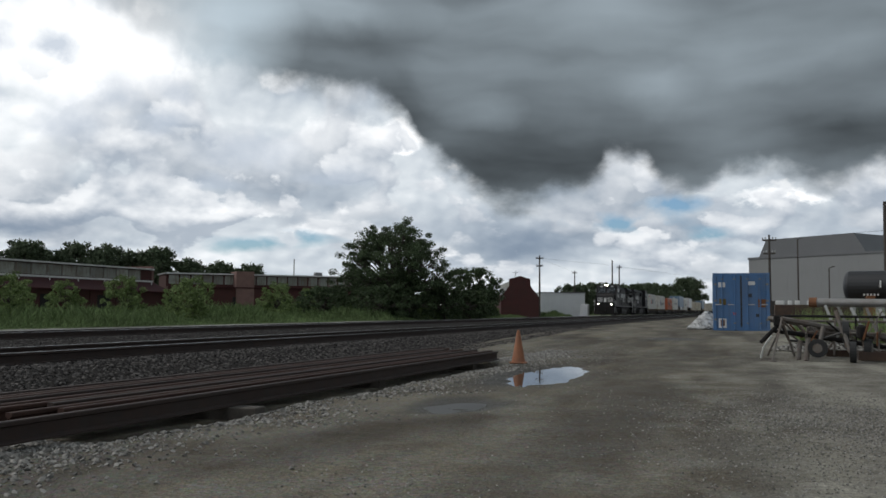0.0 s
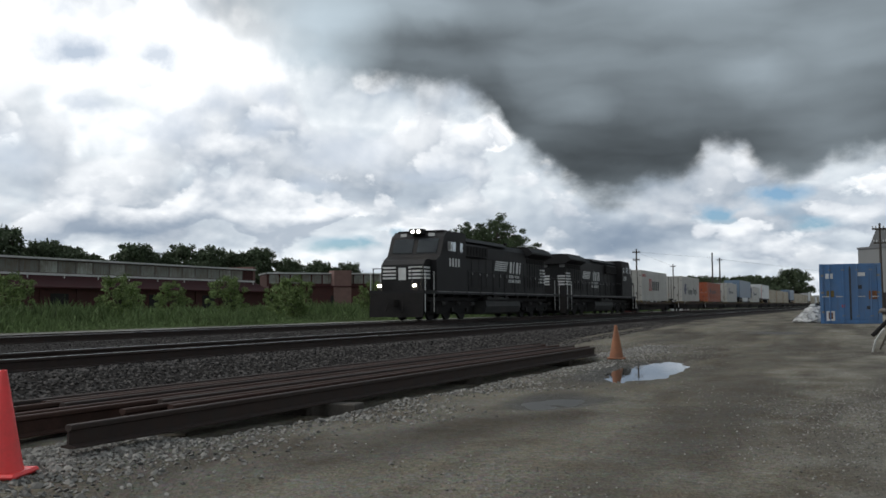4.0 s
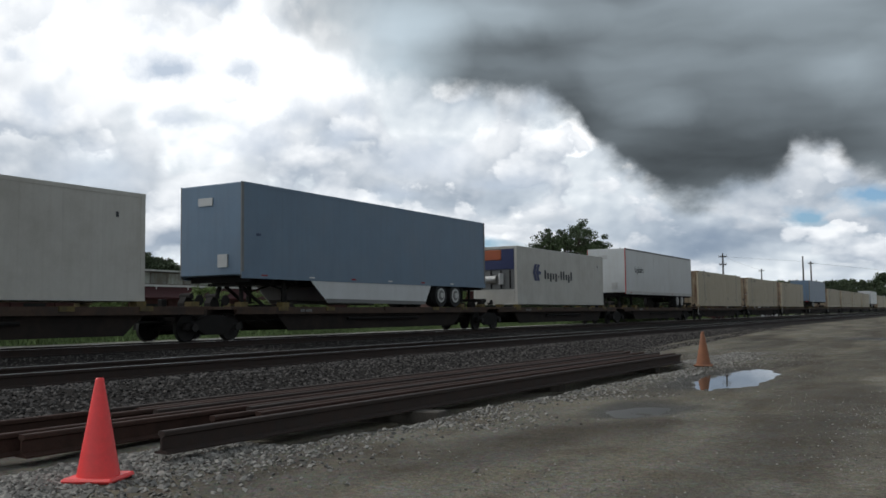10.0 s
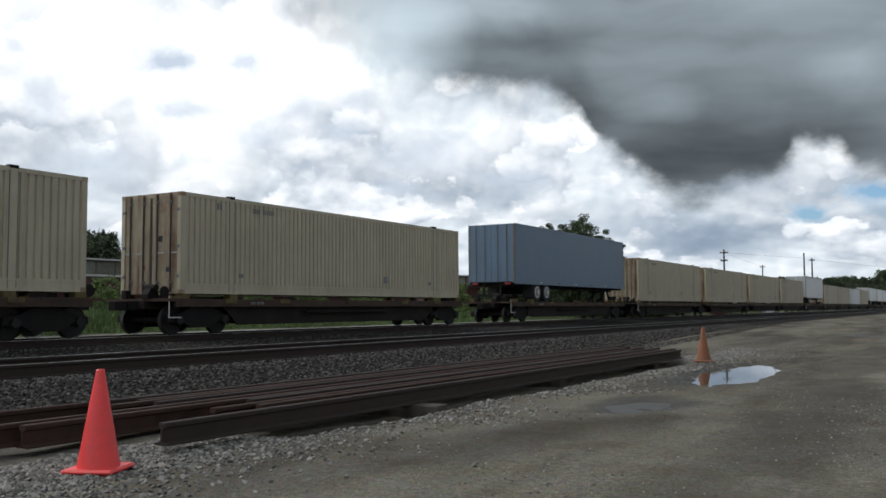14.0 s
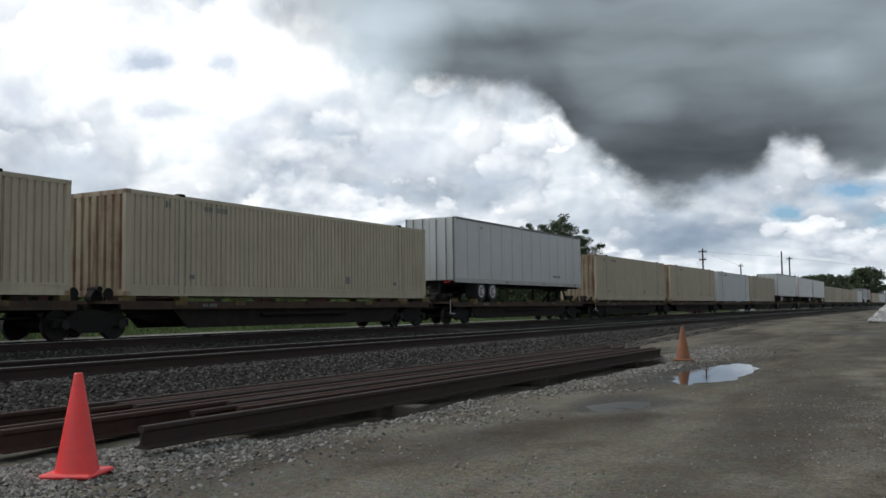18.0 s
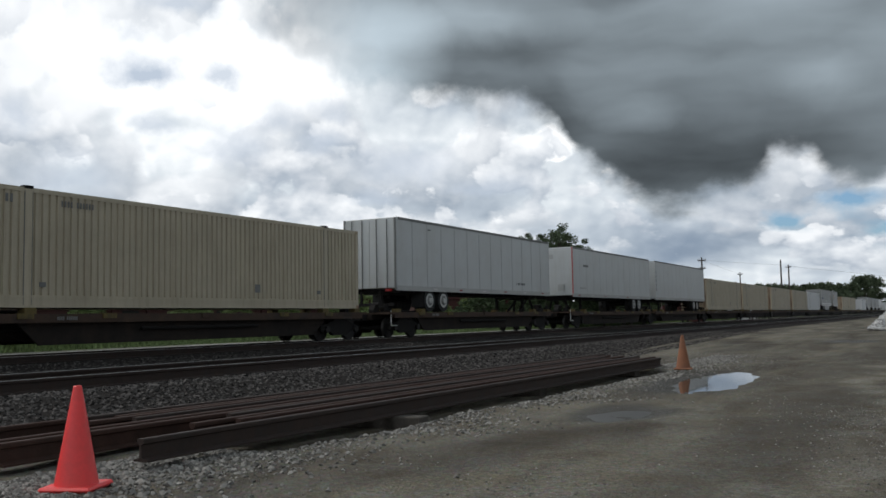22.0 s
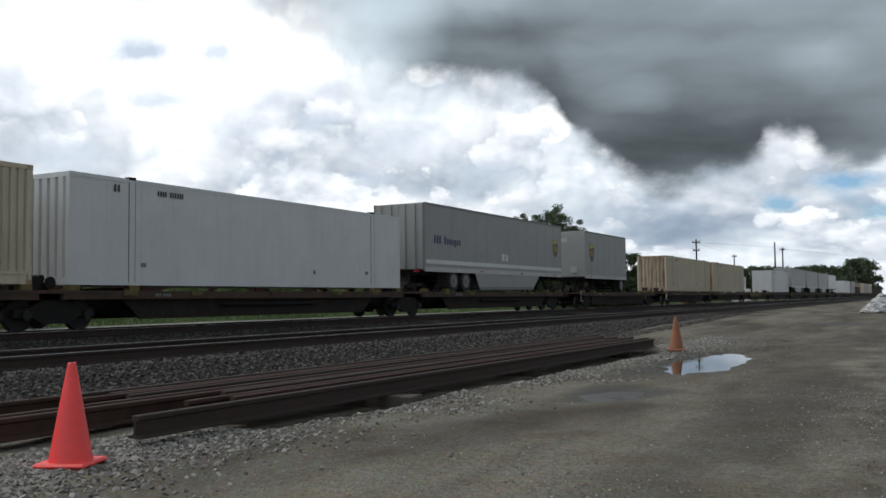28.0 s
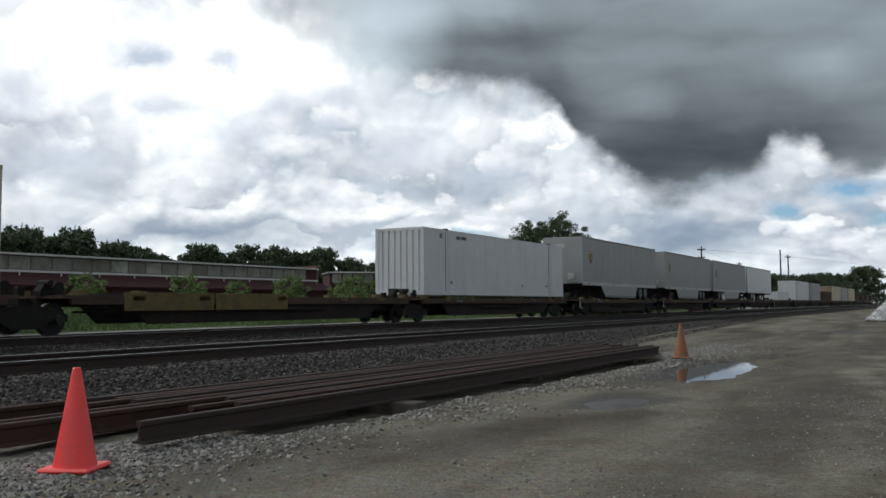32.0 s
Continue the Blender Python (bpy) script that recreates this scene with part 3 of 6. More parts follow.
def build_ground():
    def axis(dense, far):
        out = [dense[0]]
        step = dense[1] - dense[0]
        lo, hi = [], []
        v, s = dense[0], step
        while v > -far:
            s *= 1.35
            v -= s
            lo.append(v)
        v, s = dense[-1], step
        while v < far:
            s *= 1.35
            v += s
            hi.append(v)
        return np.array(lo[::-1] + list(dense) + hi)
    xs = axis(np.arange(-8.4, 4.6, 0.11), 4000)
    ys = axis(np.arange(3.0, 27.0, 0.11), 4000)
    X, Y = np.meshgrid(xs, ys, indexing="ij")
    Z = yard_height(X, Y)
    nx, ny = X.shape
    verts = np.stack([X, Y, Z], -1).reshape(-1, 3).tolist()
    idx = np.arange(nx * ny).reshape(nx, ny)
    q = np.stack([idx[:-1, :-1], idx[1:, :-1], idx[1:, 1:], idx[:-1, 1:]], -1).reshape(-1, 4).tolist()
    ob = smooth(mesh_of("ground", verts, q, M["ground"]))
    tagged(ob, "worn dirt and gravel yard with damp hollows and tyre marks", "ground", kind="structure")


build_ground()
_bm = bmesh.new()
bmesh.ops.create_grid(_bm, x_segments=8, y_segments=24, size=1, matrix=Matrix.Translation((PUDDLE[0], PUDDLE[1], -0.03)) @ Matrix.Diagonal((1.4, 3.5, 1, 1)))
tagged(part("puddle", _bm, M["water"]), "still rain puddle in the gravel reflecting the clouds", "puddle", kind="structure")


_bm = bmesh.new()
bmesh.ops.create_grid(_bm, x_segments=6, y_segments=12, size=1, matrix=Matrix.Translation((-3.35, 10.5, -0.031)) @ Matrix.Diagonal((0.8, 1.5, 1, 1)))
tagged(part("shallow_puddle", _bm, M["muddy"]), "shallow muddy puddle drying in a hollow of the yard", "puddle", kind="structure")


def stones(name, spots, sizes, material, label, category, seed=1):
    """Many small angular stones joined into one mesh."""
    rng = np.random.default_rng(seed)
    base = np.array([[1, 0, 0], [-1, 0, 0], [0, 1, 0], [0, -1, 0], [0, 0, 1], [0, 0, -1],
                     [.6, .6, .55], [-.6, .6, -.5], [.6, -.6, -.5], [-.6, -.6, .55]], float)
    tri = np.array([[0, 6, 4], [6, 2, 4], [2, 7, 1], [1, 9, 4], [9, 3, 4], [2, 1, 4], [3, 0, 4], [0, 2, 6], [0, 8, 5], [8, 3, 5], [0, 3, 8],
                    [3, 9, 1], [1, 7, 5], [7, 2, 5], [2, 0, 5], [3, 1, 5]])
    n = len(spots)
    V = base[None] * rng.uniform(0.65, 1.2, (n, 10, 1)) * np.array([1, 1, 0.72])
    a = rng.uniform(0, 6.28, n)
    c, s = np.cos(a)[:, None], np.sin(a)[:, None]
    V = np.stack([V[..., 0] * c - V[..., 1] * s, V[..., 0] * s + V[..., 1] * c, V[..., 2] + V[..., 0] * rng.uniform(-.4, .4, (n, 1))], -1)
    V = V * sizes[:, None, None] + spots[:, None]
    F = (tri[None] + (np.arange(n) * 10)[:, None, None]).reshape(-1, 3)
    ob = mesh_of(name, V.reshape(-1, 3).tolist(), F.tolist(), material)
    return tagged(ob, label, category, kind="stuff")


def bed_height(x):
    """Cross-section of the ballast bed."""
    return np.interp(x, [-25.2, -23.2, -22.2, -18.6, -17.6, -14.2, -13.3, -9.9, -8.15, -7.9],
                     [-0.1, 0.2, 0.25, 0.25, 0.17, 0.17, 0.25, 0.25, 0.0, -0.15])


def build_bed():
    bm = bmesh.new()
    px = [-25.2, -23.2, -22.2, -18.6, -17.6, -14.2, -13.3, -9.9, -8.15, -7.9]
    ys = [-800, 0] + list(np.arange(2, 40, 1.0)) + [60, 100, 200, 400, 900]
    rows = [[bm.verts.new((x, y, float(bed_height(x)))) for x in px] for y in ys]
    for a, b in zip(rows, rows[1:]):
        for i in range(len(px) - 1):
            bm.faces.new((a[i], a[i + 1], b[i + 1], b[i]))
    ob = part("ballast_bed", bm, M["ballast"])
    tagged(ob, "dark crushed stone ballast bed under the tracks", "ballast", kind="structure")
    rng = np.random.default_rng(5)
    n = 38000
    y = 4 + 44 * rng.random(n) ** 1.5
    x = rng.uniform(-10.6, -7.6, n)
    m = 15000
    y[:m] = 6 + 40 * rng.random(m) ** 1.4
    x[:m] = rng.uniform(-18.9, -12.6, m)
    z = bed_height(x) + 0.005
    z = np.maximum(z, yard_height(x, y) * (x > -8.3))
    stones("ballast_stones", np.stack([x, y, z], -1), rng.uniform(0.016, 0.036, n), M["stone"], "loose dark grey ballast stones on the shoulder", "ballast", 6)
    n = 30000
    y = 3.2 + 22 * rng.random(n) ** 1.6
    off = np.abs(rng.normal(0, 1.0, n))
    x = -5.55 + 0.03 * (y - 5) + (0.62 + 0.25 * wave(y, y * 0.3, 0.8)) * off - 0.6
    keep = (x > -7.6) & ~((x < -5.27 + 0.0183 * (y - 5.2)) & (y > 6.5) & (y < 19.5))
    x, y = x[keep], y[keep]
    stones("limestone_gravel", np.stack([x, y, yard_height(x, y) + 0.004], -1), (0.007 + 0.022 * rng.random(len(x)) ** 2.2) * np.where(rng.random(len(x)) < 0.06, 1.7, 1.0), M["lime"],
           "scattered pale limestone gravel along the rail stack", "gravel", 7)
    n = 22000
    y = 4 + 22 * rng.random(n) ** 1.3
    x = rng.uniform(-5.0, 4.5, n)
    k = wave(x, y, 0.9, 3.0) + 0.5 * rng.normal(size=n)
    x, y = x[k > 0.75], y[k > 0.75]
    x2, y2 = rng.normal(1.0, 0.9, 11000), rng.normal(10.2, 1.9, 11000)
    x3, y3 = rng.normal(-5.6, 1.3, 5000), rng.normal(22.5, 3.0, 5000)
    x, y = np.concatenate([x, x2, x3]), np.concatenate([y, y2, y3])
    stones("yard_gravel", np.stack([x, y, yard_height(x, y) + 0.003], -1), rng.uniform(0.004, 0.012, len(x)), M["lime"],
           "patches of loose pale gravel on the yard", "gravel", 8)


build_bed()

RAIL_SECTION = [(-0.076, 0), (0.076, 0), (0.076, 0.014), (0.012, 0.032), (0.009, 0.13), (0.036, 0.145), (0.036, 0.172), (0.028, 0.181),
                (-0.028, 0.181), (-0.036, 0.172), (-0.036, 0.145), (-0.009, 0.13), (-0.012, 0.032), (-0.076, 0.014)]


def build_track(centre, name, label, y0, y1, shine):
    track = empty(name, label, "railway track")
    track["kind"] = "structure"
    for s in (-1, 1):
        x = centre + s * 0.7525
        rail = part("rail", prisms(([(x + a, RAIL - 0.181 + b) for a, b in RAIL_SECTION], 1, y0, y1)), M["rail_rust"], track, "rust-brown steel rail")
        part("rail_head", boxes((x - shine, x + shine, y0, y1, RAIL - 0.016, RAIL + 0.003), bevel=0.003), M["rail_head"], rail, "polished running band of the rail")
    tie = None
    for i in range(int((min(y1, 75) - max(y0, -10)) / 0.5)):
        y = max(y0, -10) + i * 0.5
        if tie is None:
            tie = part("tie", boxes((-1.3, 1.3, -0.115, 0.115, -0.17, 0.0), bevel=0.012), M["tie"], track)
            tie.location = (centre, y, RAIL - 0.183)
        else:
            again(tie, pose(centre + random.uniform(-0.03, 0.03), y, RAIL - 0.183 - random.uniform(0, 0.012), 0, 0, random.uniform(-1.2, 1.2)), track)


build_track(TRACK, "main_track", "main line track with worn bright rail heads on dark ballast", -790, 900, 0.035)
build_track(SIDING, "near_track", "nearer track with narrow bright rail heads and dark ties", -120, 900, 0.024)
# ---- train: wheels, cars, containers, trailers, locomotives (local z from the rail head, +x towards the yard, +y to the rear) ----


def wheel_parts(parent, x, y, r=0.42, w=0.14):
    """One steel wheel with its plate, tread and flange."""
    s = 1 if x > 0 else -1
    bm = bmesh.new()
    rod(bm, (x - s * 0.02, y, r), (x + s * w * 0.45, y, r), r - 0.03, 24)
    rod(bm, (x + s * 0.0, y, r), (x + s * 0.16, y, r), 0.11, 12)
    wheel = part("wheel", bm, M["wheel"], parent)
    bm = bmesh.new()
    bmesh.ops.create_cone(bm, cap_ends=False, segments=28, radius1=r, radius2=r, depth=0.12, matrix=Matrix.Translation((x + s * 0.01, y, r)) @ Matrix.Rotation(radians(90), 4, "Y"))
    part("tread", bm, M["tread"], wheel, "worn wheel tread")
    return wheel


def truck(parent, y, base=1.78, r=0.42, axles=2, name="truck"):
    """A freight truck: cast side frames, bolster, springs, axles and wheels."""
    h = base * (axles - 1) / 2
    bolster = part(name, boxes((-0.95, 0.95, y - 0.2, y + 0.2, 0.42, 0.78)), M["under"], parent)
    for s in (-1, 1):
        o = [(y - h - 0.3, 0.36), (y - h - 0.28, 0.55), (y - h + 0.1, 0.6), (y - 0.35, 0.78), (y + 0.35, 0.78), (y + h - 0.1, 0.6), (y + h + 0.28, 0.55),
             (y + h + 0.3, 0.36), (y + h - 0.2, 0.36), (y + 0.4, 0.2), (y - 0.4, 0.2), (y - h + 0.2, 0.36)]
        if axles == 3:
            o = [(y - h - 0.6, 0.5), (y - h - 0.55, 0.92), (y + h + 0.55, 0.92), (y + h + 0.6, 0.5), (y + h + 0.2, 0.36), (y + 0.9, 0.3), (y + 0.3, 0.42), (y - 0.3, 0.42), (y - 0.9, 0.3), (y - h - 0.2, 0.36)]
        frame_ = part("side_frame", prisms((o, 0, s * 1.0 - 0.07, s * 1.0 + 0.07)), M["under"], bolster, "grimy cast steel side frame")
        for k in range(axles):
            yk = y - h + k * base
            wheel_parts(bolster, s * 0.75, yk, r)
            bm = rods(((s * 1.06, yk, r), (s * 1.17, yk, r), 0.12), seg=12)
            part("bearing_cap", bm, M["wheel"], bolster)
    for k in range(axles):
        yk = y - h + k * base
        part("axle", rods(((-0.75, yk, r), (0.75, yk, r), 0.08)), M["under"], bolster)
    return bolster


def bars(parent, pattern, y0, z0, h, x, material, step=None, name="marking", joined=False):
    """Lettering that is not spelled out: one plain bar for each character. Capitals rise, g hangs, x is low."""
    s = 1 if x > 0 else -1
    y = y0
    step = step or h * 0.62
    rows = []
    for ch in pattern:
        if ch != " ":
            lo, hi = {"A": (0, 1), "x": (0, 0.68), "g": (-0.28, 0.68), "-": (0.28, 0.42)}[ch]
            row = (x, x + s * 0.006, min(y, y + s * step * 0.56), max(y, y + s * step * 0.56), z0 + lo * h, z0 + hi * h)
            if joined:
                rows.append(row)
            else:
                part(name, boxes(row), material, parent)
        y += s * step
    if rows:
        part(name, boxes(*rows), material, parent)


def platform(s, first, last, length=17.3):
    """One unit of a spine car: centre sill, cross arms, end decks, hitch and trucks."""
    car = empty("spine_car", "grimy dark brown steel spine flat car rolling on the main track", "rail car", "cars of the train")
    L = length / 2
    o = [(-L, 0.74), (-L, 0.96), (L, 0.96), (L, 0.74), (L - 2.0, 0.74), (L - 3.2, 0.34), (-L + 3.2, 0.34), (-L + 2.0, 0.74)]
    part("centre_sill", prisms((o, 0, -0.42, 0.42)), M["car"], car)
    for sd in (-1, 1):
        part("side_sill", boxes((sd * 1.2 - 0.06, sd * 1.2 + 0.06, -L + 0.4, L - 0.4, 0.8, 1.02)), M["car_rust"], car, "rust-brown side sill")
        o = [(-L + 2.4, 0.86), (-L + 3.1, 0.25), (L - 3.1, 0.25), (L - 2.4, 0.86)]
        part("side_plate", prisms((o, 0, sd * 1.02 - 0.03, sd * 1.02 + 0.03)), M["car"], car)
        bars(car, "AAAA AAAAAA", sd * -5.2, 0.86, 0.09, sd * 1.262, M["seam"], joined=True, name="reporting_mark")
    arm = None
    for y in (-6.1, -3.6, 0.0, 3.6, 6.1):
        bm = boxes((-1.3, 1.3, y - 0.22, y + 0.22, 0.9, 1.03))
        part("cross_arm", bm, M["car_yellow"] if abs(y) in (3.6, 6.1) else M["car_rust"], car, "rusty cross arm with worn yellow paint")
    for e in (-1, 1):
        part("end_deck", boxes((-1.28, 1.28, e * (L - 1.9), e * (L - 0.12), 0.95, 1.03)), M["car_rust"], car, "rust-brown end deck plate")
        part("draft_sill", boxes((-0.2, 0.2, e * (L - 0.1), e * (L + 0.35), 0.72, 0.96)), M["under"], car)
    for e in (-1, 1):
        for sd in (-1, 1):
            for y in (5.95, L - 0.75):
                part("pedestal", boxes((sd * 1.0, sd * 1.26, e * y - 0.16, e * y + 0.16, 1.02, 1.168)), M["car_yellow"], car, "worn yellow container pedestal")
    for e in (-1, 1):
        y = e * (L - 0.26)
        part("stop_post", boxes((-0.7, -0.5, y - 0.1, y + 0.1, 1.03, 1.28), bevel=0.02), M["under"], car)
        gear = part("folded_hitch", prisms(([(y - 0.2, 1.03), (y - 0.2, 1.15), (y - 0.08, 1.34), (y + 0.1, 1.34), (y + 0.2, 1.15), (y + 0.2, 1.03)], 0, 0.25, 0.5)), M["under"], car, "grimy folded trailer hitch")
        part("hitch_head", rods(((0.2, y, 1.34), (0.62, y, 1.34), 0.09), seg=12), M["under"], gear)
        part("hand_wheel", rods(((0.92, y, 1.22), (0.95, y, 1.22), 0.16), ((0.7, y, 1.22), (0.92, y, 1.22), 0.025), ((0.8, y, 1.0), (0.8, y, 1.22), 0.03), seg=16), M["under"], car)
    rig = boxes((-0.95, 0.95, -L + 2.5, -L + 2.9, 1.02, 1.1))
    part("hitch_base", rig, M["under"], car)
    part("pipe", rods(((0.55, -L + 1, 0.6), (0.55, L - 1, 0.6), 0.03), ((1.15, -2.4, 0.62), (1.15, 2.4, 0.62), 0.05)), M["under"], car)
    part("brake_cylinder", rods(((0.62, 2.8, 0.62), (0.62, 3.7, 0.62), 0.16), seg=12), M["under"], car)
    if first:
        truck(car, -L + 1.55)
        part("coupler", boxes((-0.13, 0.13, -L - 0.75, -L + 0.1, 0.7, 0.95)), M["under"], car)
        part("grab_iron", rods(((1.25, -L + 0.15, 0.5), (1.25, -L + 0.15, 1.1), 0.015), ((1.25, -L + 0.15, 0.5), (1.25, -L + 0.6, 0.5), 0.015)), M["white"], car)
    truck(car, L - 1.55 if last else L + 0.25)
    car.location = (TRACK, s, RAIL)
    return car


def corrugated(bm, axis, fixed, lo, hi, z0, z1, depth, pitch=0.28):
    """A sheet with upright trapezoid corrugations; axis 1: it runs along y at x=fixed, axis 0: along x at y=fixed."""
    n = max(2, round((hi - lo) / pitch))
    p = (hi - lo) / n
    line = [(lo, 0.0)]
    for i in range(n):
        a = lo + i * p
        line += [(a + p * 0.56, 0.0), (a + p * 0.66, depth), (a + p * 0.86, depth), (a + p * 0.96, 0.0)]
    line.append((hi, 0.0))
    rows = []
    for q, d in line:
        c = [(fixed - d, q), (q, fixed - d)][axis == 0]
        rows.append((bm.verts.new((*c, z0)), bm.verts.new((*c, z1))))
    for (a, b), (c, d) in zip(rows, rows[1:]):
        bm.faces.new((a, c, d, b))


CORE = {}


def container(kind, L, H, paint, label, end="wall", ribs=True, group="containers on the train", end_paint=None):
    """A freight container: posts, rails, sheeted sides and roof, and its leading end (wall, doors or cooling unit)."""
    c = empty("container", label, "freight container", group)
    W, h = 1.22, L / 2
    P = M[paint]
    E_ = M[end_paint or paint]
    part("floor", boxes((-W + 0.03, W - 0.03, -h + 0.03, h - 0.03, 0.03, 0.16)), M["under"], c)
    bm = boxes((-W + 0.03, W - 0.03, -h + 0.03, h - 0.03, H - 0.05, H - 0.015))
    part("roof", bm, P, c)
    for sd in (-1, 1):
        part("bottom_rail", boxes((sd * W - sd * 0.09, sd * W, -h + 0.12, h - 0.12, 0.0, 0.17 if not ribs else 0.3)), P, c)
        if ribs and L > 14:
            part("rail_lip", boxes((sd * W, sd * (W + 0.014), -h + 0.2, h - 0.2, 0.24, 0.275), (sd * W, sd * (W + 0.01), -h + 0.2, h - 0.2, 0.0, 0.05)), P, c)
        part("top_rail", boxes((sd * W - sd * 0.08, sd * W, -h + 0.12, h - 0.12, H - 0.11, H)), P, c)
        bm = bmesh.new()
        if ribs:
            corrugated(bm, 1, sd * (W - 0.012), -h + 0.16, h - 0.16, 0.3, H - 0.11, sd * 0.045, 0.21)
        else:
            box(bm, sd * (W - 0.06), sd * (W - 0.014), -h + 0.12, h - 0.12, 0.16, H - 0.1)
        part("side_panel", bm, P, c)
        if not ribs:
            for i in range(1, int(L / 1.2)):
                y = -h + i * 1.2
                part("panel_joint", boxes((sd * (W - 0.0145), sd * (W - 0.0115), y - 0.008, y + 0.008, 0.2, H - 0.14)), E_, c)
        for ye in (-1, 1):
            part("corner_post", boxes((sd * W - sd * 0.15, sd * W, ye * h - ye * 0.16, ye * h, 0.1, H - 0.1), bevel=0.012), P, c)
            for z in (0.0, H - 0.118):
                part("corner_casting", boxes((sd * (W + 0.004) - sd * 0.17, sd * (W + 0.004), ye * (h + 0.004) - ye * 0.18, ye * (h + 0.004), z, z + 0.122), bevel=0.01), E_, c)
            if L > 14:
                y = ye * 6.02
                part("lift_post", boxes((sd * (W - 0.05), sd * (W + 0.003), y - 0.1, y + 0.1, 0.0, H - 0.02)), P, c)
                for q in (-0.108, 0.108):
                    part("post_gap", boxes((sd * (W - 0.01), sd * (W + 0.0055), y + q - 0.009, y + q + 0.009, 0.06, H - 0.08)), M["seam"], c)
                part("lift_casting", boxes((sd * (W - 0.16), sd * (W + 0.006), y - 0.12, y + 0.12, H - 0.03, H + 0.05)), M["under"], c, "dark lifting casting")
                part("placard_holder", boxes((sd * (W - 0.02), sd * (W + 0.006), y - 0.42 * ye - 0.09, y - 0.42 * ye + 0.09, 0.5, 0.62)), M["seam"], c)
    # ends
    bm = bmesh.new()
    corrugated(bm, 0, h - 0.03, -W + 0.15, W - 0.15, 0.15, H - 0.12, 0.045, 0.26)
    part("rear_wall", bm, P, c)
    for z0, z1, nm in ((0.0, 0.17, "end_sill"), (H - 0.13, H, "end_header")):
        part(nm, boxes((-W + 0.15, W - 0.15, h - 0.1, h - 0.02, z0, z1)), P, c)
        part(nm, boxes((-W + 0.15, W - 0.15, -h + 0.02, -h + 0.1, z0, z1)), E_, c)
    if end == "wall":
        bm = bmesh.new()
        corrugated(bm, 0, -h + 0.03, -W + 0.15, W - 0.15, 0.17, H - 0.13, -0.07, 0.3)
        part("end_wall", bm, E_, c, "rust-streaked corrugated end wall" if "rust" in (end_paint or "") else "")
    elif end == "doors":
        for sd in (-1, 1):
            door = part("door", boxes((sd * 0.015, sd * (W - 0.16), -h + 0.03, -h + 0.07, 0.17, H - 0.13), bevel=0.01), E_, c)
            for x in (0.28, 0.82):
                part("lock_rod", rods(((sd * x, -h - 0.01, 0.05), (sd * x, -h - 0.01, H - 0.04), 0.026)), M["tank"] if paint not in ("orange", "blue") else P, door)
                part("handle", boxes((sd * x, sd * (x + 0.3), -h - 0.015, -h + 0.005, 1.15, 1.19)), M["trim"], door)
                for z in (0.3, H - 0.3):
                    part("rod_bracket", boxes((sd * x - 0.05, sd * x + 0.05, -h - 0.03, -h + 0.03, z, z + 0.07)), M["seam"], door)
            for z in (0.45, 1.3, H - 0.55):
                part("hinge", boxes((sd * (W - 0.17), sd * (W - 0.05), -h - 0.004, -h + 0.03, z, z + 0.09)), M["seam"], door)
            part("gasket", boxes((sd * 0.002, sd * 0.035, -h + 0.016, -h + 0.06, 0.17, H - 0.13)), M["tank"], door)
        for x, z, w in ((0.3, 1.5, 0.16), (0.62, 0.62, 0.14), (-0.35, 0.7, 0.12)):
            part("placard", boxes((x, x + w, -h + 0.02, -h + 0.034, z, z + w)), M["red"] if x < 0 else M["ink"], c)
    else:
        part("unit_housing", boxes((-W + 0.15, W - 0.15, -h + 0.05, -h + 0.3, 0.17, H - 0.13)), M["seam"], c)
        part("condenser_grille", boxes((-0.95, 0.35, -h - 0.01, -h + 0.06, 2.22, 2.72), bevel=0.02), M["orange"], c, "orange condenser grille of the cooling unit")
        part("evaporator_panel", boxes((-1.05, 1.05, -h, -h + 0.055, 1.75, 2.2), (0.37, 1.05, -h, -h + 0.055, 2.2, 2.75)), M["navy"], c, "dark blue panel of the cooling unit")
        part("compressor", rods(((-0.6, -h + 0.02, 1.25), (0.1, -h + 0.02, 1.25), 0.2), ((0.35, -h + 0.02, 1.0), (0.35, -h + 0.02, 1.55), 0.16), seg=14), M["trim"], c)
        part("lower_panel", boxes((-1.05, 1.05, -h + 0.005, -h + 0.055, 0.17, 0.75)), P, c)
        for x in (-0.75, -0.25, 0.3, 0.8):
            part("grille_bar", boxes((x, x + 0.05, -h - 0.015, -h + 0.05, 0.8, 1.7)), M["under"], c)
    return c


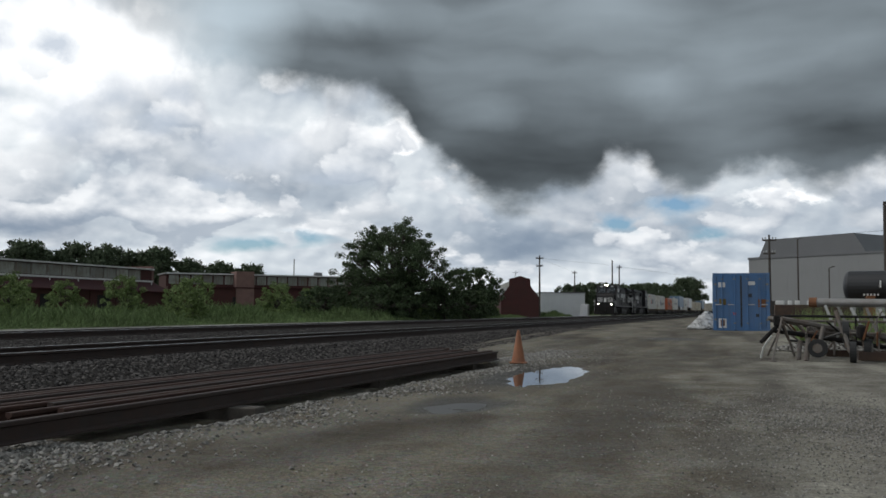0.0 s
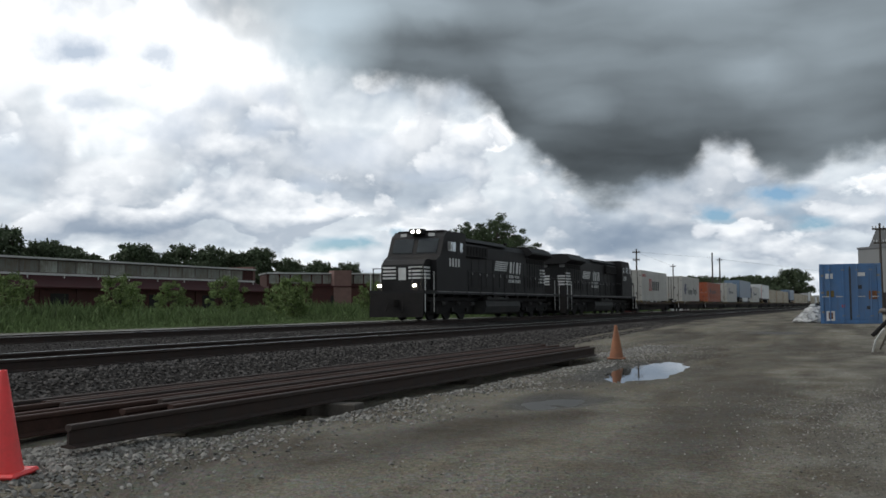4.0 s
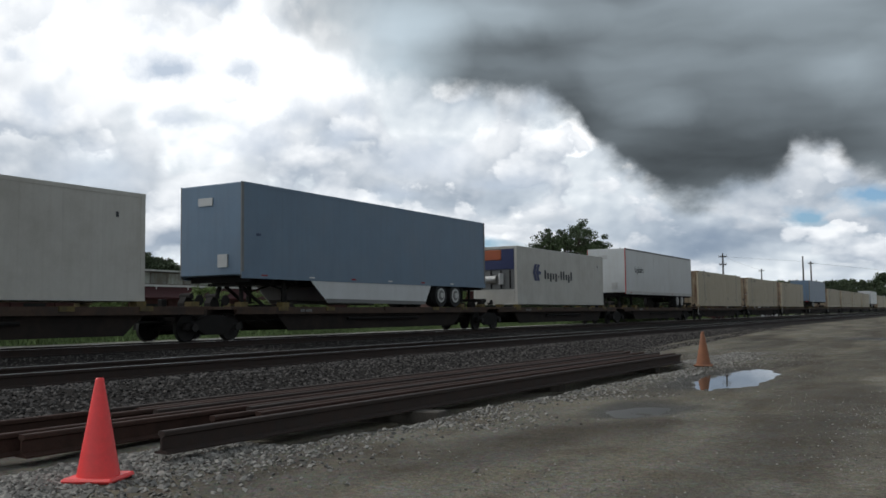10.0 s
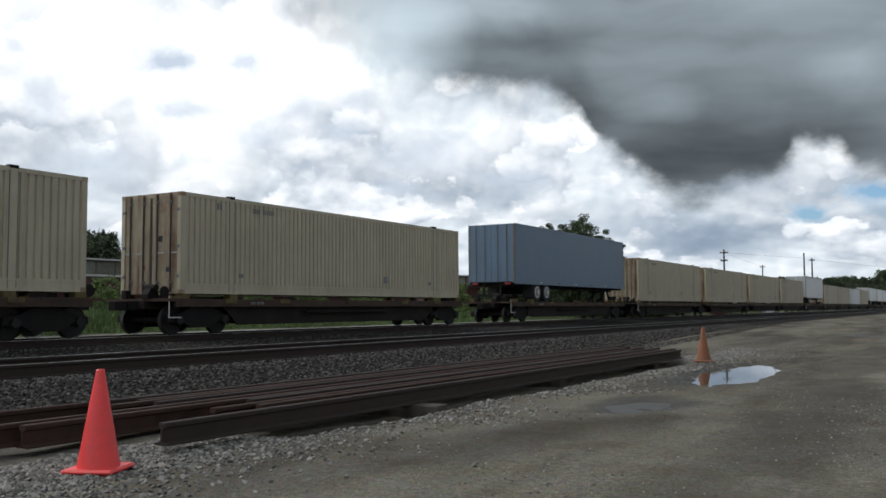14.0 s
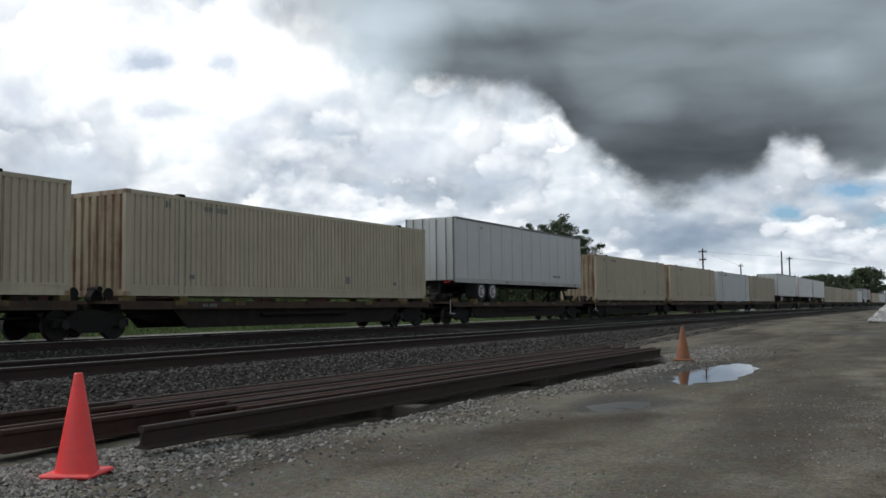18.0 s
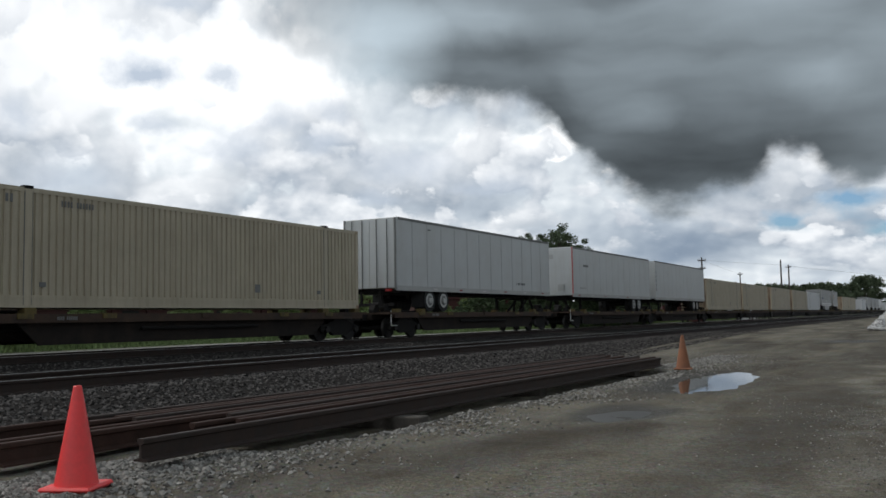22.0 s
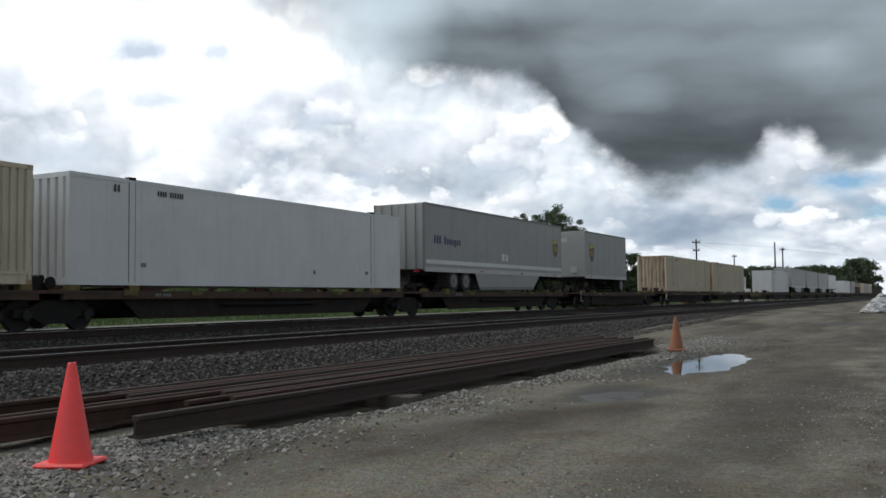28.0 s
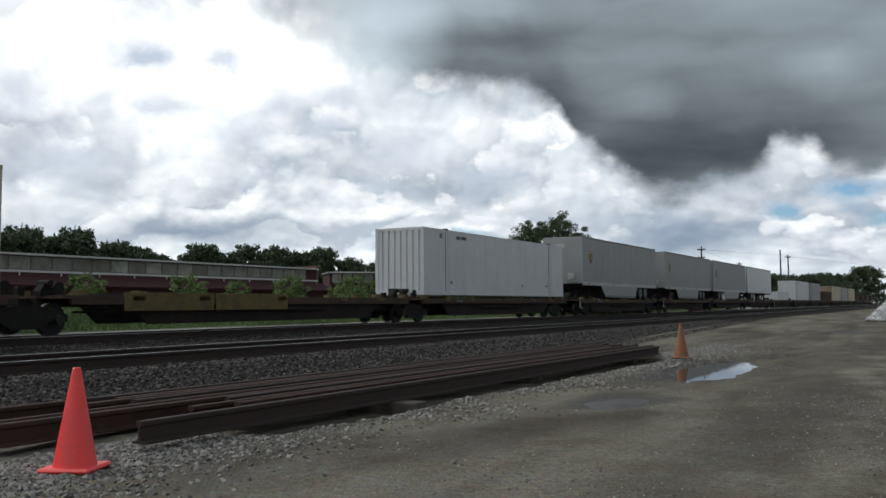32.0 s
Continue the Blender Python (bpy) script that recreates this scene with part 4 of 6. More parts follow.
def decals(c, marks, x=1.2215):
    for kind, *a in marks:
        for s in (1, -1):
            X = s * x
            if kind == "bars":
                pattern, y, z, h, m, *st = a
                bars(c, pattern, s * y, z, h, X, M[m], st[0] if st else None, joined=h < 0.25)
            elif kind == "arrows":                       # two slanted arrow shapes side by side
                y, z, h, m = a
                for k in (0, 0.42):
                    o = [(0.0, 0.5), (0.28, 1.0), (0.62, 1.0), (0.36, 0.5), (0.62, 0.0), (0.28, 0.0)]
                    o = [(s * (y + (p + k) * h), z + q * h) for p, q in o]
                    part("emblem", prisms((o, 0, min(X, X + s * 0.006), max(X, X + s * 0.006))), M[m], c)
                o = [(s * (y + p * h), z + q * h) for p, q in ((0.78, 0.38), (0.78, 0.62), (1.2, 0.56), (1.12, 0.38))]
                part("emblem", prisms((o, 0, min(X, X + s * 0.007), max(X, X + s * 0.007))), M[m], c)
            elif kind == "cross":                        # an open square with a cross in it
                y, z, h, m = a
                t = 0.09 * h
                for r in ((0, h, 0, t), (0, h, h - t, h), (0, t, t, h - t), (h - t, h, t, h - t)):
                    part("emblem", boxes((X, X + s * 0.006, *sorted((s * (y + r[0]), s * (y + r[1]))), z + r[2], z + r[3])), M[m], c)
                for o in ([(t, t), (2.4 * t, t), (h - t, h - t), (h - 2.4 * t, h - t)], [(t, h - t), (2.4 * t, h - t), (h - t, t), (h - 2.4 * t, t)]):
                    o = [(s * (y + p), z + q) for p, q in o]
                    part("emblem", prisms((o, 0, min(X, X + s * 0.005), max(X, X + s * 0.005))), M[m], c)
            elif kind == "shield":
                y, z, h = a
                for k, m, d in ((1.0, "brown", 0.005), (0.62, "gold", 0.009)):
                    o = [(-0.38, 0.5), (0.38, 0.5), (0.38, -0.1), (0.25, -0.32), (0.0, -0.5), (-0.25, -0.32), (-0.38, -0.1)]
                    if k < 1:
                        o = [(-0.34, 0.5), (0.34, 0.5), (0.34, 0.36), (-0.34, 0.26)]
                        o = [(p, q * 0.95) for p, q in o]
                    o = [(s * (y + p * h), z + q * h) for p, q in o]
                    part("emblem", prisms((o, 0, min(X, X + s * d), max(X, X + s * d))), M[m], c)
                for p in (-0.2, 0.0, 0.2):
                    part("emblem", boxes((X, X + s * 0.008, s * (y + p * h) - 0.035 * h, s * (y + p * h) + 0.035 * h, z - 0.18 * h, z + 0.18 * h)), M["gold"], c)
            elif kind == "patch":
                y, z, w, h, m = a
                part("placard", boxes((X, X + s * 0.005, *sorted((s * y, s * (y + w))), z, z + h)), M[m], c)


def lettering(parent, words, size, material, m):
    """Words that can be read, raised a little from the surface."""
    cu = bpy.data.curves.new("lettering", "FONT")
    cu.body, cu.size, cu.extrude, cu.align_x = words, size, 0.003, "LEFT"
    t = new("lettering", cu)
    t.data.materials.append(M[material])
    t.parent = parent
    t.matrix_basis = m
    return t


def trailer(L, paint, label, lead="nose", skirt=False, corner=None, seams=1.2, H=2.97, group="trailers on the train", seam_mat="seam"):
    """A road trailer with its running gear, lifted on the car; local z from the car's deck. Built nose first, turned if doors lead."""
    c = empty("semi_trailer", label, "trailer", group)
    W, h, z0 = 1.28, L / 2, 0.86
    P = M[paint]
    part("box_body", boxes((-W, W, -h, h, z0 + 0.1, z0 + H), bevel=0.03), P, c)
    for sd in (-1, 1):
        part("top_rail", boxes((sd * W, sd * (W + 0.012), -h, h, z0 + H - 0.1, z0 + H + 0.01)), M["seam"] if paint != "tblue" else P, c)
        part("bottom_rail", boxes((sd * W, sd * (W + 0.018), -h, h, z0, z0 + 0.2)), M["trim"] if paint != "tblue" else P, c)
        n = int(L / seams)
        for i in range(1, n if seam_mat != "tblue" else 1):
            y = -h + i * L / n
            part("panel_seam", boxes((sd * W, sd * (W + 0.006), y - 0.014, y + 0.014, z0 + 0.2, z0 + H - 0.1)), M[seam_mat], c)
        for i in range(int(L / 2.4)):
            y = -h + 0.9 + i * 2.4
            part("marker_strip", boxes((sd * (W + 0.018), sd * (W + 0.023), y, y + 0.28, z0 + 0.08, z0 + 0.13)), M["white"] if i % 2 else M["red_lamp"], c)
        for y in (-h, h - 0.1):
            part("corner_trim", boxes((sd * (W - 0.03), sd * (W + 0.014), y, y + 0.1, z0, z0 + H)), M[corner] if (corner and y < 0) else (M["seam"] if paint == "tblue" else P), c)
    part("underframe", boxes((-0.5, 0.5, -h + 0.6, h - 0.3, z0 - 0.12, z0 + 0.1), *[(-W + 0.05, W - 0.05, y, y + 0.08, z0 - 0.1, z0 + 0.1) for y in np.arange(-h + 0.4, h - 0.2, 1.1)]), M["under"], c)
    # rear doors
    for sd in (-1, 1):
        door = part("rear_door", boxes((sd * 0.01, sd * (W - 0.08), h, h + 0.03, z0 + 0.12, z0 + H - 0.1)), P, c)
        for x in (0.35, 0.85):
            part("lock_rod", rods(((sd * x, h + 0.05, z0 + 0.1), (sd * x, h + 0.05, z0 + H - 0.05), 0.018)), M["seam"], door)
        part("hinge_post", boxes((sd * (W - 0.09), sd * (W - 0.02), h, h + 0.045, z0 + 0.05, z0 + H - 0.02)), M["seam"], door)
        part("tail_lamp", boxes((sd * 0.75, sd * 1.05, h + 0.005, h + 0.05, z0 - 0.02, z0 + 0.08)), M["red_lamp"], c)
    part("rear_guard", boxes((-1.1, 1.1, h - 0.1, h + 0.02, z0 - 0.62, z0 - 0.5), (-0.5, -0.42, h - 0.1, h, z0 - 0.5, z0), (0.42, 0.5, h - 0.1, h, z0 - 0.5, z0)), M["under"], c)
    part("nose_box", boxes((0.35, 0.75, -h - 0.05, -h, z0 + 0.35, z0 + 0.75), (-0.5, 0.1, -h - 0.03, -h, z0 + 2.3, z0 + 2.55)), M["trim"], c)
    # axles and tyres
    ys = (h - 2.72, h - 3.94) if L > 10 else (h - 1.0,)
    for y in ys:
        part("axle", rods(((-1.0, y, 0.48), (1.0, y, 0.48), 0.07)), M["under"], c)
        for sd in (-1, 1):
            for x in (0.8, 1.1):
                bm = rods(((sd * (x - 0.12), y, 0.48), (sd * (x + 0.13), y, 0.48), 0.475), seg=26)
                t = part("tyre", bm, M["tyre"], c)
                if x > 1:
                    part("rim", rods(((sd * 1.2, y, 0.48), (sd * 1.245, y, 0.48), 0.3), ((sd * 1.2, y, 0.48), (sd * 1.3, y, 0.48), 0.11), seg=18), M["seam"] if paint == "tgray" else M["hub"], t, "steel wheel rim")
                    part("rim_well", rods(((sd * 1.24, y, 0.48), (sd * 1.248, y, 0.48), 0.22), seg=18), M["seam"], t)
    part("bogie", boxes((-0.55, -0.4, min(ys) - 0.7, max(ys) + 0.6, 0.55, 0.86), (0.4, 0.55, min(ys) - 0.7, max(ys) + 0.6, 0.55, 0.86)), M["under"], c)
    for sd in (-1, 1):
        part("mud_flap", boxes((sd * 0.7, sd * 1.25, max(ys) + 0.62, max(ys) + 0.64, 0.2, z0)), M["tyre"], c)
        yl = -h + 2.6
        leg = part("landing_leg", boxes((sd * 0.75 - 0.06, sd * 0.75 + 0.06, yl - 0.07, yl + 0.07, 0.16, z0)), M["under"], c)
        part("leg_brace", rods(((sd * 0.75, yl, 0.5), (sd * 0.4, yl + 0.9, z0 - 0.05), 0.03), ((sd * 0.75, yl, 0.55), (sd * 0.5, yl - 0.8, z0 - 0.05), 0.03)), M["under"], leg)
        part("leg_foot", boxes((sd * 0.75 - 0.14, sd * 0.75 + 0.14, yl - 0.13, yl + 0.13, 0.13, 0.17)), M["under"], leg)
        if skirt:
            o = [(-h + 3.4, z0), (-h + 4.3, 0.14), (min(ys) - 1.4, 0.1), (min(ys) - 0.9, z0)]
            part("side_skirt", prisms((o, 0, sd * (W - 0.03), sd * (W - 0.0))), P if paint == "tgray" else M["cwhite"], c, "grey aerodynamic side skirt" if paint == "tgray" else "white aerodynamic side skirt")
            o = [(-h + 4.15, 0.27), (-h + 4.3, 0.13), (min(ys) - 1.4, 0.09), (min(ys) - 1.35, 0.22)]
            part("skirt_edge", prisms((o, 0, sd * (W - 0.034), sd * (W + 0.004))), M["seam"], c)
    # folding stand of the car that holds the king pin
    part("king_pin_plate", boxes((-0.6, 0.6, -h + 0.5, -h + 1.4, z0 - 0.2, z0 - 0.12)), M["under"], c)
    stand = rods(((-0.45, -h + 0.9, z0 - 0.2), (-0.6, -h + 0.75, 0.02), 0.07), ((0.45, -h + 0.9, z0 - 0.2), (0.6, -h + 0.75, 0.02), 0.07),
                 ((0.3, -h + 1.0, z0 - 0.2), (0.35, -h + 2.1, 0.02), 0.06), ((-0.3, -h + 1.0, z0 - 0.2), (-0.35, -h + 2.1, 0.02), 0.06))
    part("hitch_stand", stand, M["under"], c, "black folding hitch stand")
    return c


def locomotive(label, lamps):
    """A six-axle diesel locomotive, cab towards -y; local z from the rail head."""
    c = empty("locomotive", label, "locomotive", "locomotives of the train")
    B, U = M["black"], M["under"]
    h = 10.6
    frame_ = part("frame_sill", boxes((-1.5, 1.5, -h, h, 1.32, 1.5), (-0.9, 0.9, -h, h, 1.0, 1.32)), B, c)
    for sd in (-1, 1):
        for i in range(10):
            y = -h + 1.5 + i * 1.84
            part("sill_stripe", boxes((sd * 1.5, sd * 1.506, y, y + 1.66, 1.42, 1.47)), M["seam"], frame_, "dirty white stripe along the frame sill")
        for i in range(10):
            y = -h + 1.6 + 1.84 * i
            part("walkway_bracket", boxes((sd * 0.95, sd * 1.46, y, y + 0.08, 1.18, 1.32)), U, frame_)
    # long hood and engine room
    o = [(-0.92, 1.5), (-0.92, 4.0), (-0.7, 4.3), (0.7, 4.3), (0.92, 4.0), (0.92, 1.5)]
    hood = part("long_hood", prisms((o, 1, -5.6, h - 1.6)), B, c)
    for sd in (-1, 1):
        for i in range(12):
            y = -4.6 + i * 1.05
            part("hood_door", boxes((sd * 0.92, sd * 0.945, y, y + 0.98, 1.75, 3.35), bevel=0.008), B, hood)
            part("latch", boxes((sd * 0.945, sd * 0.965, y + 0.08, y + 0.14, 2.4, 2.55)), M["trim"], hood)
        part("grille", boxes((sd * 0.92, sd * 0.95, 5.4, 8.8, 3.4, 3.72)), U, hood)
        for i in range(7):
            part("grille_bar", boxes((sd * 0.95, sd * 0.97, 5.45 + i * 0.48, 5.5 + i * 0.48, 1.9, 3.7)), U, hood)
        for z in (1.72, 3.38):
            part("door_rail", boxes((sd * 0.92, sd * 0.958, -4.8, 8.1, z - 0.025, z + 0.025)), B, hood)
        for k in range(5):
            z = 2.2 + k * 0.2
            part("hood_stripe", boxes((sd * 0.92, sd * 0.9555, h - 2.9 + 0.08 * k, h - 1.605, z, z + 0.11)), M["white"], hood, "white stripe wrapped round the hood end")
        part("air_filter_box", boxes((sd * 0.9, sd * 1.15, -4.9, -1.7, 3.35, 4.05), bevel=0.05), B, hood)
        for i in range(7):
            y = -4.7 + i * 0.44
            part("filter_slat", boxes((sd * 1.15, sd * 1.17, y, y + 0.3, 3.45, 3.95)), U, hood)
    # radiator section with overhanging wings
    o = [(-1.38, 4.0), (-1.38, 4.1), (-1.12, 4.36), (-0.8, 4.45), (0.8, 4.45), (1.12, 4.36), (1.38, 4.1), (1.38, 4.0), (0.93, 3.74), (-0.93, 3.74)]
    part("radiator_wing", prisms((o, 1, 5.2, h - 1.25)), B, c)
    for x in (-0.13, 0.13):
        part("hood_end_headlight", rods(((x, h - 1.6, 3.85), (x, h - 1.54, 3.85), 0.09), seg=14), M["trim"], c)
    part("end_door", boxes((-0.3, 0.3, h - 1.6, h - 1.57, 1.6, 3.4), bevel=0.008), B, c)
    for x in (-0.85, 0.45):
        part("number_board", boxes((x, x + 0.4, h - 1.6, h - 1.56, 3.5, 3.7)), M["seam"], c)
    part("radiator_shutter", boxes((-1.0, 1.0, 5.6, h - 1.6, 4.42, 4.46)), U, c)
    o = [(-0.98, 4.2), (-0.7, 4.42), (0.7, 4.42), (0.98, 4.2)]
    part("dynamic_brake_roof", prisms((o, 1, -5.5, 1.9)), B, c)
    part("exhaust_stack", boxes((-0.45, 0.45, 2.2, 3.0, 4.28, 4.4), bevel=0.03), U, c)
    part("roof_hatch", boxes((-0.6, 0.6, 4.2, 5.3, 4.28, 4.36)), B, c)
    horn = part("horn", rods(((0, 3.6, 4.28), (0, 3.6, 4.5), 0.03), ((-0.3, 3.6, 4.5), (0.3, 3.6, 4.5), 0.025)), U, c)
    for x, d in ((-0.28, -1), (-0.1, -1), (0.1, 1), (0.28, -1)):
        part("trumpet", rods(((x, 3.6, 4.54), (x, 3.6 + d * 0.3, 4.55), 0.03), ((x, 3.6 + d * 0.28, 4.55), (x, 3.6 + d * 0.36, 4.55), 0.06)), U, horn)
    # cab
    o = [(-9.2, 1.5), (-9.2, 3.0), (-8.75, 3.25), (-8.3, 4.2), (-7.9, 4.5), (-5.6, 4.5), (-5.6, 1.5)]
    cab = part("cab", prisms((o, 0, -1.48, 1.48)), B, c)
    bmesh_cab = boxes((-1.3, 1.3, -8.0, -5.55, 4.48, 4.56), bevel=0.03)
    part("cab_roof", bmesh_cab, B, cab)
    for sd in (-1, 1):
        for y, w in ((-7.7, 0.34), (-7.3, 0.4), (-6.35, 0.34)):
            # opaque panes on the solid cab; their pale colour stands for sky light shining through
            part("side_window", boxes((sd * 1.48, sd * 1.492, y, y + w, 3.5, 3.98), bevel=0.004), M["bright_pane"], cab, "side window of the cab, pale for the sky seen through it")
        part("window_frame", boxes((sd * 1.48, sd * 1.5, -7.85, -6.05, 4.06, 4.12), (sd * 1.48, sd * 1.5, -7.85, -6.05, 3.28, 3.34), (sd * 1.48, sd * 1.5, -6.86, -6.5, 3.34, 4.06)), B, cab)
        part("mirror", boxes((sd * 1.52, sd * 1.7, -7.95, -7.9, 3.5, 3.95)), M["trim"], cab)
        if lamps:
            bars(c, "AAAA", -7.7 if sd > 0 else -5.96, 2.72 if sd > 0 else 2.9, 0.42 if sd > 0 else 0.32, sd * 1.486, M["white"], 0.36)
        else:
            lettering(c, "8389", 0.52, "white", pose(sd * 1.486, sd * -7.5 if sd > 0 else -6.0, 2.85, 90, 0, 90 * sd))
    for x in (-0.68, 0.68):
        o = [(-8.72, 3.4), (-8.69, 3.385), (-8.36, 4.1), (-8.39, 4.115)]
        part("windshield", prisms((o, 0, x - 0.55, x + 0.55)), M["pane"], cab, "sloped windshield pane")
    # short nose
    o = [(-10.0, 1.5), (-10.0, 2.75), (-9.7, 3.0), (-9.2, 3.05), (-9.2, 1.5)]
    nose = part("nose", prisms((o, 0, -1.15, 1.15)), B, c)
    for k in range(4):
        z = 2.05 + k * 0.17
        part("nose_stripe", boxes((-1.1, -0.35, -10.008, -10.0, z, z + 0.09)), M["white"], nose, "white nose stripe")
        part("nose_stripe", boxes((0.35, 1.1, -10.008, -10.0, z, z + 0.09)), M["white"], nose, "white nose stripe")
        for sd in (-1, 1):
            part("nose_stripe", boxes((sd * 1.15, sd * 1.157, -9.95, -9.25, z, z + 0.09)), M["white"], nose)
    part("emblem", boxes((-0.2, 0.2, -10.01, -10.0, 2.0, 2.6)), M["white"], nose)
    # lamps
    top = part("headlight_box", boxes((-0.4, 0.4, -8.5, -8.1, 4.32, 4.62), bevel=0.04), B, c)
    lit = M["lamp"] if lamps else M["trim"]
    for x in (-0.16, 0.16):
        part("headlight", rods(((x, -8.54, 4.47), (x, -8.49, 4.47), 0.075), seg=16), lit, top, "headlight lens")
    for x in (-0.95, 0.95):
        part("ditch_light", rods(((x, -10.62, 1.72), (x, -10.5, 1.72), 0.07), seg=16), lit, c, "ditch light at the walkway")
        part("ditch_light_bracket", boxes((x - 0.14, x + 0.14, -10.5, -10.4, 1.5, 1.86)), U, c)
    for x in (-0.95, 0.62):
        part("number_board", boxes((x, x + 0.34, -8.33, -8.28, 4.24, 4.4)), M["white"], c)
    # ends
    for e in (-1, 1):
        part("pilot", prisms(([(e * (h - 0.02), 0.2), (e * (h + 0.1), 0.2), (e * h, 1.35), (e * (h - 0.1), 1.35)], 0, -1.45, 1.45)), U, c)
        part("coupler", boxes((-0.14, 0.14, *sorted((e * (h - 0.1), e * (h + 0.55))), 0.75, 1.02)), U, c)
        for sd in (-1, 1):
            steps = part("step_well", boxes(*[(sd * 0.95, sd * 1.5, *sorted((e * (h - 1.05), e * (h - 0.15))), z, z + 0.05) for z in (0.4, 0.72, 1.04)],
                                            (sd * 0.9, sd * 0.95, *sorted((e * (h - 1.1), e * (h - 0.1))), 0.35, 1.35)), U, c)
            part("step_handrail", rods(((sd * 1.48, e * (h - 1.1), 0.45), (sd * 1.48, e * (h - 1.1), 2.4), 0.02), ((sd * 1.48, e * (h - 0.12), 0.45), (sd * 1.48, e * (h - 0.12), 2.4), 0.02)), M["white"], steps)
        for x in (-1.3, -0.8, 0.8, 1.3):
            part("end_rail_post", rods(((x, e * (h - 0.05), 1.5), (x, e * (h - 0.05), 2.55), 0.022)), B, c)
        for sd in (-1, 1):
            part("end_rail", rods(((sd * 1.35, e * (h - 0.05), 2.55), (sd * 0.75, e * (h - 0.05), 2.55), 0.022)), B, c)
            part("air_hose", rods(((sd * 0.4, e * (h + 0.1), 0.9), (sd * 0.45, e * (h + 0.3), 0.45), 0.025)), U, c)
    for sd in (-1, 1):
        for i in range(9):
            y = -5.2 + i * 1.75
            part("handrail_post", rods(((sd * 1.46, y, 1.5), (sd * 1.46, y, 2.55), 0.02)), B, c)
        part("handrail", rods(((sd * 1.46, -5.3, 2.55), (sd * 1.46, h - 1.1, 2.55), 0.02)), B, c)
        # markings on the hood: speed stripes, emblem and two rows of lettering left as plain bars
        X = sd * 0.955
        for k in range(5):
            z = 2.78 + k * 0.12
            y0, y1 = (-0.2, 2.0) if sd > 0 else (2.4 + 0.12 * (4 - k), 4.84)
            part("hood_stripe", boxes((X, X + sd * 0.006, y0 + k * 0.05, y1 - (0.1 * (4 - k) * 0.6 if sd > 0 else 0.05 * k), z, z + 0.075)), M["white"], c, "white speed stripe")
        for k in range(4):
            a = (2.25 if sd > 0 else -0.1) + k * 0.55
            o = [(a, 2.68), (a + 0.34, 2.68), (a + 0.5 - sd * 0.0, 3.38), (a + 0.14, 3.38)] if k % 2 == 0 else [(a + 0.02, 2.68), (a + 0.22, 2.68), (a + 0.36, 3.38), (a + 0.2, 3.38)]
            part("emblem", prisms((o, 0, min(X, X + sd * 0.006), max(X, X + sd * 0.006))), M["white"], c)
        bars(c, "AAAAAAA", 2.2 if sd > 0 else 2.25, 2.4, 0.19, X, M["white"], 0.27, joined=True)
        bars(c, "AAAAAAAA", 2.1 if sd > 0 else 2.35, 2.12, 0.19, X, M["white"], 0.27, joined=True)
    for k in range(4):
        z = 2.2 + k * 0.2
        part("hood_stripe", boxes((-0.88, 0.88, h - 1.6, h - 1.594, z, z + 0.11)), M["white"], c)
    # underneath
    o = [(-1.35, 1.0), (-1.42, 0.7), (-1.3, 0.36), (-1.1, 0.26), (1.1, 0.26), (1.3, 0.36), (1.42, 0.7), (1.35, 1.0)]
    part("fuel_tank", prisms((o, 1, -2.6, 2.9)), M["tank"], c, "dusty grey-black fuel tank")
    part("air_reservoir", rods(((1.25, -2.4, 1.14), (1.25, 1.0, 1.14), 0.14), ((-1.25, -2.4, 1.14), (-1.25, 1.0, 1.14), 0.14), seg=14), M["tank"], c)
    # plain dark block, added to fill the gaps between the wheels like deep shade
    part("underframe", boxes((-0.62, 0.62, -9.4, 9.4, 0.3, 1.05)), U, c)
    for e in (-1, 1):
        truck(c, e * 6.6, 1.9, 0.53, 3, "truck_bolster")
        for sd in (-1, 1):
            for k in (-1, 0, 1):
                part("brake_cylinder", rods(((sd * 1.12, e * 6.6 + k * 1.9 + 0.5, 0.85), (sd * 1.12, e * 6.6 + k * 1.9 + 0.9, 0.85), 0.1), seg=10), M["tank"], c)
    return c


TRAIN = []            # each thing of the train and its place along the track at 6 s


def put(thing, s, z=0.0, turned=False):
    thing.matrix_basis = pose(TRACK, s, RAIL + z, 0, 0, 180 if turned else 0)
    TRAIN.append((thing, s, z, turned))
    return thing


put(locomotive("black six-axle diesel locomotive with lit headlights leading the train", True), 2.75)
put(locomotive("black six-axle diesel locomotive running cab last behind the leader", False), 25.6, 0, True)

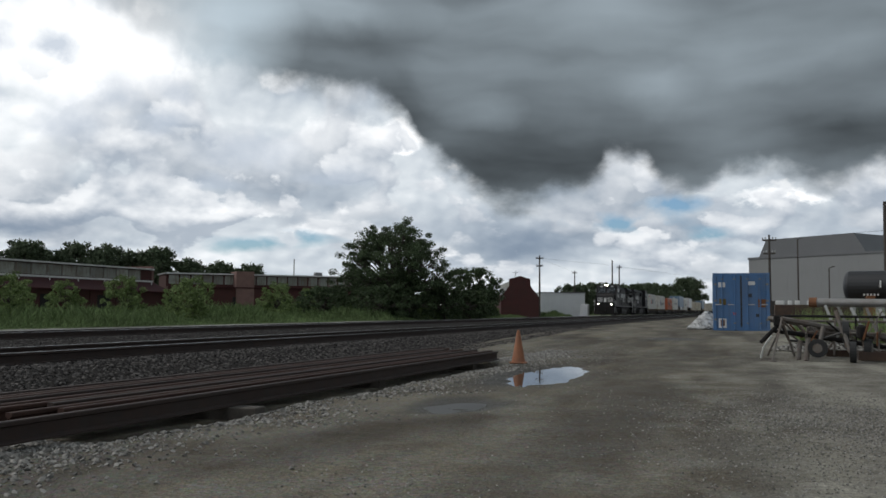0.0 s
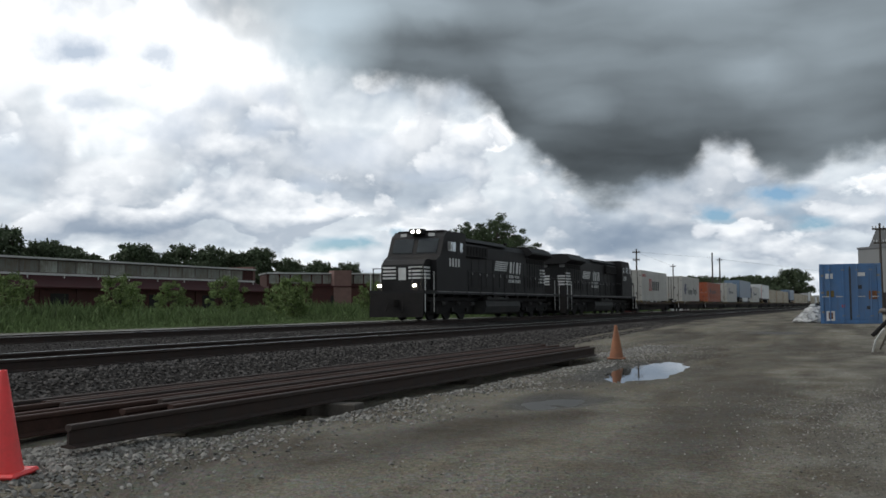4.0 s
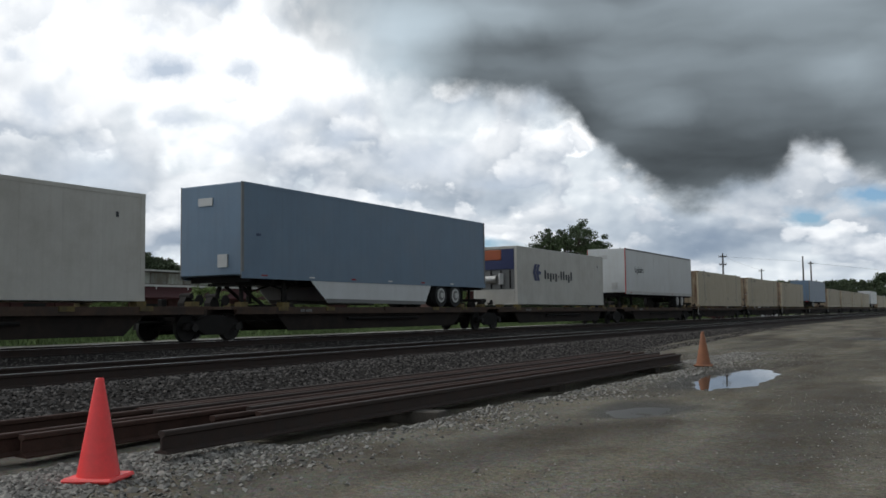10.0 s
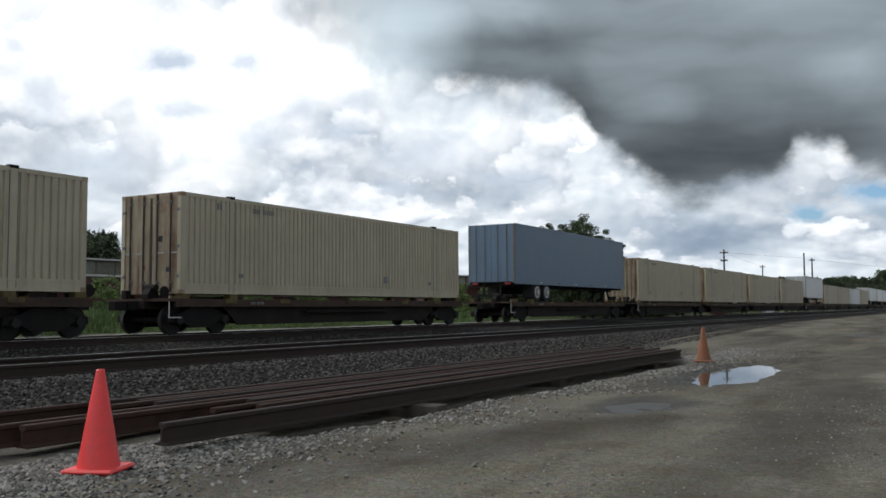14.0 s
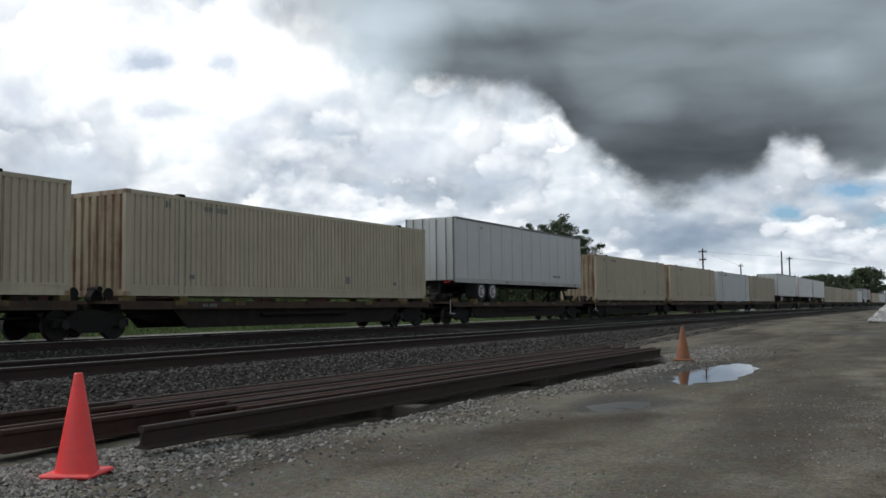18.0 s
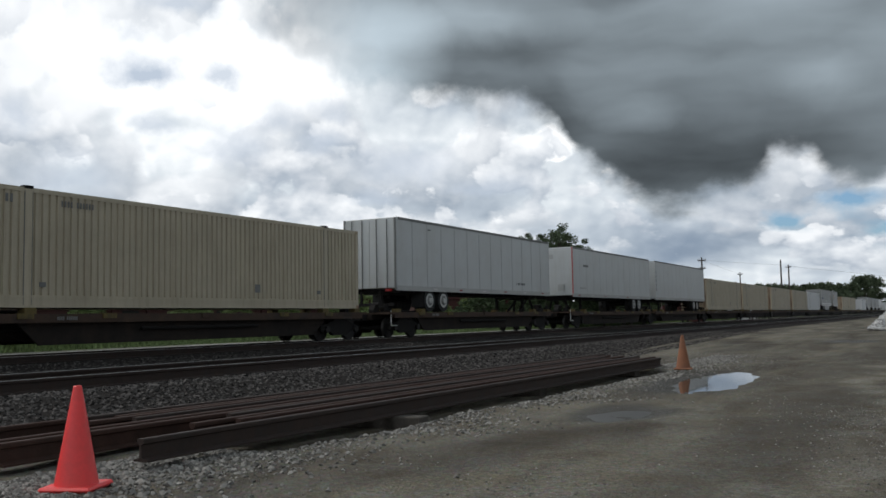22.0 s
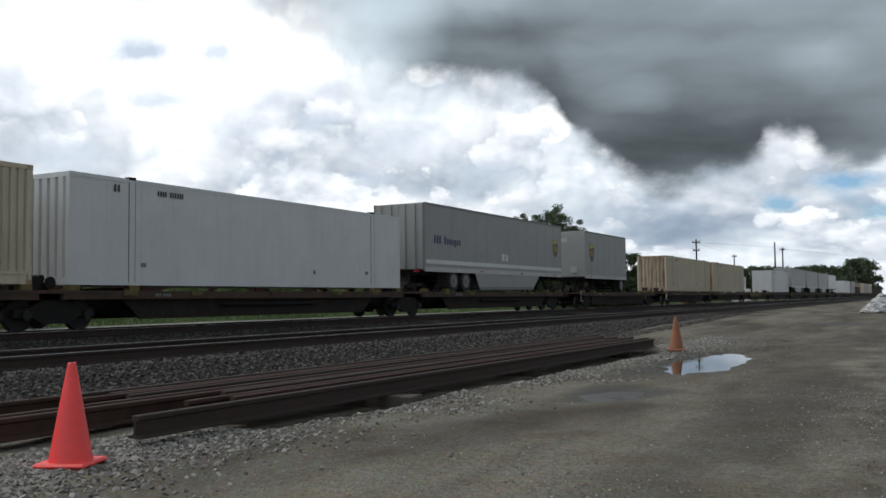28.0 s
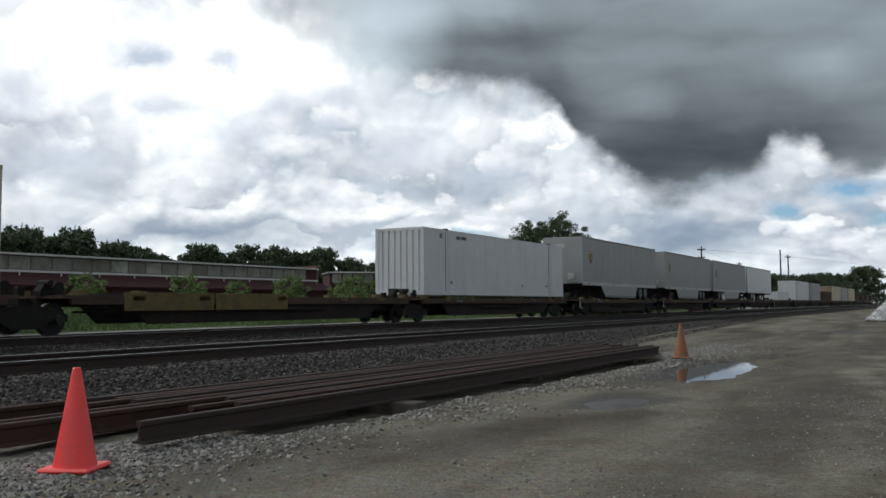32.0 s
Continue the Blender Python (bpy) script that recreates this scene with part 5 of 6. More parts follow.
# what stands on each car: kind, centre along the track at 6 s
LOADS = [("csav", 45.95), ("hl", 66.95), ("hl_orange", 86.05), ("hl_small", 105.0), ("blue_nose", 122.85), ("hl_cool", 140.6), ("red_nose", 158.8),
         ("beige", 177.5), ("beige_door", 197.0), ("beige_door", 216.3), ("blue_doors", 238.0), ("beige", 257.5), ("beige", 275.6), ("beige", 293.4),
         ("beige", 311.3), ("white_doors", 330.0), ("beige", 349.2), ("beige", 367.1), ("white_box", 384.8), ("beige", 402.2), ("white_doors", 421.0),
         ("red_nose2", 440.8), ("white_nose", 458.5), ("beige", 476.1), ("beige", 493.6), ("beige", 512.5), ("beige", 531.4), ("white_box", 548.6),
         ("grey_doors", 566.7), ("pup", 583.1), ("yellow_box", 606.7), ("beige", 624.6), ("none", 642.9), ("white_box", 660.5), ("grey_nose", 679.8),
         ("grey_nose", 698.6), ("grey_doors2", 716.0), ("white_doors", 733.5), ("low_white", 752.5), ("white_box", 772.0), ("grey_box", 790.0), ("brown_low", 808.5), ("beige", 826.5),
         ("grey_box", 844.5), ("beige", 862.5), ("brown_low", 880.0), ("brown_low", 898.0), ("brown_low", 916.0), ("brown_low", 934.0)]


def make_load(kind):
    if kind == "csav":
        c = container(kind, 12.19, 2.896, "offwhite", "off-white refrigerated container with a red cross emblem, doors leading", "doors", ribs=False)
        decals(c, [("bars", "xxxxx", -5.71, 2.27, 0.4, "red", 0.29), ("cross", -2.79, 0.97, 1.15, "red"), ("bars", "AAAA", -1.2, 1.0, 0.92, "ink", 0.88), ("patch", 5.3, 1.9, 0.1, 0.1, "seam"), ("patch", 5.5, 1.9, 0.1, 0.1, "seam")])
    elif kind == "hl":
        c = container(kind, 12.19, 2.896, "offwhite", "off-white refrigerated container with a navy arrow emblem, doors leading", "doors", ribs=False)
        decals(c, [("arrows", -4.45, 0.8, 1.22, "navy"), ("bars", "Axgxg-AAxgA", -2.08, 0.9, 0.7, "ink", 0.58), ("patch", 5.1, 2.45, 0.09, 0.16, "ink"), ("patch", 5.1, 2.1, 0.14, 0.14, "ink")])
    elif kind == "hl_small":
        c = container(kind, 12.19, 2.896, "offwhite", "off-white refrigerated container with a small navy arrow emblem, doors leading", "doors", ribs=False)
        decals(c, [("arrows", -3.7, 1.2, 0.9, "navy"), ("bars", "Axgxg-AAxgA", -2.3, 1.32, 0.46, "ink", 0.36), ("patch", 5.1, 2.2, 0.09, 0.14, "ink")])
    elif kind == "hl_orange":
        c = container(kind, 12.19, 2.591, "orange", "orange corrugated container with faded dark lettering, doors leading", "doors", ribs=True)
        decals(c, [("arrows", -4.0, 1.02, 0.8, "ink"), ("bars", "Axgxg-AAxgA", -2.5, 1.15, 0.5, "ink", 0.36), ("patch", -3.4, 0.5, 0.4, 0.3, "car_rust"), ("patch", -1.2, 0.55, 0.3, 0.25, "car_rust")])
    elif kind == "hl_cool":
        c = container(kind, 12.19, 2.896, "offwhite", "off-white refrigerated container with its cooling unit leading", "unit", ribs=False)
        decals(c, [("arrows", -4.22, 1.22, 0.85, "navy"), ("bars", "Axgxg-AAxgA", -2.74, 1.35, 0.46, "ink", 0.36), ("patch", 5.1, 2.2, 0.09, 0.14, "ink")])
    elif kind in ("beige", "beige_door", "yellow_box"):
        door = kind == "beige_door"
        c = container(kind, 16.15, 2.896, "beige", "beige corrugated domestic container with rust-streaked " + ("doors" if door else "end wall"), "doors" if door else "wall", end_paint="beige_rust")
        decals(c, [("bars", "AAAA AAAAAA", -5.1, 2.52, 0.15, "seam"), ("bars", "AA", -6.65, 2.5, 0.2, "seam"), ("patch", 2.2, 0.5, 0.26, 0.26, "seam")])
    elif kind == "white_box":
        c = container(kind, 16.15, 2.896, "cwhite", "cool white smooth-sided domestic container with a ribbed end", "wall", ribs=False, end_paint="cwhite")
        decals(c, [("bars", "AAAA AAAAAA", -5.1, 2.52, 0.15, "ink"), ("bars", "AA", -6.65, 2.5, 0.2, "ink"), ("patch", 2.2, 0.45, 0.1, 0.14, "ink")])
    elif kind == "low_white":
        c = container(kind, 9.0, 1.1, "cwhite", "low white steel bin on a flat car", "wall", ribs=False)
    elif kind == "brown_low":
        c = container(kind, 12.19, 1.7, "car_rust", "low rust-brown load on a flat car", "wall", ribs=True)
    elif kind == "grey_box":
        c = container(kind, 12.19, 2.896, "tgray", "plain grey corrugated freight container on a car", "doors")
    elif kind == "blue_nose":
        c = trailer(16.15, "tblue", "faded blue road trailer with white side skirts, nose leading", skirt=True, seam_mat="tblue")
        decals(c, [("bars", "xxx", -7.4, 2.2, 0.12, "navy")], 1.287)
    elif kind == "blue_doors":
        c = trailer(16.15, "tblue", "faded blue road trailer, rear doors leading", seam_mat="tblue")
    elif kind in ("red_nose", "red_nose2"):
        c = trailer(16.15, "twhite", "white sheet-sided trailer with a red corner post, nose leading", corner="red", seam_mat="twhite")
        if kind == "red_nose":
            for s in (1, -1):
                lettering(c, "logistics", 0.6, "ink", pose(s * 1.289, s * -6.16, 2.32, 90, 0, 90 * s))
        else:
            decals(c, [("patch", -6.2, 2.7, 0.9, 0.14, "seam"), ("patch", -6.9, 1.35, 1.1, 0.1, "trim")], 1.287)
    elif kind in ("white_doors", "white_nose"):
        c = trailer(16.15, "twhite", "white plate trailer with dark panel seams, " + ("rear doors leading" if "door" in kind else "nose leading"), seam_mat="soft_seam" if "door" in kind else "twhite")
        if kind == "white_nose":
            decals(c, [("patch", -7.85, 1.55 + 0.33 * k, 0.1, 0.2, "ink") for k in range(5)], 1.287)
        else:
            decals(c, [("bars", "x xxx xxxxx", 3.6, 1.35, 0.16, "ink"), ("bars", "xxxx", -5.5, 3.45, 0.1, "ink")], 1.287)
    elif kind in ("grey_doors", "grey_nose", "grey_doors2"):
        c = trailer(16.15, "tgray", "grey plate trailer with a brown shield emblem and pale skirts", skirt=True, seam_mat="tgray")
        if kind == "grey_doors":
            decals(c, [("shield", 7.1, 2.46, 1.0), ("bars", "AAA Axxxgxx", -7.24, 2.1, 0.36, "navy", 0.235), ("patch", -0.2, 1.55, 0.3, 0.34, "white"), ("patch", 0.25, 1.55, 0.3, 0.34, "white")], 1.287)
            for s in (1, -1):
                part("rub_rail", boxes((s * 1.28, s * 1.3, -8.0, 8.0, 1.2, 1.38)), M["cwhite"], c)
        else:
            decals(c, [("shield", -6.6, 2.6, 0.8)], 1.287)
    elif kind == "pup":
        c = trailer(8.53, "tgray", "short grey trailer with a brown and gold shield emblem", seam_mat="tgray")
        decals(c, [("shield", -2.95, 2.45, 1.15)], 1.287)
    return c


TURNED = {"blue_doors", "white_doors", "grey_doors", "grey_doors2"}


def build_train():
    made, cars = {}, {}
    for i, (kind, s) in enumerate(LOADS):
        cs = {583.1: 586.6}.get(s, s)
        prev = {583.1: 586.6}.get(LOADS[i - 1][1], LOADS[i - 1][1]) if i else -99
        nxt = {583.1: 586.6}.get(LOADS[i + 1][1], LOADS[i + 1][1]) if i + 1 < len(LOADS) else 9999
        key = (cs - prev > 18.55, nxt - cs > 18.55)
        if key not in cars:
            cars[key] = platform(cs, *key)
            put(cars[key], cs)
        else:
            put(copy_thing(cars[key], Matrix()), cs)
        if kind == "none":
            for a in (-6.6, -3.1):
                part("side_plate", boxes((1.262, 1.3, a, a + 3.4, 0.62, 1.12), bevel=0.01), M["car_yellow"], TRAIN[-1][0], "faded ochre side plate")
            continue
        z = 1.04 if ("nose" in kind or "doors" in kind or kind == "pup") else 1.17
        if kind not in made:
            made[kind] = make_load(kind)
            t = made[kind]
        else:
            t = copy_thing(made[kind], Matrix())
        put(t, s, z, kind in TURNED)


build_train()


# ---- the yard: rail stack, cones, block ----
LEAF = mat("tree_leaf", (0.055, 0.08, 0.036), 0.7, var=0.3, scale=0.6, bump=0, islands=0.55, spec=0.25)
LEAF_FAR = mat("distant_tree_leaf", (0.075, 0.098, 0.056), 0.8, var=0.3, scale=0.2, bump=0, islands=0.5, spec=0.2)
LEAF_WEED = mat("weed_leaf", (0.16, 0.215, 0.08), 0.75, var=0.3, scale=0.4, bump=0, islands=0.5, spec=0.2)
GRASS = mat("tall_grass", (0.118, 0.165, 0.066), 0.8, var=0.35, scale=0.15, bump=0, islands=0.5, spec=0.2)
BARK = mat("dark_bark", (0.05, 0.04, 0.032), 0.9, var=0.3, scale=6, bump=0.5)
M.update(
    brick=mat("dark_red_brick", (0.06, 0.019, 0.016), 0.9, var=0.3, scale=1.2, fine=14, bump=0.3, dirt=(0.05, 0.022, 0.019), dirt_amount=0.6),
    brick_pink=mat("faded_brick", (0.18, 0.105, 0.09), 0.9, var=0.2, scale=1.2, fine=14, bump=0.3),
    maroon=mat("maroon_sheet_roof", (0.045, 0.013, 0.014), 0.75, var=0.25, scale=0.6, bump=0.1, streak=(0.035, 0.014, 0.014), streak_amount=0.5, spec=0.2),
    clerestory=mat("stained_wired_glass_panel", (0.24, 0.25, 0.22), 0.5, var=0.25, scale=0.5, bump=0.05, streak=(0.12, 0.07, 0.035), streak_amount=0.9, dirt=(0.1, 0.075, 0.045), dirt_amount=0.85, per_object=0.4),
    roofgrey=mat("grey_felt_roof", (0.22, 0.22, 0.22), 0.9, var=0.2, scale=0.6),
    white_gutter=mat("chalky_white_gutter", (0.55, 0.54, 0.52), 0.7, var=0.15),
    dark_open=mat("dark_doorway", (0.015, 0.013, 0.012), 0.9, var=0.2),
    shed=mat("pale_grey_sheeting", (0.2, 0.205, 0.205), 0.7, 0.0, var=0.06, scale=0.3, bump=0.05, streak=(0.17, 0.165, 0.155), streak_amount=0.3),
    shed_dark=mat("grey_roof_sheeting", (0.125, 0.128, 0.132), 0.7, 0.0, var=0.1, scale=0.3, bump=0.05),
    blue=mat("blue_container_paint", (0.06, 0.15, 0.31), 0.65, var=0.16, scale=1.2, bump=0.06, dirt=(0.1, 0.15, 0.23), dirt_amount=0.6, streak=(0.08, 0.075, 0.08), streak_amount=0.35),
    pole=mat("weathered_pole_wood", (0.06, 0.05, 0.043), 0.9, var=0.3, scale=4, bump=0.3),
    galv=mat("galvanised_pipe", (0.27, 0.262, 0.25), 0.5, 0.5, var=0.15, scale=4, bump=0.08, dirt=(0.16, 0.12, 0.09), dirt_amount=0.4),
    rustframe=mat("rusty_grey_frame", (0.15, 0.135, 0.12), 0.75, 0.2, var=0.3, scale=4, bump=0.2, dirt=(0.1, 0.055, 0.035), dirt_amount=0.7),
    rust=mat("heavy_rust", (0.17, 0.075, 0.035), 0.9, var=0.35, scale=4, bump=0.3),
    tar=mat("black_tank_steel", (0.016, 0.016, 0.017), 0.5, var=0.3, scale=2, bump=0.08),
    conc=mat("concrete", (0.32, 0.31, 0.29), 0.9, var=0.2, scale=4, bump=0.3),
)


def build_rail_stack():
    # distance of each rail from the yard side, its start and end along the track, its lift
    rows = [(-5.60, 5.2, 19.3, 0.04), (-5.83, 6.6, 19.7, 0.045), (-6.02, 6.2, 19.2, 0.04), (-6.22, 6.9, 19.9, 0.05), (-6.50, 4.6, 18.8, 0.035),
            (-6.68, 3.6, 20.1, 0.04), (-6.86, 6.3, 19.5, 0.05), (-7.04, 5.9, 20.3, 0.05), (-7.22, 6.4, 19.9, 0.045), (-7.42, 6.1, 21.0, 0.05), (-7.68, 1.8, 20.6, 0.03)]
    for i, (x, a, b, z) in enumerate(rows):
        L = b - a
        m = M["rail_brown"] if i % 3 else M["rail_rust"]
        ob = new("steel_rail")
        S = RAIL_SECTION
        part("rail_foot", prisms(([S[0], S[1], S[2], S[3], S[12], S[13]], 1, 0, L)), m, ob)
        part("rail_web", prisms(([S[12], S[3], S[4], S[11]], 1, 0, L)), m, ob)
        part("rail_head", prisms(([S[4], S[5], S[6], S[7], S[8], S[9], S[10], S[11]], 1, 0, L)), m, ob)
        ob.matrix_basis = pose(x, a, z + 0.02, 0, random.uniform(-1.5, 1.5), -1.05 + random.uniform(-0.1, 0.1))
        tagged(ob, "long rusty brown steel rail lying in a stack on timbers", "rail", "rails in the stack")
    for y in (8.85, 13.2, 18.2):
        bm = boxes((-1.95, 0.78, -0.12, 0.12, -0.1, 0.058), bevel=0.012)
        ob = part("timber_block", bm, M["wood"])
        ob.matrix_basis = pose(-5.93 - (0 if y < 9 else 0.35), y, 0.0, 0, 0, random.uniform(-4, 4))
        tagged(ob, "weathered timber laid under the stacked rails", "timber", "timbers under the rails")


build_rail_stack()


def traffic_cone(material, label):
    c = empty("traffic_cone", label, "traffic cone", "traffic cones")
    bm = bmesh.new()
    prof = [(0.148, 0.035), (0.142, 0.06), (0.03, 0.695), (0.026, 0.71), (0.018, 0.71), (0.018, 0.6)]
    n = 28
    rings = [[bm.verts.new((r * math.cos(6.28319 * k / n), r * math.sin(6.28319 * k / n), z)) for k in range(n)] for r, z in prof]
    for a, b in zip(rings, rings[1:]):
        for k in range(n):
            bm.faces.new((a[k], a[(k + 1) % n], b[(k + 1) % n], b[k]))
    smooth(part("cone_body", bm, material, c))
    bm = boxes((-0.185, 0.185, -0.185, 0.185, 0.0, 0.036), bevel=0.014)
    part("base", bm, material, c)
    return c


traffic_cone(M["cone"], "bright orange-red plastic traffic cone on the gravel").matrix_basis = pose(-5.33, 4.38, 0.012, 0, 0, 24)
traffic_cone(M["cone_old"], "faded dirty orange traffic cone beside the puddle").matrix_basis = pose(-4.77, 18.97, 0.012, 0, 0, 10)

# ---- blue container, rock heap and machinery at the far side of the yard ----


def build_blue_container():
    c = container("blue", 6.06, 2.59, "blue", "weathered blue steel shipping container standing in the yard, doors closed", "doors", group="", ribs=True)
    c["category"] = "shipping container"
    for x, z, w, h_, m in ((-0.98, 1.95, 0.3, 0.22, "white"), (0.28, 2.05, 0.32, 0.16, "white"), (-0.95, 1.15, 0.3, 0.28, "car_yellow"), (0.72, 1.05, 0.32, 0.36, "rust"),
                           (-0.98, 0.12, 0.34, 0.42, "white"), (-0.9, 0.2, 0.18, 0.28, "rust")):
        part("placard", boxes((x, x + w, -3.03 + 0.008 - (0.004 if m == "rust" else 0), -3.03 + 0.032, z, z + h_)), M[m], c)
    c.matrix_basis = pose(-0.66, 46.1, 0.29, 0, 0, 2.5)


build_blue_container()


def build_heap():
    rng = np.random.default_rng(12)
    n = 900
    r = 0.85 * np.sqrt(rng.random(n))
    a = rng.uniform(0, 6.283, n)
    x, y = -2.12 + r * np.cos(a), 45.3 + r * np.sin(a)
    z = 0.27 + 0.85 * np.clip(1 - r / 0.9, 0, 1) + 0.03
    stones("rock_heap", np.stack([x, y, z], -1), rng.uniform(0.05, 0.13, n), M["white_rock"], "heap of white crushed rock beside the blue container", "rock heap", 13)


build_heap()


def build_machine():
    """A wheeled conveyor frame parked at the edge of the yard."""
    c = empty("conveyor_frame", "rusty grey wheeled conveyor frame carrying a long pipe on the gravel", "machine")
    R, G, K = M["rustframe"], M["galv"], M["under"]
    a, b = Vector((0.62, 23.6, 0.98)), Vector((3.6, 24.6, 0.42))
    side = Vector((-0.25, 0.75, 0))
    for k in (0, 1):
        part("frame_beam", rods((a + side * k, b + side * k, 0.06), seg=6), R, c)
        part("lower_beam", rods((a + side * k + Vector((0.1, 0, -0.32)), b + side * k + Vector((0, 0, -0.2)), 0.045), seg=6), K, c)
        for i in range(10):
            p = a.lerp(b, i / 10) + side * k
            q = a.lerp(b, (i + 1) / 10) + side * k - Vector((0, 0, 0.28))
            part("lattice_bar", rods((p, q, 0.02), seg=5), R, c)
    for i in range(9):
        p = a.lerp(b, i / 8.5)
        part("roller", rods((p, p + side, 0.05), seg=10), K if i % 2 else R, c, "worn conveyor roller")
    # upper boom with the pipe on it
    pipe = part("long_pipe", rods(((1.5, 24.84, 1.385), (6.6, 23.9, 1.33), 0.105), seg=18), G, c, "long grey steel pipe")
    part("pipe_end", rods(((1.34, 24.87, 1.387), (1.52, 24.83, 1.385), 0.125), seg=18), M["rust"], pipe, "rusty open pipe end")
    for q, zz, m in ((0.0, 1.02, K), (0.12, 0.9, R), (-0.3, 0.62, R)):
        part("boom_rail", rods(((0.7, 24.5 + q, zz + 0.02), (5.2, 24.0 + q, zz), 0.032), seg=6), m, c)
    for i in range(9):
        x, y = 1.72 + i * 0.31, 24.72 - i * 0.055
        part("pipe_brace", boxes((-0.032, 0.032, -0.01, 0.01, -0.42, 0.42)), M["hub"] if i % 2 == 0 else G, c, "pale flat brace bar").matrix_basis = pose(x + 0.12, y, 0.92 - 0.02 * i, 0, -20 - 3 * (i % 3), 0)
    for i in range(7):
        x, y = 1.9 + i * 0.45, 24.35 - i * 0.05
        part("upright", rods(((x, y, 1.0), (x + 0.05 * (i % 3 - 1), y - 0.05, 0.08), 0.024), seg=6), K if i % 2 else R, c)
    # jack at the front with its feet
    part("jack_post", rods(((0.62, 22.6, 1.0), (0.38, 22.05, 0.03), 0.024), ((0.38, 22.05, 0.03), (0.38, 22.05, 0.0), 0.09)), R, c)
    part("jack_brace", rods(((0.62, 22.6, 0.95), (0.9, 23.2, 0.1), 0.025), ((0.62, 22.6, 0.85), (0.3, 23.3, 0.1), 0.025), ((0.62, 22.6, 1.0), (0.62, 23.6, 0.98), 0.035)), R, c)
    part("tow_bar", rods(((0.15, 22.9, 0.42), (0.5, 23.1, 0.78), 0.05), ((0.5, 23.1, 0.78), (0.62, 23.6, 0.98), 0.05)), K, c)
    part("tow_chain", rods(((0.2, 22.8, 0.3), (0.38, 22.6, 0.58), 0.022), ((0.14, 22.9, 0.05), (0.2, 22.8, 0.3), 0.022)), M["white"], c)
    part("hydraulic_box", boxes((0.44, 0.64, 23.0, 23.3, 0.8, 1.06), bevel=0.03), K, c)
    for x, y, r, az, zc in ((1.4, 22.9, 0.215, -12, 0.30), (2.12, 22.6, 0.24, 84, 0.24), (2.0, 22.9, 0.25, 86, 0.68), (2.55, 23.6, 0.22, 75, 0.3)):
        m = pose(x, y, zc, 0, 0, az)
        t = part("tyre", rods((m @ Vector((0, -0.07, 0)), m @ Vector((0, 0.07, 0)), r), seg=22), M["tyre"], c)
        part("hub", rods((m @ Vector((0, -0.085, 0)), m @ Vector((0, 0.085, 0)), r * 0.5), seg=16), R, t, "grey steel wheel hub")
        part("axle_arm", rods((m @ Vector((0, 0.06, 0)), m @ Vector((0.1, 0.2, 0.5)), 0.05)), R, c)
    part("support_foot", rods(((1.2, 23.1, 0.5), (1.14, 22.9, 0.0), 0.06), ((1.04, 23.4, 0.45), (0.98, 23.2, 0.0), 0.055)), R, c, "stout grey support feet")
    part("motor_box", boxes((1.25, 1.75, 24.4, 24.9, 0.5, 0.8), bevel=0.05), R, c)
    part("gearbox", boxes((2.3, 2.5, 23.4, 23.8, 0.5, 0.85), bevel=0.06), K, c)
    part("skid", boxes((1.7, 5.4, 24.6, 24.8, 0.04, 0.2)), M["car_rust"], c, "rusty lower skid beam")
    part("skid", boxes((2.3, 5.4, 23.3, 23.55, 0.02, 0.22)), M["car_rust"], c, "rusty lower skid beam")
    rng = random.Random(19)
    for i in range(26):
        p = Vector((rng.uniform(1.0, 3.4), rng.uniform(23.2, 25.4), rng.uniform(0.1, 0.7)))
        q = p + Vector((rng.uniform(-0.5, 0.5), rng.uniform(-0.3, 0.3), rng.uniform(0.1, 0.55)))
        part("brace_bar", rods((p, q, rng.uniform(0.012, 0.03)), seg=5), (R, K, M["rust"], R)[i % 4], c)
    part("hose", rods(((0.6, 23.4, 0.9), (0.8, 23.7, 0.45), 0.03), ((0.8, 23.7, 0.45), (1.3, 24.0, 0.4), 0.03), ((1.3, 24.0, 0.4), (2.1, 23.6, 0.7), 0.03)), M["tar"], c)
    return c


build_machine()
_rng2 = np.random.default_rng(31)
_r, _a2 = np.sqrt(_rng2.random(1600)), _rng2.uniform(0, 6.283, 1600)
stones("gravel_mound", np.stack([2.1 + 1.7 * _r * np.cos(_a2), 27.6 + 1.1 * _r * np.sin(_a2), 0.08 + 0.42 * (1 - _r)], -1), _rng2.uniform(0.02, 0.06, 1600), M["lime"], "low mound of pale gravel behind the machine", "gravel", 32)
_tank = empty("storage_tank", "black horizontal steel tank on low rusty saddles", "tank")
_bm = bmesh.new()
rod(_bm, (4.0, 43.4, 2.28), (11.0, 41.6, 2.28), 0.66, 28)
smooth_tank = part("shell", _bm, M["tar"], _tank)
_bm = bmesh.new()
bmesh.ops.create_uvsphere(_bm, u_segments=24, v_segments=12, radius=0.66, matrix=Matrix.Translation((4.02, 43.4, 2.28)) @ Matrix.Diagonal((0.45, 1, 1, 1)))
smooth(part("dished_head", _bm, M["tar"], _tank))
for _x in (4.7, 7.4, 10.2):
    part("saddle", boxes((_x - 0.15, _x + 0.15, 42.1 - _x * 0.0, 43.8, 0.2, 1.85)), M["rust"], _tank, "rusty support saddle")
for _i in range(5):
    part("marking", boxes((4.45 + _i * 0.13, 4.52 + _i * 0.13, 42.63 - _i * 0.034, 42.66 - _i * 0.034, 1.86, 1.94)), M["white"], _tank)
part("ladder", rods(((5.1, 42.4, 2.2), (5.1, 42.4, 2.5), 0.035), ((6.3, 42.1, 2.2), (6.3, 42.1, 2.55), 0.035)), M["white"], _tank)
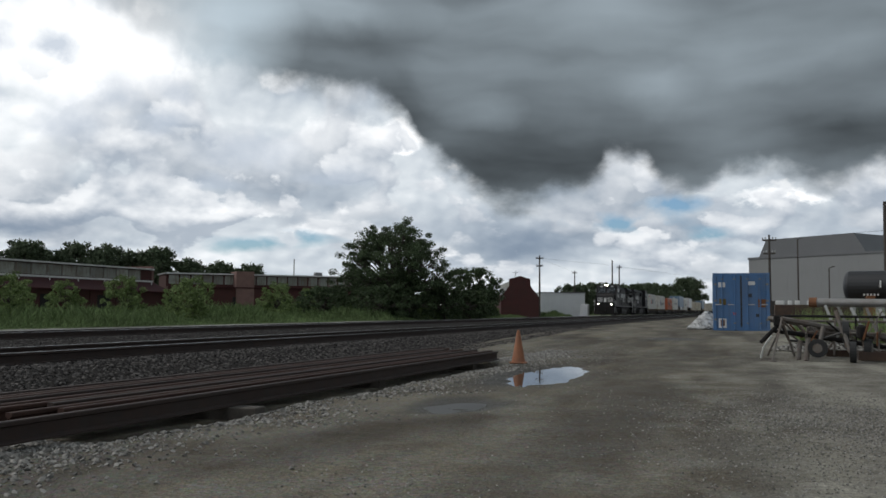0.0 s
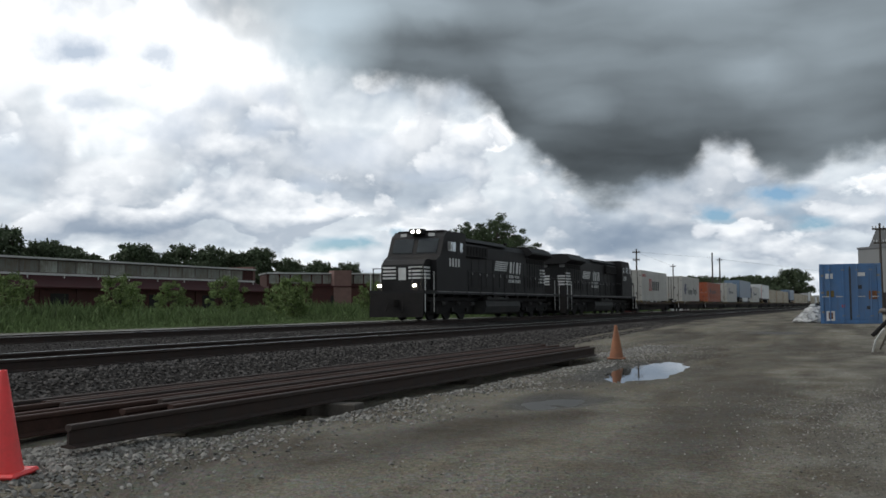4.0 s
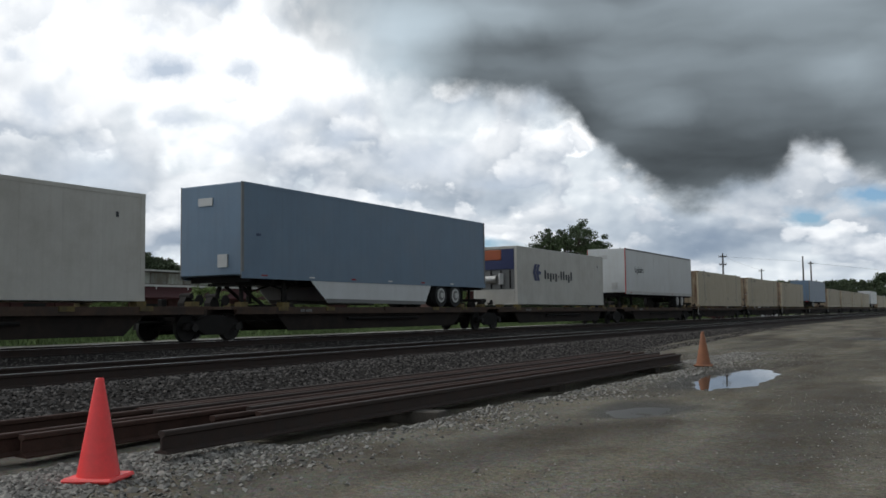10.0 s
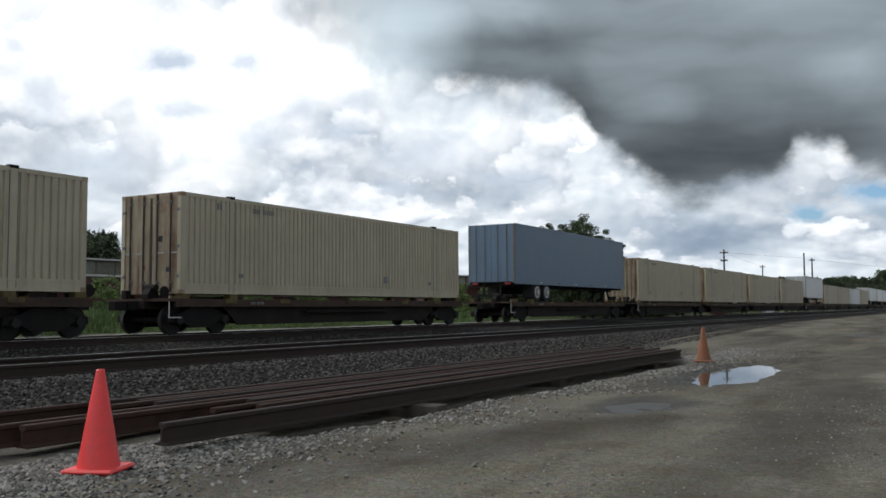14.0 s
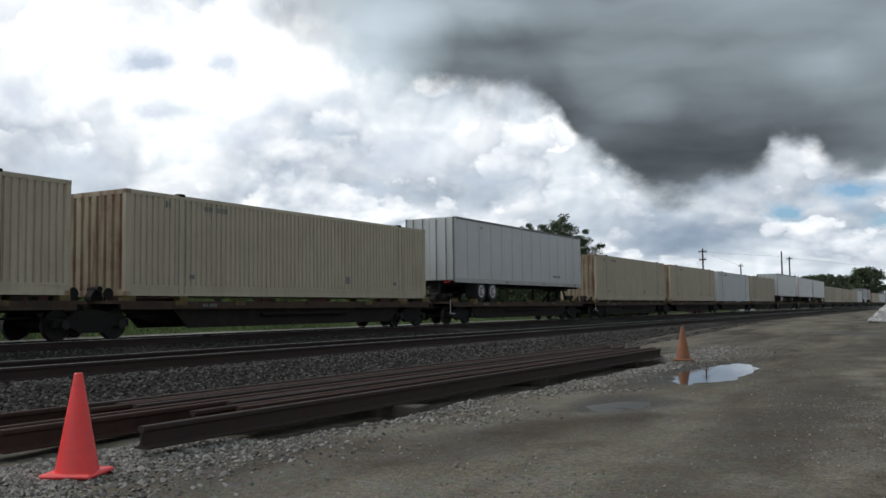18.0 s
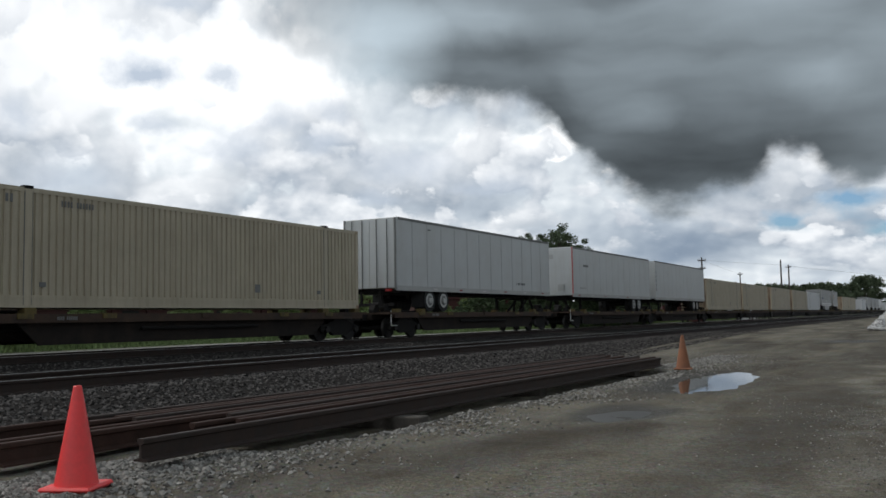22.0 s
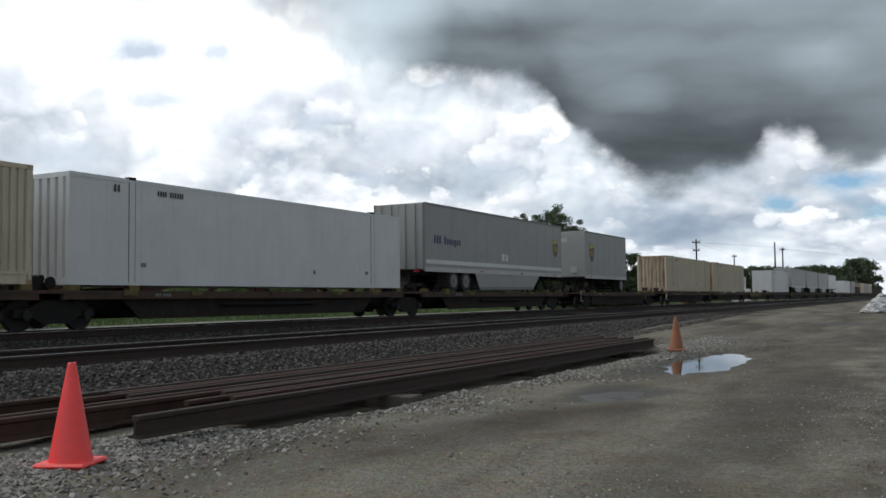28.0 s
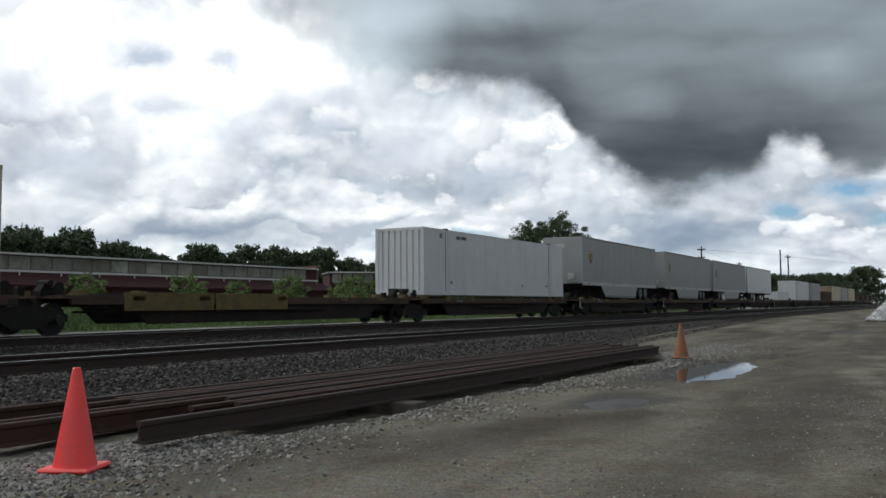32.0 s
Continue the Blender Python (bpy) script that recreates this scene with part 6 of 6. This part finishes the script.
_hop = part("hopper", prisms(([(6.0, 0.3), (7.4, 0.3), (7.2, 2.9), (6.6, 3.2), (6.1, 1.6)], 1, 39.2, 40.4)), M["rust"])
tagged(_hop, "rust-brown steel hopper standing before the tank", "hopper")


def pole(x, y, top, ground, label, arms=1, lamp=False, r=0.14, steel=False):
    p = empty("street_lamp" if lamp else "utility_pole", label, "street lamp" if lamp else "utility pole", "" if lamp else "poles beside the line")
    m = M["galv"] if steel else M["pole"]
    bm = bmesh.new()
    rod(bm, (0, 0, ground - 0.3), (0, 0, top), r, 10, r * 0.62)
    part("shaft", bm, m, p)
    for k in range(arms):
        z = top - 0.45 - k * 1.1
        w = 0.55 - 0.08 * k
        arm = part("cross_arm", boxes((-w, w, -0.06, 0.06, z - 0.07, z + 0.07)), m, p)
        for q in (-0.92, -0.5, 0.5, 0.92):
            part("insulator", rods(((q * w, 0, z + 0.07), (q * w, 0, z + 0.24), 0.045)), M["trim"], arm)
    if lamp:
        part("lamp_arm", rods(((0, 0, top), (0.3, -0.1, top + 0.15), 0.04)), m, p)
        part("lamp_head", boxes((0.25, 0.55, -0.2, -0.02, top + 0.12, top + 0.22), bevel=0.03), m, p)
    p.location = (x, y, 0)
    return p


pole(-28.9, 127.3, 9.05, 0.2, "tall dark wooden utility pole with short arms beside the line", 2, r=0.16)
pole(-37.2, 198.5, 9.9, 0.2, "distant wooden utility pole beside the line", 1, r=0.18)
pole(-26.4, 180.9, 11.2, 0.2, "tall bare wooden pole beside the line", 0, r=0.2)
pole(-26.5, 191.5, 10.7, 0.2, "distant wooden pole with one wide cross arm", 1, r=0.2)
pole(1.29, 79.4, 7.5, 0.2, "dark wooden utility pole with two cross arms behind the container", 2, r=0.13)
pole(4.2, 96.2, 8.3, 0.2, "slim dark yard lamp before the grey warehouse", 0, True, 0.1, False)
pole(7.3, 100.0, 5.6, 0.2, "short slim dark yard lamp before the grey warehouse", 0, True, 0.09, False)
pole(8.0, 63.5, 8.2, 0.2, "thick dark wooden pole at the edge of the yard", 0, r=0.18)
_wire = empty("overhead_line", "thin black overhead wires strung between the poles", "wire")
for _p, _q, _r in (((-26.5, 191.5, 10.4), (-8.0, 330.0, 11.5), 0.02), ((-28.9, 127.3, 8.6), (-37.2, 198.5, 9.5), 0.012), ((-26.4, 180.9, 10.2), (-28.9, 127.3, 8.6), 0.012), ((1.29, 79.4, 7.05), (30.0, 70.0, 8.4), 0.012)):
    part("wire", rods((_p, _q, _r), seg=5), M["tar"], _wire)


def build_shed():
    c = empty("warehouse", "large plain grey sheet-metal warehouse with a darker raised roof", "warehouse")
    ang = math.degrees(math.atan2(-14.8, 18.7))
    part("wall", boxes((0, 62, 0, 34, 0.0, 10.0)), M["shed"], c)
    part("raised_roof", prisms(([(1.2, 10.0), (2.7, 12.9), (18.2, 13.0), (20.2, 10.0)], 1, 1.0, 30.0)), M["shed_dark"], c, "darker grey raised roof monitor")
    part("eave_trim", boxes((-0.1, 62, -0.12, 0.0, 9.75, 10.05)), M["shed_dark"], c)
    part("plinth", boxes((-0.02, 62, -0.05, 0.0, 0.0, 1.2)), M["conc"], c)
    for k in range(10):
        part("sheet_joint", boxes((1.2 + 6.1 * k, 1.26 + 6.1 * k, -0.012, 0.0, 1.2, 9.75)), M["shed"], c)
    for k in range(3):
        part("door", boxes((3.0 + 8 * k, 5.2 + 8 * k, -0.1, 0.0, 0.3, 2.9)), M["dark_open"], c)
    part("roof_vent", boxes((-0.6, 0.6, 1.0, 2.2, 7.6, 8.4)), M["shed_dark"], c)
    c.matrix_basis = pose(-0.65, 158.0, 0.0, 0, 0, ang)


build_shed()
tagged(part("storage_bin", boxes((1.8, 8.2, 88.0, 90.0, 0.15, 1.8), bevel=0.05), M["car_rust"]), "long rust-brown steel bin behind the weeds", "bin")
for _x, _w in ((1.9, 0.75), (2.95, 0.35), (3.55, 0.4), (4.6, 0.9)):
    tagged(part("storage_crate", boxes((_x, _x + _w, 88.3, 89.0, 1.8, 2.18), bevel=0.04), M["white"]), "pale storage crate standing on the rusty bin", "crate", "crates on the bin")

# ---- behind the tracks: workshops, house, low building ----


def build_workshop():
    c = empty("workshop", "long maroon brick railway workshop with a stained clerestory", "workshop building")
    y0, y1 = 30.0, 118.3
    part("brick_wall", boxes((-92, -85, y0, y1, 0.0, 3.55)), M["brick"], c)
    part("lean_to_roof", prisms(([(-84.3, 3.45), (-84.3, 3.65), (-88.0, 5.2), (-88.0, 5.0)], 1, y0, y1)), M["maroon"], c, "maroon sheet lean-to roof")
    part("gutter", boxes((-88.0, -87.7, y0, y1, 5.1, 5.36)), M["white_gutter"], c, "chalky white flashing line")
    part("clerestory_wall", boxes((-98, -88.05, y0, y1, 3.5, 6.95)), M["brick"], c)
    part("roof", boxes((-98.5, -87.6, y0 - 0.2, y1 + 0.2, 6.95, 7.2)), M["roofgrey"], c)
    part("roof_edge", boxes((-87.6, -87.5, y0, y1, 7.0, 7.2)), M["white_gutter"], c)
    pane = None
    y = y0 + 0.3
    while y < y1 - 3:
        pane = part("clerestory_panel", boxes((-88.05, -87.98, y, y + 2.55, 5.45, 6.85)), M["clerestory"], c)
        part("mullion", boxes((-88.0, -87.93, y + 2.57, y + 2.74, 5.4, 6.9)), M["rustframe"], c)
        y += 2.75
    y = y0 + 2
    while y < y1:
        part("drain_pipe", rods(((-86.9, y, 4.68), (-86.9, y, 5.24), 0.07)), M["white_gutter"], c)
        part("pier", boxes((-85.0, -84.8, y, y + 0.7, 0.0, 3.4)), M["brick"], c)
        if int(y) % 2 == 0:
            part("doorway", boxes((-85.0, -84.95, y + 1.6, y + 4.2, 0.2, 2.9)), M["dark_open"], c)
        y += 5.3
    part("end_gable", boxes((-97, -88.0, y1, y1 + 0.5, 3.5, 7.6)), M["brick_pink"], c)


build_workshop()


def build_annex():
    """The further wing, set at an angle."""
    c = empty("workshop_annex", "further brick workshop wing with a row of pale clerestory panels", "workshop building")
    L = 36.0
    part("brick_wall", boxes((0, L, 0, 8, 0.0, 4.4)), M["brick"], c)
    part("lean_to_roof", prisms(([(0, -0.3), (L, -0.3), (L, 2.0), (0, 2.0)], 2, 4.4, 4.55)), M["maroon"], c)
    part("clerestory_wall", boxes((0, L, 2.0, 9, 4.4, 6.5)), M["brick"], c)
    part("roof", boxes((-0.2, L + 0.2, 1.6, 9.4, 6.5, 6.75)), M["roofgrey"], c)
    part("roof_edge", boxes((0, L, 1.5, 1.6, 6.55, 6.75)), M["white_gutter"], c)
    x = 0.4
    while x < L - 1.6:
        part("clerestory_panel", boxes((x, x + 1.5, 1.94, 2.0, 5.0, 6.4)), M["clerestory"], c)
        x += 1.75
    part("stair_tower", boxes((10.5, 13.4, -0.2, 3.5, 0.0, 7.1)), M["brick_pink"], c, "faded brick stair tower")
    part("roof_vent", boxes((25, 26.2, 4, 5, 6.7, 7.4)), M["roofgrey"], c)
    part("chimney_mast", rods(((21.5, 5, 6.7), (21.5, 5, 9.6), 0.09)), M["galv"], c)
    for k in range(5):
        part("doorway", boxes((3.0 + 7 * k, 5.4 + 7 * k, -0.05, 0.0, 0.2, 3.0)), M["dark_open"], c)
    c.matrix_basis = pose(-85.5, 119.0, 0.0, 0, 0, 45)


build_annex()


def build_red_house():
    c = empty("brick_shed", "red brick gabled shed end beyond the trees", "brick building")
    part("gable_wall", prisms(([(0, 0), (5.0, 0), (5.0, 2.9), (3.9, 4.4), (3.9, 5.3), (2.6, 5.7), (1.1, 5.3), (1.1, 4.4), (0, 2.9)], 1, 0, 0.4)), M["brick"], c)
    part("side_wall", boxes((0.05, 4.95, 0.4, 22, 0, 3.2)), M["brick"], c)
    part("roof", prisms(([(0, 3.2), (1.2, 4.3), (1.2, 5.0), (3.8, 5.0), (3.8, 4.3), (5, 3.2)], 1, 0.4, 22)), M["roofgrey"], c, "grey raised roof")
    part("clerestory_panel", boxes((1.14, 1.2, 1.0, 21, 4.35, 4.9)), M["clerestory"], c)
    part("aerial", rods(((2.0, 1, 5.5), (2.0, 1, 6.4), 0.03), ((1.6, 1, 6.2), (2.4, 1, 6.2), 0.02)), M["tar"], c)
    c.matrix_basis = pose(-31.6, 116.2, 0.0, 0, 0, 19)


build_red_house()
_low = empty("low_building", "low pale grey metal building beyond the brick shed", "metal building")
part("wall", boxes((0, 7.2, 0, 10, 0, 4.05)), M["cwhite"], _low)
part("roof", boxes((-0.15, 7.35, -0.15, 10.1, 4.05, 4.2)), M["shed_dark"], _low)
for _k in range(5):
    part("sheet_rib", boxes((0.5 + 1.45 * _k, 0.58 + 1.45 * _k, -0.05, 0, 0.2, 4.0)), M["cwhite"], _low)
_low.matrix_basis = pose(-33.2, 147.3, 0, 0, 0, 17)
_cab = tagged(part("signal_cabinet", boxes((-0.55, 0.55, -0.5, 0.5, 0, 1.9), bevel=0.05), M["cwhite"]), "small white signal cabinet beside the line", "cabinet")
_cab.location = (-23.6, 134.0, 0.2)

# ---- trees, bushes, grass ----


def leaves(centres, radii, per, size, seed, squash=0.8):
    """Small leaf quads scattered in clumps; returns vertices and faces."""
    rng = np.random.default_rng(seed)
    C = np.repeat(np.asarray(centres, float), per, 0)
    R = np.repeat(np.asarray(radii, float), per)
    d = rng.normal(size=(len(C), 3))
    d /= np.linalg.norm(d, axis=1, keepdims=True)
    p = C + d * (R * rng.random(len(C)) ** 0.45)[:, None] * np.array([1, 1, squash])
    u = rng.normal(size=p.shape)
    u /= np.linalg.norm(u, axis=1, keepdims=True)
    w = np.cross(u, rng.normal(size=p.shape))
    w /= np.linalg.norm(w, axis=1, keepdims=True)
    s = size * rng.uniform(0.6, 1.3, (len(p), 1))
    V = np.stack([p - u * s, p + w * s * 0.45, p + u * s, p - w * s * 0.45], 1).reshape(-1, 3)
    F = np.arange(len(V)).reshape(-1, 4)
    return V, F


def tree(name, label, height, spread, clumps, per, size, seed, leaf, low=0.25, gaps=0.0, group=""):
    """A tapered trunk with limbs, and a crown of leaf clumps at the limbs' ends."""
    rng = random.Random(seed)
    t = empty(name, label, "tree" if name == "tree" else "bush", group)
    bm = bmesh.new()
    trunk_top = height * 0.45
    rod(bm, (0, 0, -0.2), (0, 0, trunk_top), 0.035 * height, 9, 0.018 * height)
    cs, rs = [], []
    for i in range(clumps):
        a = rng.uniform(0, 6.2832)
        f = rng.random() ** 0.6
        zz = low + (1 - low) * rng.random() ** 0.8
        w = math.sqrt(max(0.0, 1 - ((zz - 0.5) / 0.56) ** 2)) if zz > 0.5 else 0.55 + 0.9 * min(0.5, zz)
        r = spread * w * f
        p = (r * math.cos(a) * rng.uniform(0.9, 1.1), r * math.sin(a), height * zz - 0.06 * height)
        cs.append(p)
        rs.append(height * rng.uniform(0.05, 0.11) * (1 - 0.3 * gaps))
        if i % 4 == 0:
            rod(bm, (0, 0, trunk_top * rng.uniform(0.5, 1.0)), p, 0.012 * height, 6, 0.003 * height)
    part("trunk", bm, BARK, t)
    V, F = leaves(cs, rs, per, size, seed)
    mesh_of("crown", V.tolist(), F.tolist(), leaf, t)
    return t


def spreading_tree(label, height, spread, limbs, seed, leaf):
    """A domed crown carried on forking limbs, leafy at the shell and open beneath it."""
    rng = random.Random(seed)
    t = empty("tree", label, "tree")
    bm = bmesh.new()
    fork = height * 0.2
    rod(bm, (0, 0, -0.2), (0.1, 0, fork), 0.05 * height, 10, 0.035 * height)
    cs, rs = [], []
    z0, rise = height * 0.33, height * 0.62
    for i in range(limbs):
        a = 2.39996 * i + rng.uniform(-0.2, 0.2)
        up = math.asin(min(1.0, (i + 0.5) / limbs)) + rng.uniform(-0.08, 0.08)
        tip = Vector((spread * math.cos(up) * math.cos(a), spread * math.cos(up) * math.sin(a), z0 + rise * math.sin(up))) * rng.uniform(0.86, 1.03)
        knee = Vector((tip.x * 0.4, tip.y * 0.4, fork + (tip.z - fork) * 0.55))
        rod(bm, (0, 0, fork * rng.uniform(0.75, 1.0)), knee, 0.013 * height, 6, 0.008 * height)
        rod(bm, knee, tip, 0.008 * height, 5, 0.002 * height)
        for k in range(5):
            p = knee.lerp(tip, rng.uniform(0.62, 1.0)) + Vector((rng.gauss(0, 1), rng.gauss(0, 1), rng.gauss(0, 0.7))) * 0.075 * height
            p.z = max(p.z, 0.3 * height)
            rod(bm, knee.lerp(tip, 0.6), p, 0.004 * height, 4, 0.001 * height)
            cs.append(p[:])
            rs.append(height * rng.uniform(0.035, 0.075))
    part("trunk", bm, BARK, t)
    V, F = leaves(cs, rs, 120, 0.1, seed, 0.65)
    mesh_of("crown", V.tolist(), F.tolist(), leaf, t)
    return t


spreading_tree("large spreading dark green tree beyond the main track", 9.9, 5.5, 74, 3, LEAF).matrix_basis = pose(-31.9, 79.2, 0.15)
tree("tree", "dense dark green tree growing under the large one", 4.4, 3.0, 170, 90, 0.11, 6, LEAF, 0.0, 0.2).matrix_basis = pose(-31.0, 77.8, 0.1)
tree("tree", "smaller dark green tree beside the large one", 5.6, 3.6, 200, 90, 0.115, 8, LEAF, 0.05, 0.3).matrix_basis = pose(-28.3, 91.5, 0.1)
tree("tree", "low leafy tree growing by the brick shed", 4.3, 2.4, 130, 80, 0.11, 9, LEAF, 0.03, 0.3).matrix_basis = pose(-30.6, 104.0, 0.1)
tree("tree", "dark round tree far down the line", 19.0, 9.5, 220, 60, 0.5, 21, LEAF_FAR, 0.0).matrix_basis = pose(-29.5, 450.0, -1.3)
_b = tree("bush", "leafy green bush in the weeds behind the tracks", 3.2, 2.6, 110, 75, 0.1, 11, LEAF, 0.0, group="bushes behind the tracks")
_b.matrix_basis = pose(-36.5, 74.0, 0.1)
for _x, _y, _s in ((-34.5, 82.0, 0), (-30.5, 72.5, 60), (-28.0, 82.5, 120), (-27.5, 88.0, 200), (-39.0, 79.0, 250), (-33.5, 97.0, 30), (-32.0, 91.0, 90), (-33.0, 75.5, 15), (-29.5, 77.0, 75), (-35.5, 78.5, 140), (-30.0, 85.5, 190), (-29.0, 95.5, 220), (-30.2, 99.5, 280)):
    copy_thing(_b, pose(_x, _y, 0.1, 0, 0, _s))
_w = tree("bush", "bright green sapling weed behind the tracks", 3.3, 1.5, 90, 80, 0.08, 14, LEAF_WEED, 0.05, group="weeds behind the tracks")
_w.matrix_basis = pose(-36.0, 53.0, 0.1)
for _x, _y, _s in ((-44.0, 45.0, 40), (-52.0, 59.0, 100), (-40.0, 51.0, 160), (-50.0, 71.0, 200), (-37.0, 66.0, 250), (-60.0, 62.0, 300), (-47.0, 39.0, 10), (-43.0, 84.0, 80)):
    copy_thing(_w, pose(_x, _y, 0.1, 0, 0, _s))

_kinds = [tree("tree", "tall dark tree in the row behind the workshop", h, s, 130, 48, 0.42, sd, LEAF_FAR, 0.1, 0.2, "trees behind the workshop") for h, s, sd in ((15.5, 5.5, 31), (13.5, 6.5, 32), (17.5, 5.0, 33))]
for _i, _k in enumerate(_kinds):
    _k.matrix_basis = pose(-148 - 4 * _i, 100 + 40 * _i, 0)
_rng = random.Random(77)
for _i in range(44):
    _y = 74 + _i * 3.9 + _rng.uniform(-2, 2)
    _k = _kinds[_rng.randrange(3)]
    _t = copy_thing(_k, pose(-150 + _rng.uniform(-9, 7), _y, _rng.uniform(-2.5, 0.3), 0, 0, _rng.uniform(0, 360)))
_line = tree("tree", "dark leafy tree in the far row beside the line", 9.0, 4.6, 100, 45, 0.3, 41, LEAF_FAR, 0.05, 0.2, "trees beside the line")
_line.matrix_basis = pose(-44, 250, 0)
for _i in range(9):
    copy_thing(_line, pose(-46 + _i * 2.1 + _rng.uniform(-1, 1), 225 + 10 * _rng.random() + 4 * _i, _rng.uniform(-2.2, 0.4), 0, 0, _rng.uniform(0, 360)))
_tall = tree("tree", "tall dark leafy tree in the far row beside the line", 15.0, 7.0, 130, 45, 0.45, 43, LEAF_FAR, 0.03, 0.2, "trees beside the line")
_tall.matrix_basis = pose(-36, 330, -3.6)
for _x, _y, _z in ((-33, 300, -5.2), (-34, 355, -3.2), (-32, 385, -2.4), (-40, 340, -4.0), (-44, 310, -4.5), (-50, 330, -3.5), (-16, 560, -1.5)):
    copy_thing(_tall, pose(_x, _y, _z, 0, 0, _rng.uniform(0, 360)))


def build_grass():
    rng = np.random.default_rng(55)
    n = 130000
    x = -28.3 - 45 * rng.random(n) ** 1.5
    x[:45000] = rng.uniform(-34.0, -28.2, 45000)
    y = 14 + 150 * rng.random(n) ** 1.15
    patch = wave(x, y, 0.21, 1.0) + 0.6 * wave(x, y, 0.8, 4.0)
    h = rng.uniform(0.25, 0.8, n) * np.clip(0.75 + 0.62 * patch, 0.22, 2.1) + 0.35 * np.clip((-x - 30) / 12, 0, 1)
    h = np.clip(h, 0.06, 1.9) * np.interp(-x, [25.1, 28.2, 30, 34], [0.04, 0.1, 0.75, 1.0])
    h = h * (1 + 0.5 * ease(y, 70, 110))
    wd = rng.uniform(0.008, 0.022, n) * (1 + (y / 60))
    a = rng.uniform(0, 6.283, n)
    lean = rng.normal(0, 0.32, (n, 2)) * h[:, None]
    z = 0.05 + 0.2 * (x < -26)
    p = np.stack([x, y, z + 0 * x], -1)
    side = np.stack([np.cos(a), np.sin(a), 0 * a], -1) * wd[:, None]
    tip = p + np.stack([lean[:, 0], lean[:, 1], h], -1)
    mid = p + np.stack([lean[:, 0] * 0.35, lean[:, 1] * 0.35, h * 0.55], -1)
    V = np.stack([p - side, p + side, mid + side * 1.3, tip, mid - side * 1.3], 1).reshape(-1, 3)
    F = np.arange(len(V)).reshape(-1, 5)
    tagged(mesh_of("tall_grass", V.tolist(), F.tolist(), GRASS), "tall green and straw-coloured weeds and grass behind the tracks", "grass", kind="stuff")
    # weeds at the machine
    n = 5000
    x, y = rng.uniform(1.5, 7.0, n), rng.uniform(32.5, 38.0, n)
    h = rng.uniform(0.5, 1.6, n) * rng.uniform(0.6, 1.0, n)
    a = rng.uniform(0, 6.283, n)
    side = np.stack([np.cos(a), np.sin(a), 0 * a], -1) * 0.016
    p = np.stack([x, y, 0 * x + 0.02], -1)
    tip = p + np.stack([rng.normal(0, 0.15, n), rng.normal(0, 0.15, n), h], -1)
    V = np.stack([p - side, p + side, tip], 1).reshape(-1, 3)
    tagged(mesh_of("yard_weeds", V.tolist(), np.arange(len(V)).reshape(-1, 3).tolist(), LEAF_WEED), "green weeds grown up behind the parked machine", "weeds", kind="stuff")


build_grass()

# ---- the train's run ----
# seconds, metres run since 6 s
RUN = [(0, -139.8), (3, -69.9), (6, 0.0), (8, 46.6), (10, 93.9), (12, 141.7), (14, 189.8), (16, 237.9), (18, 286.0), (20, 334.0), (22, 381.9),
       (24, 429.9), (26, 477.6), (28, 524.9), (30, 572.1), (32, 619.1)]


def motions():
    for thing, s, z, turned in TRAIN:
        walk(thing, [(t, pose(TRACK, s - d, RAIL + z, 0, 0, 180 if turned else 0)) for t, d in RUN])


motions()
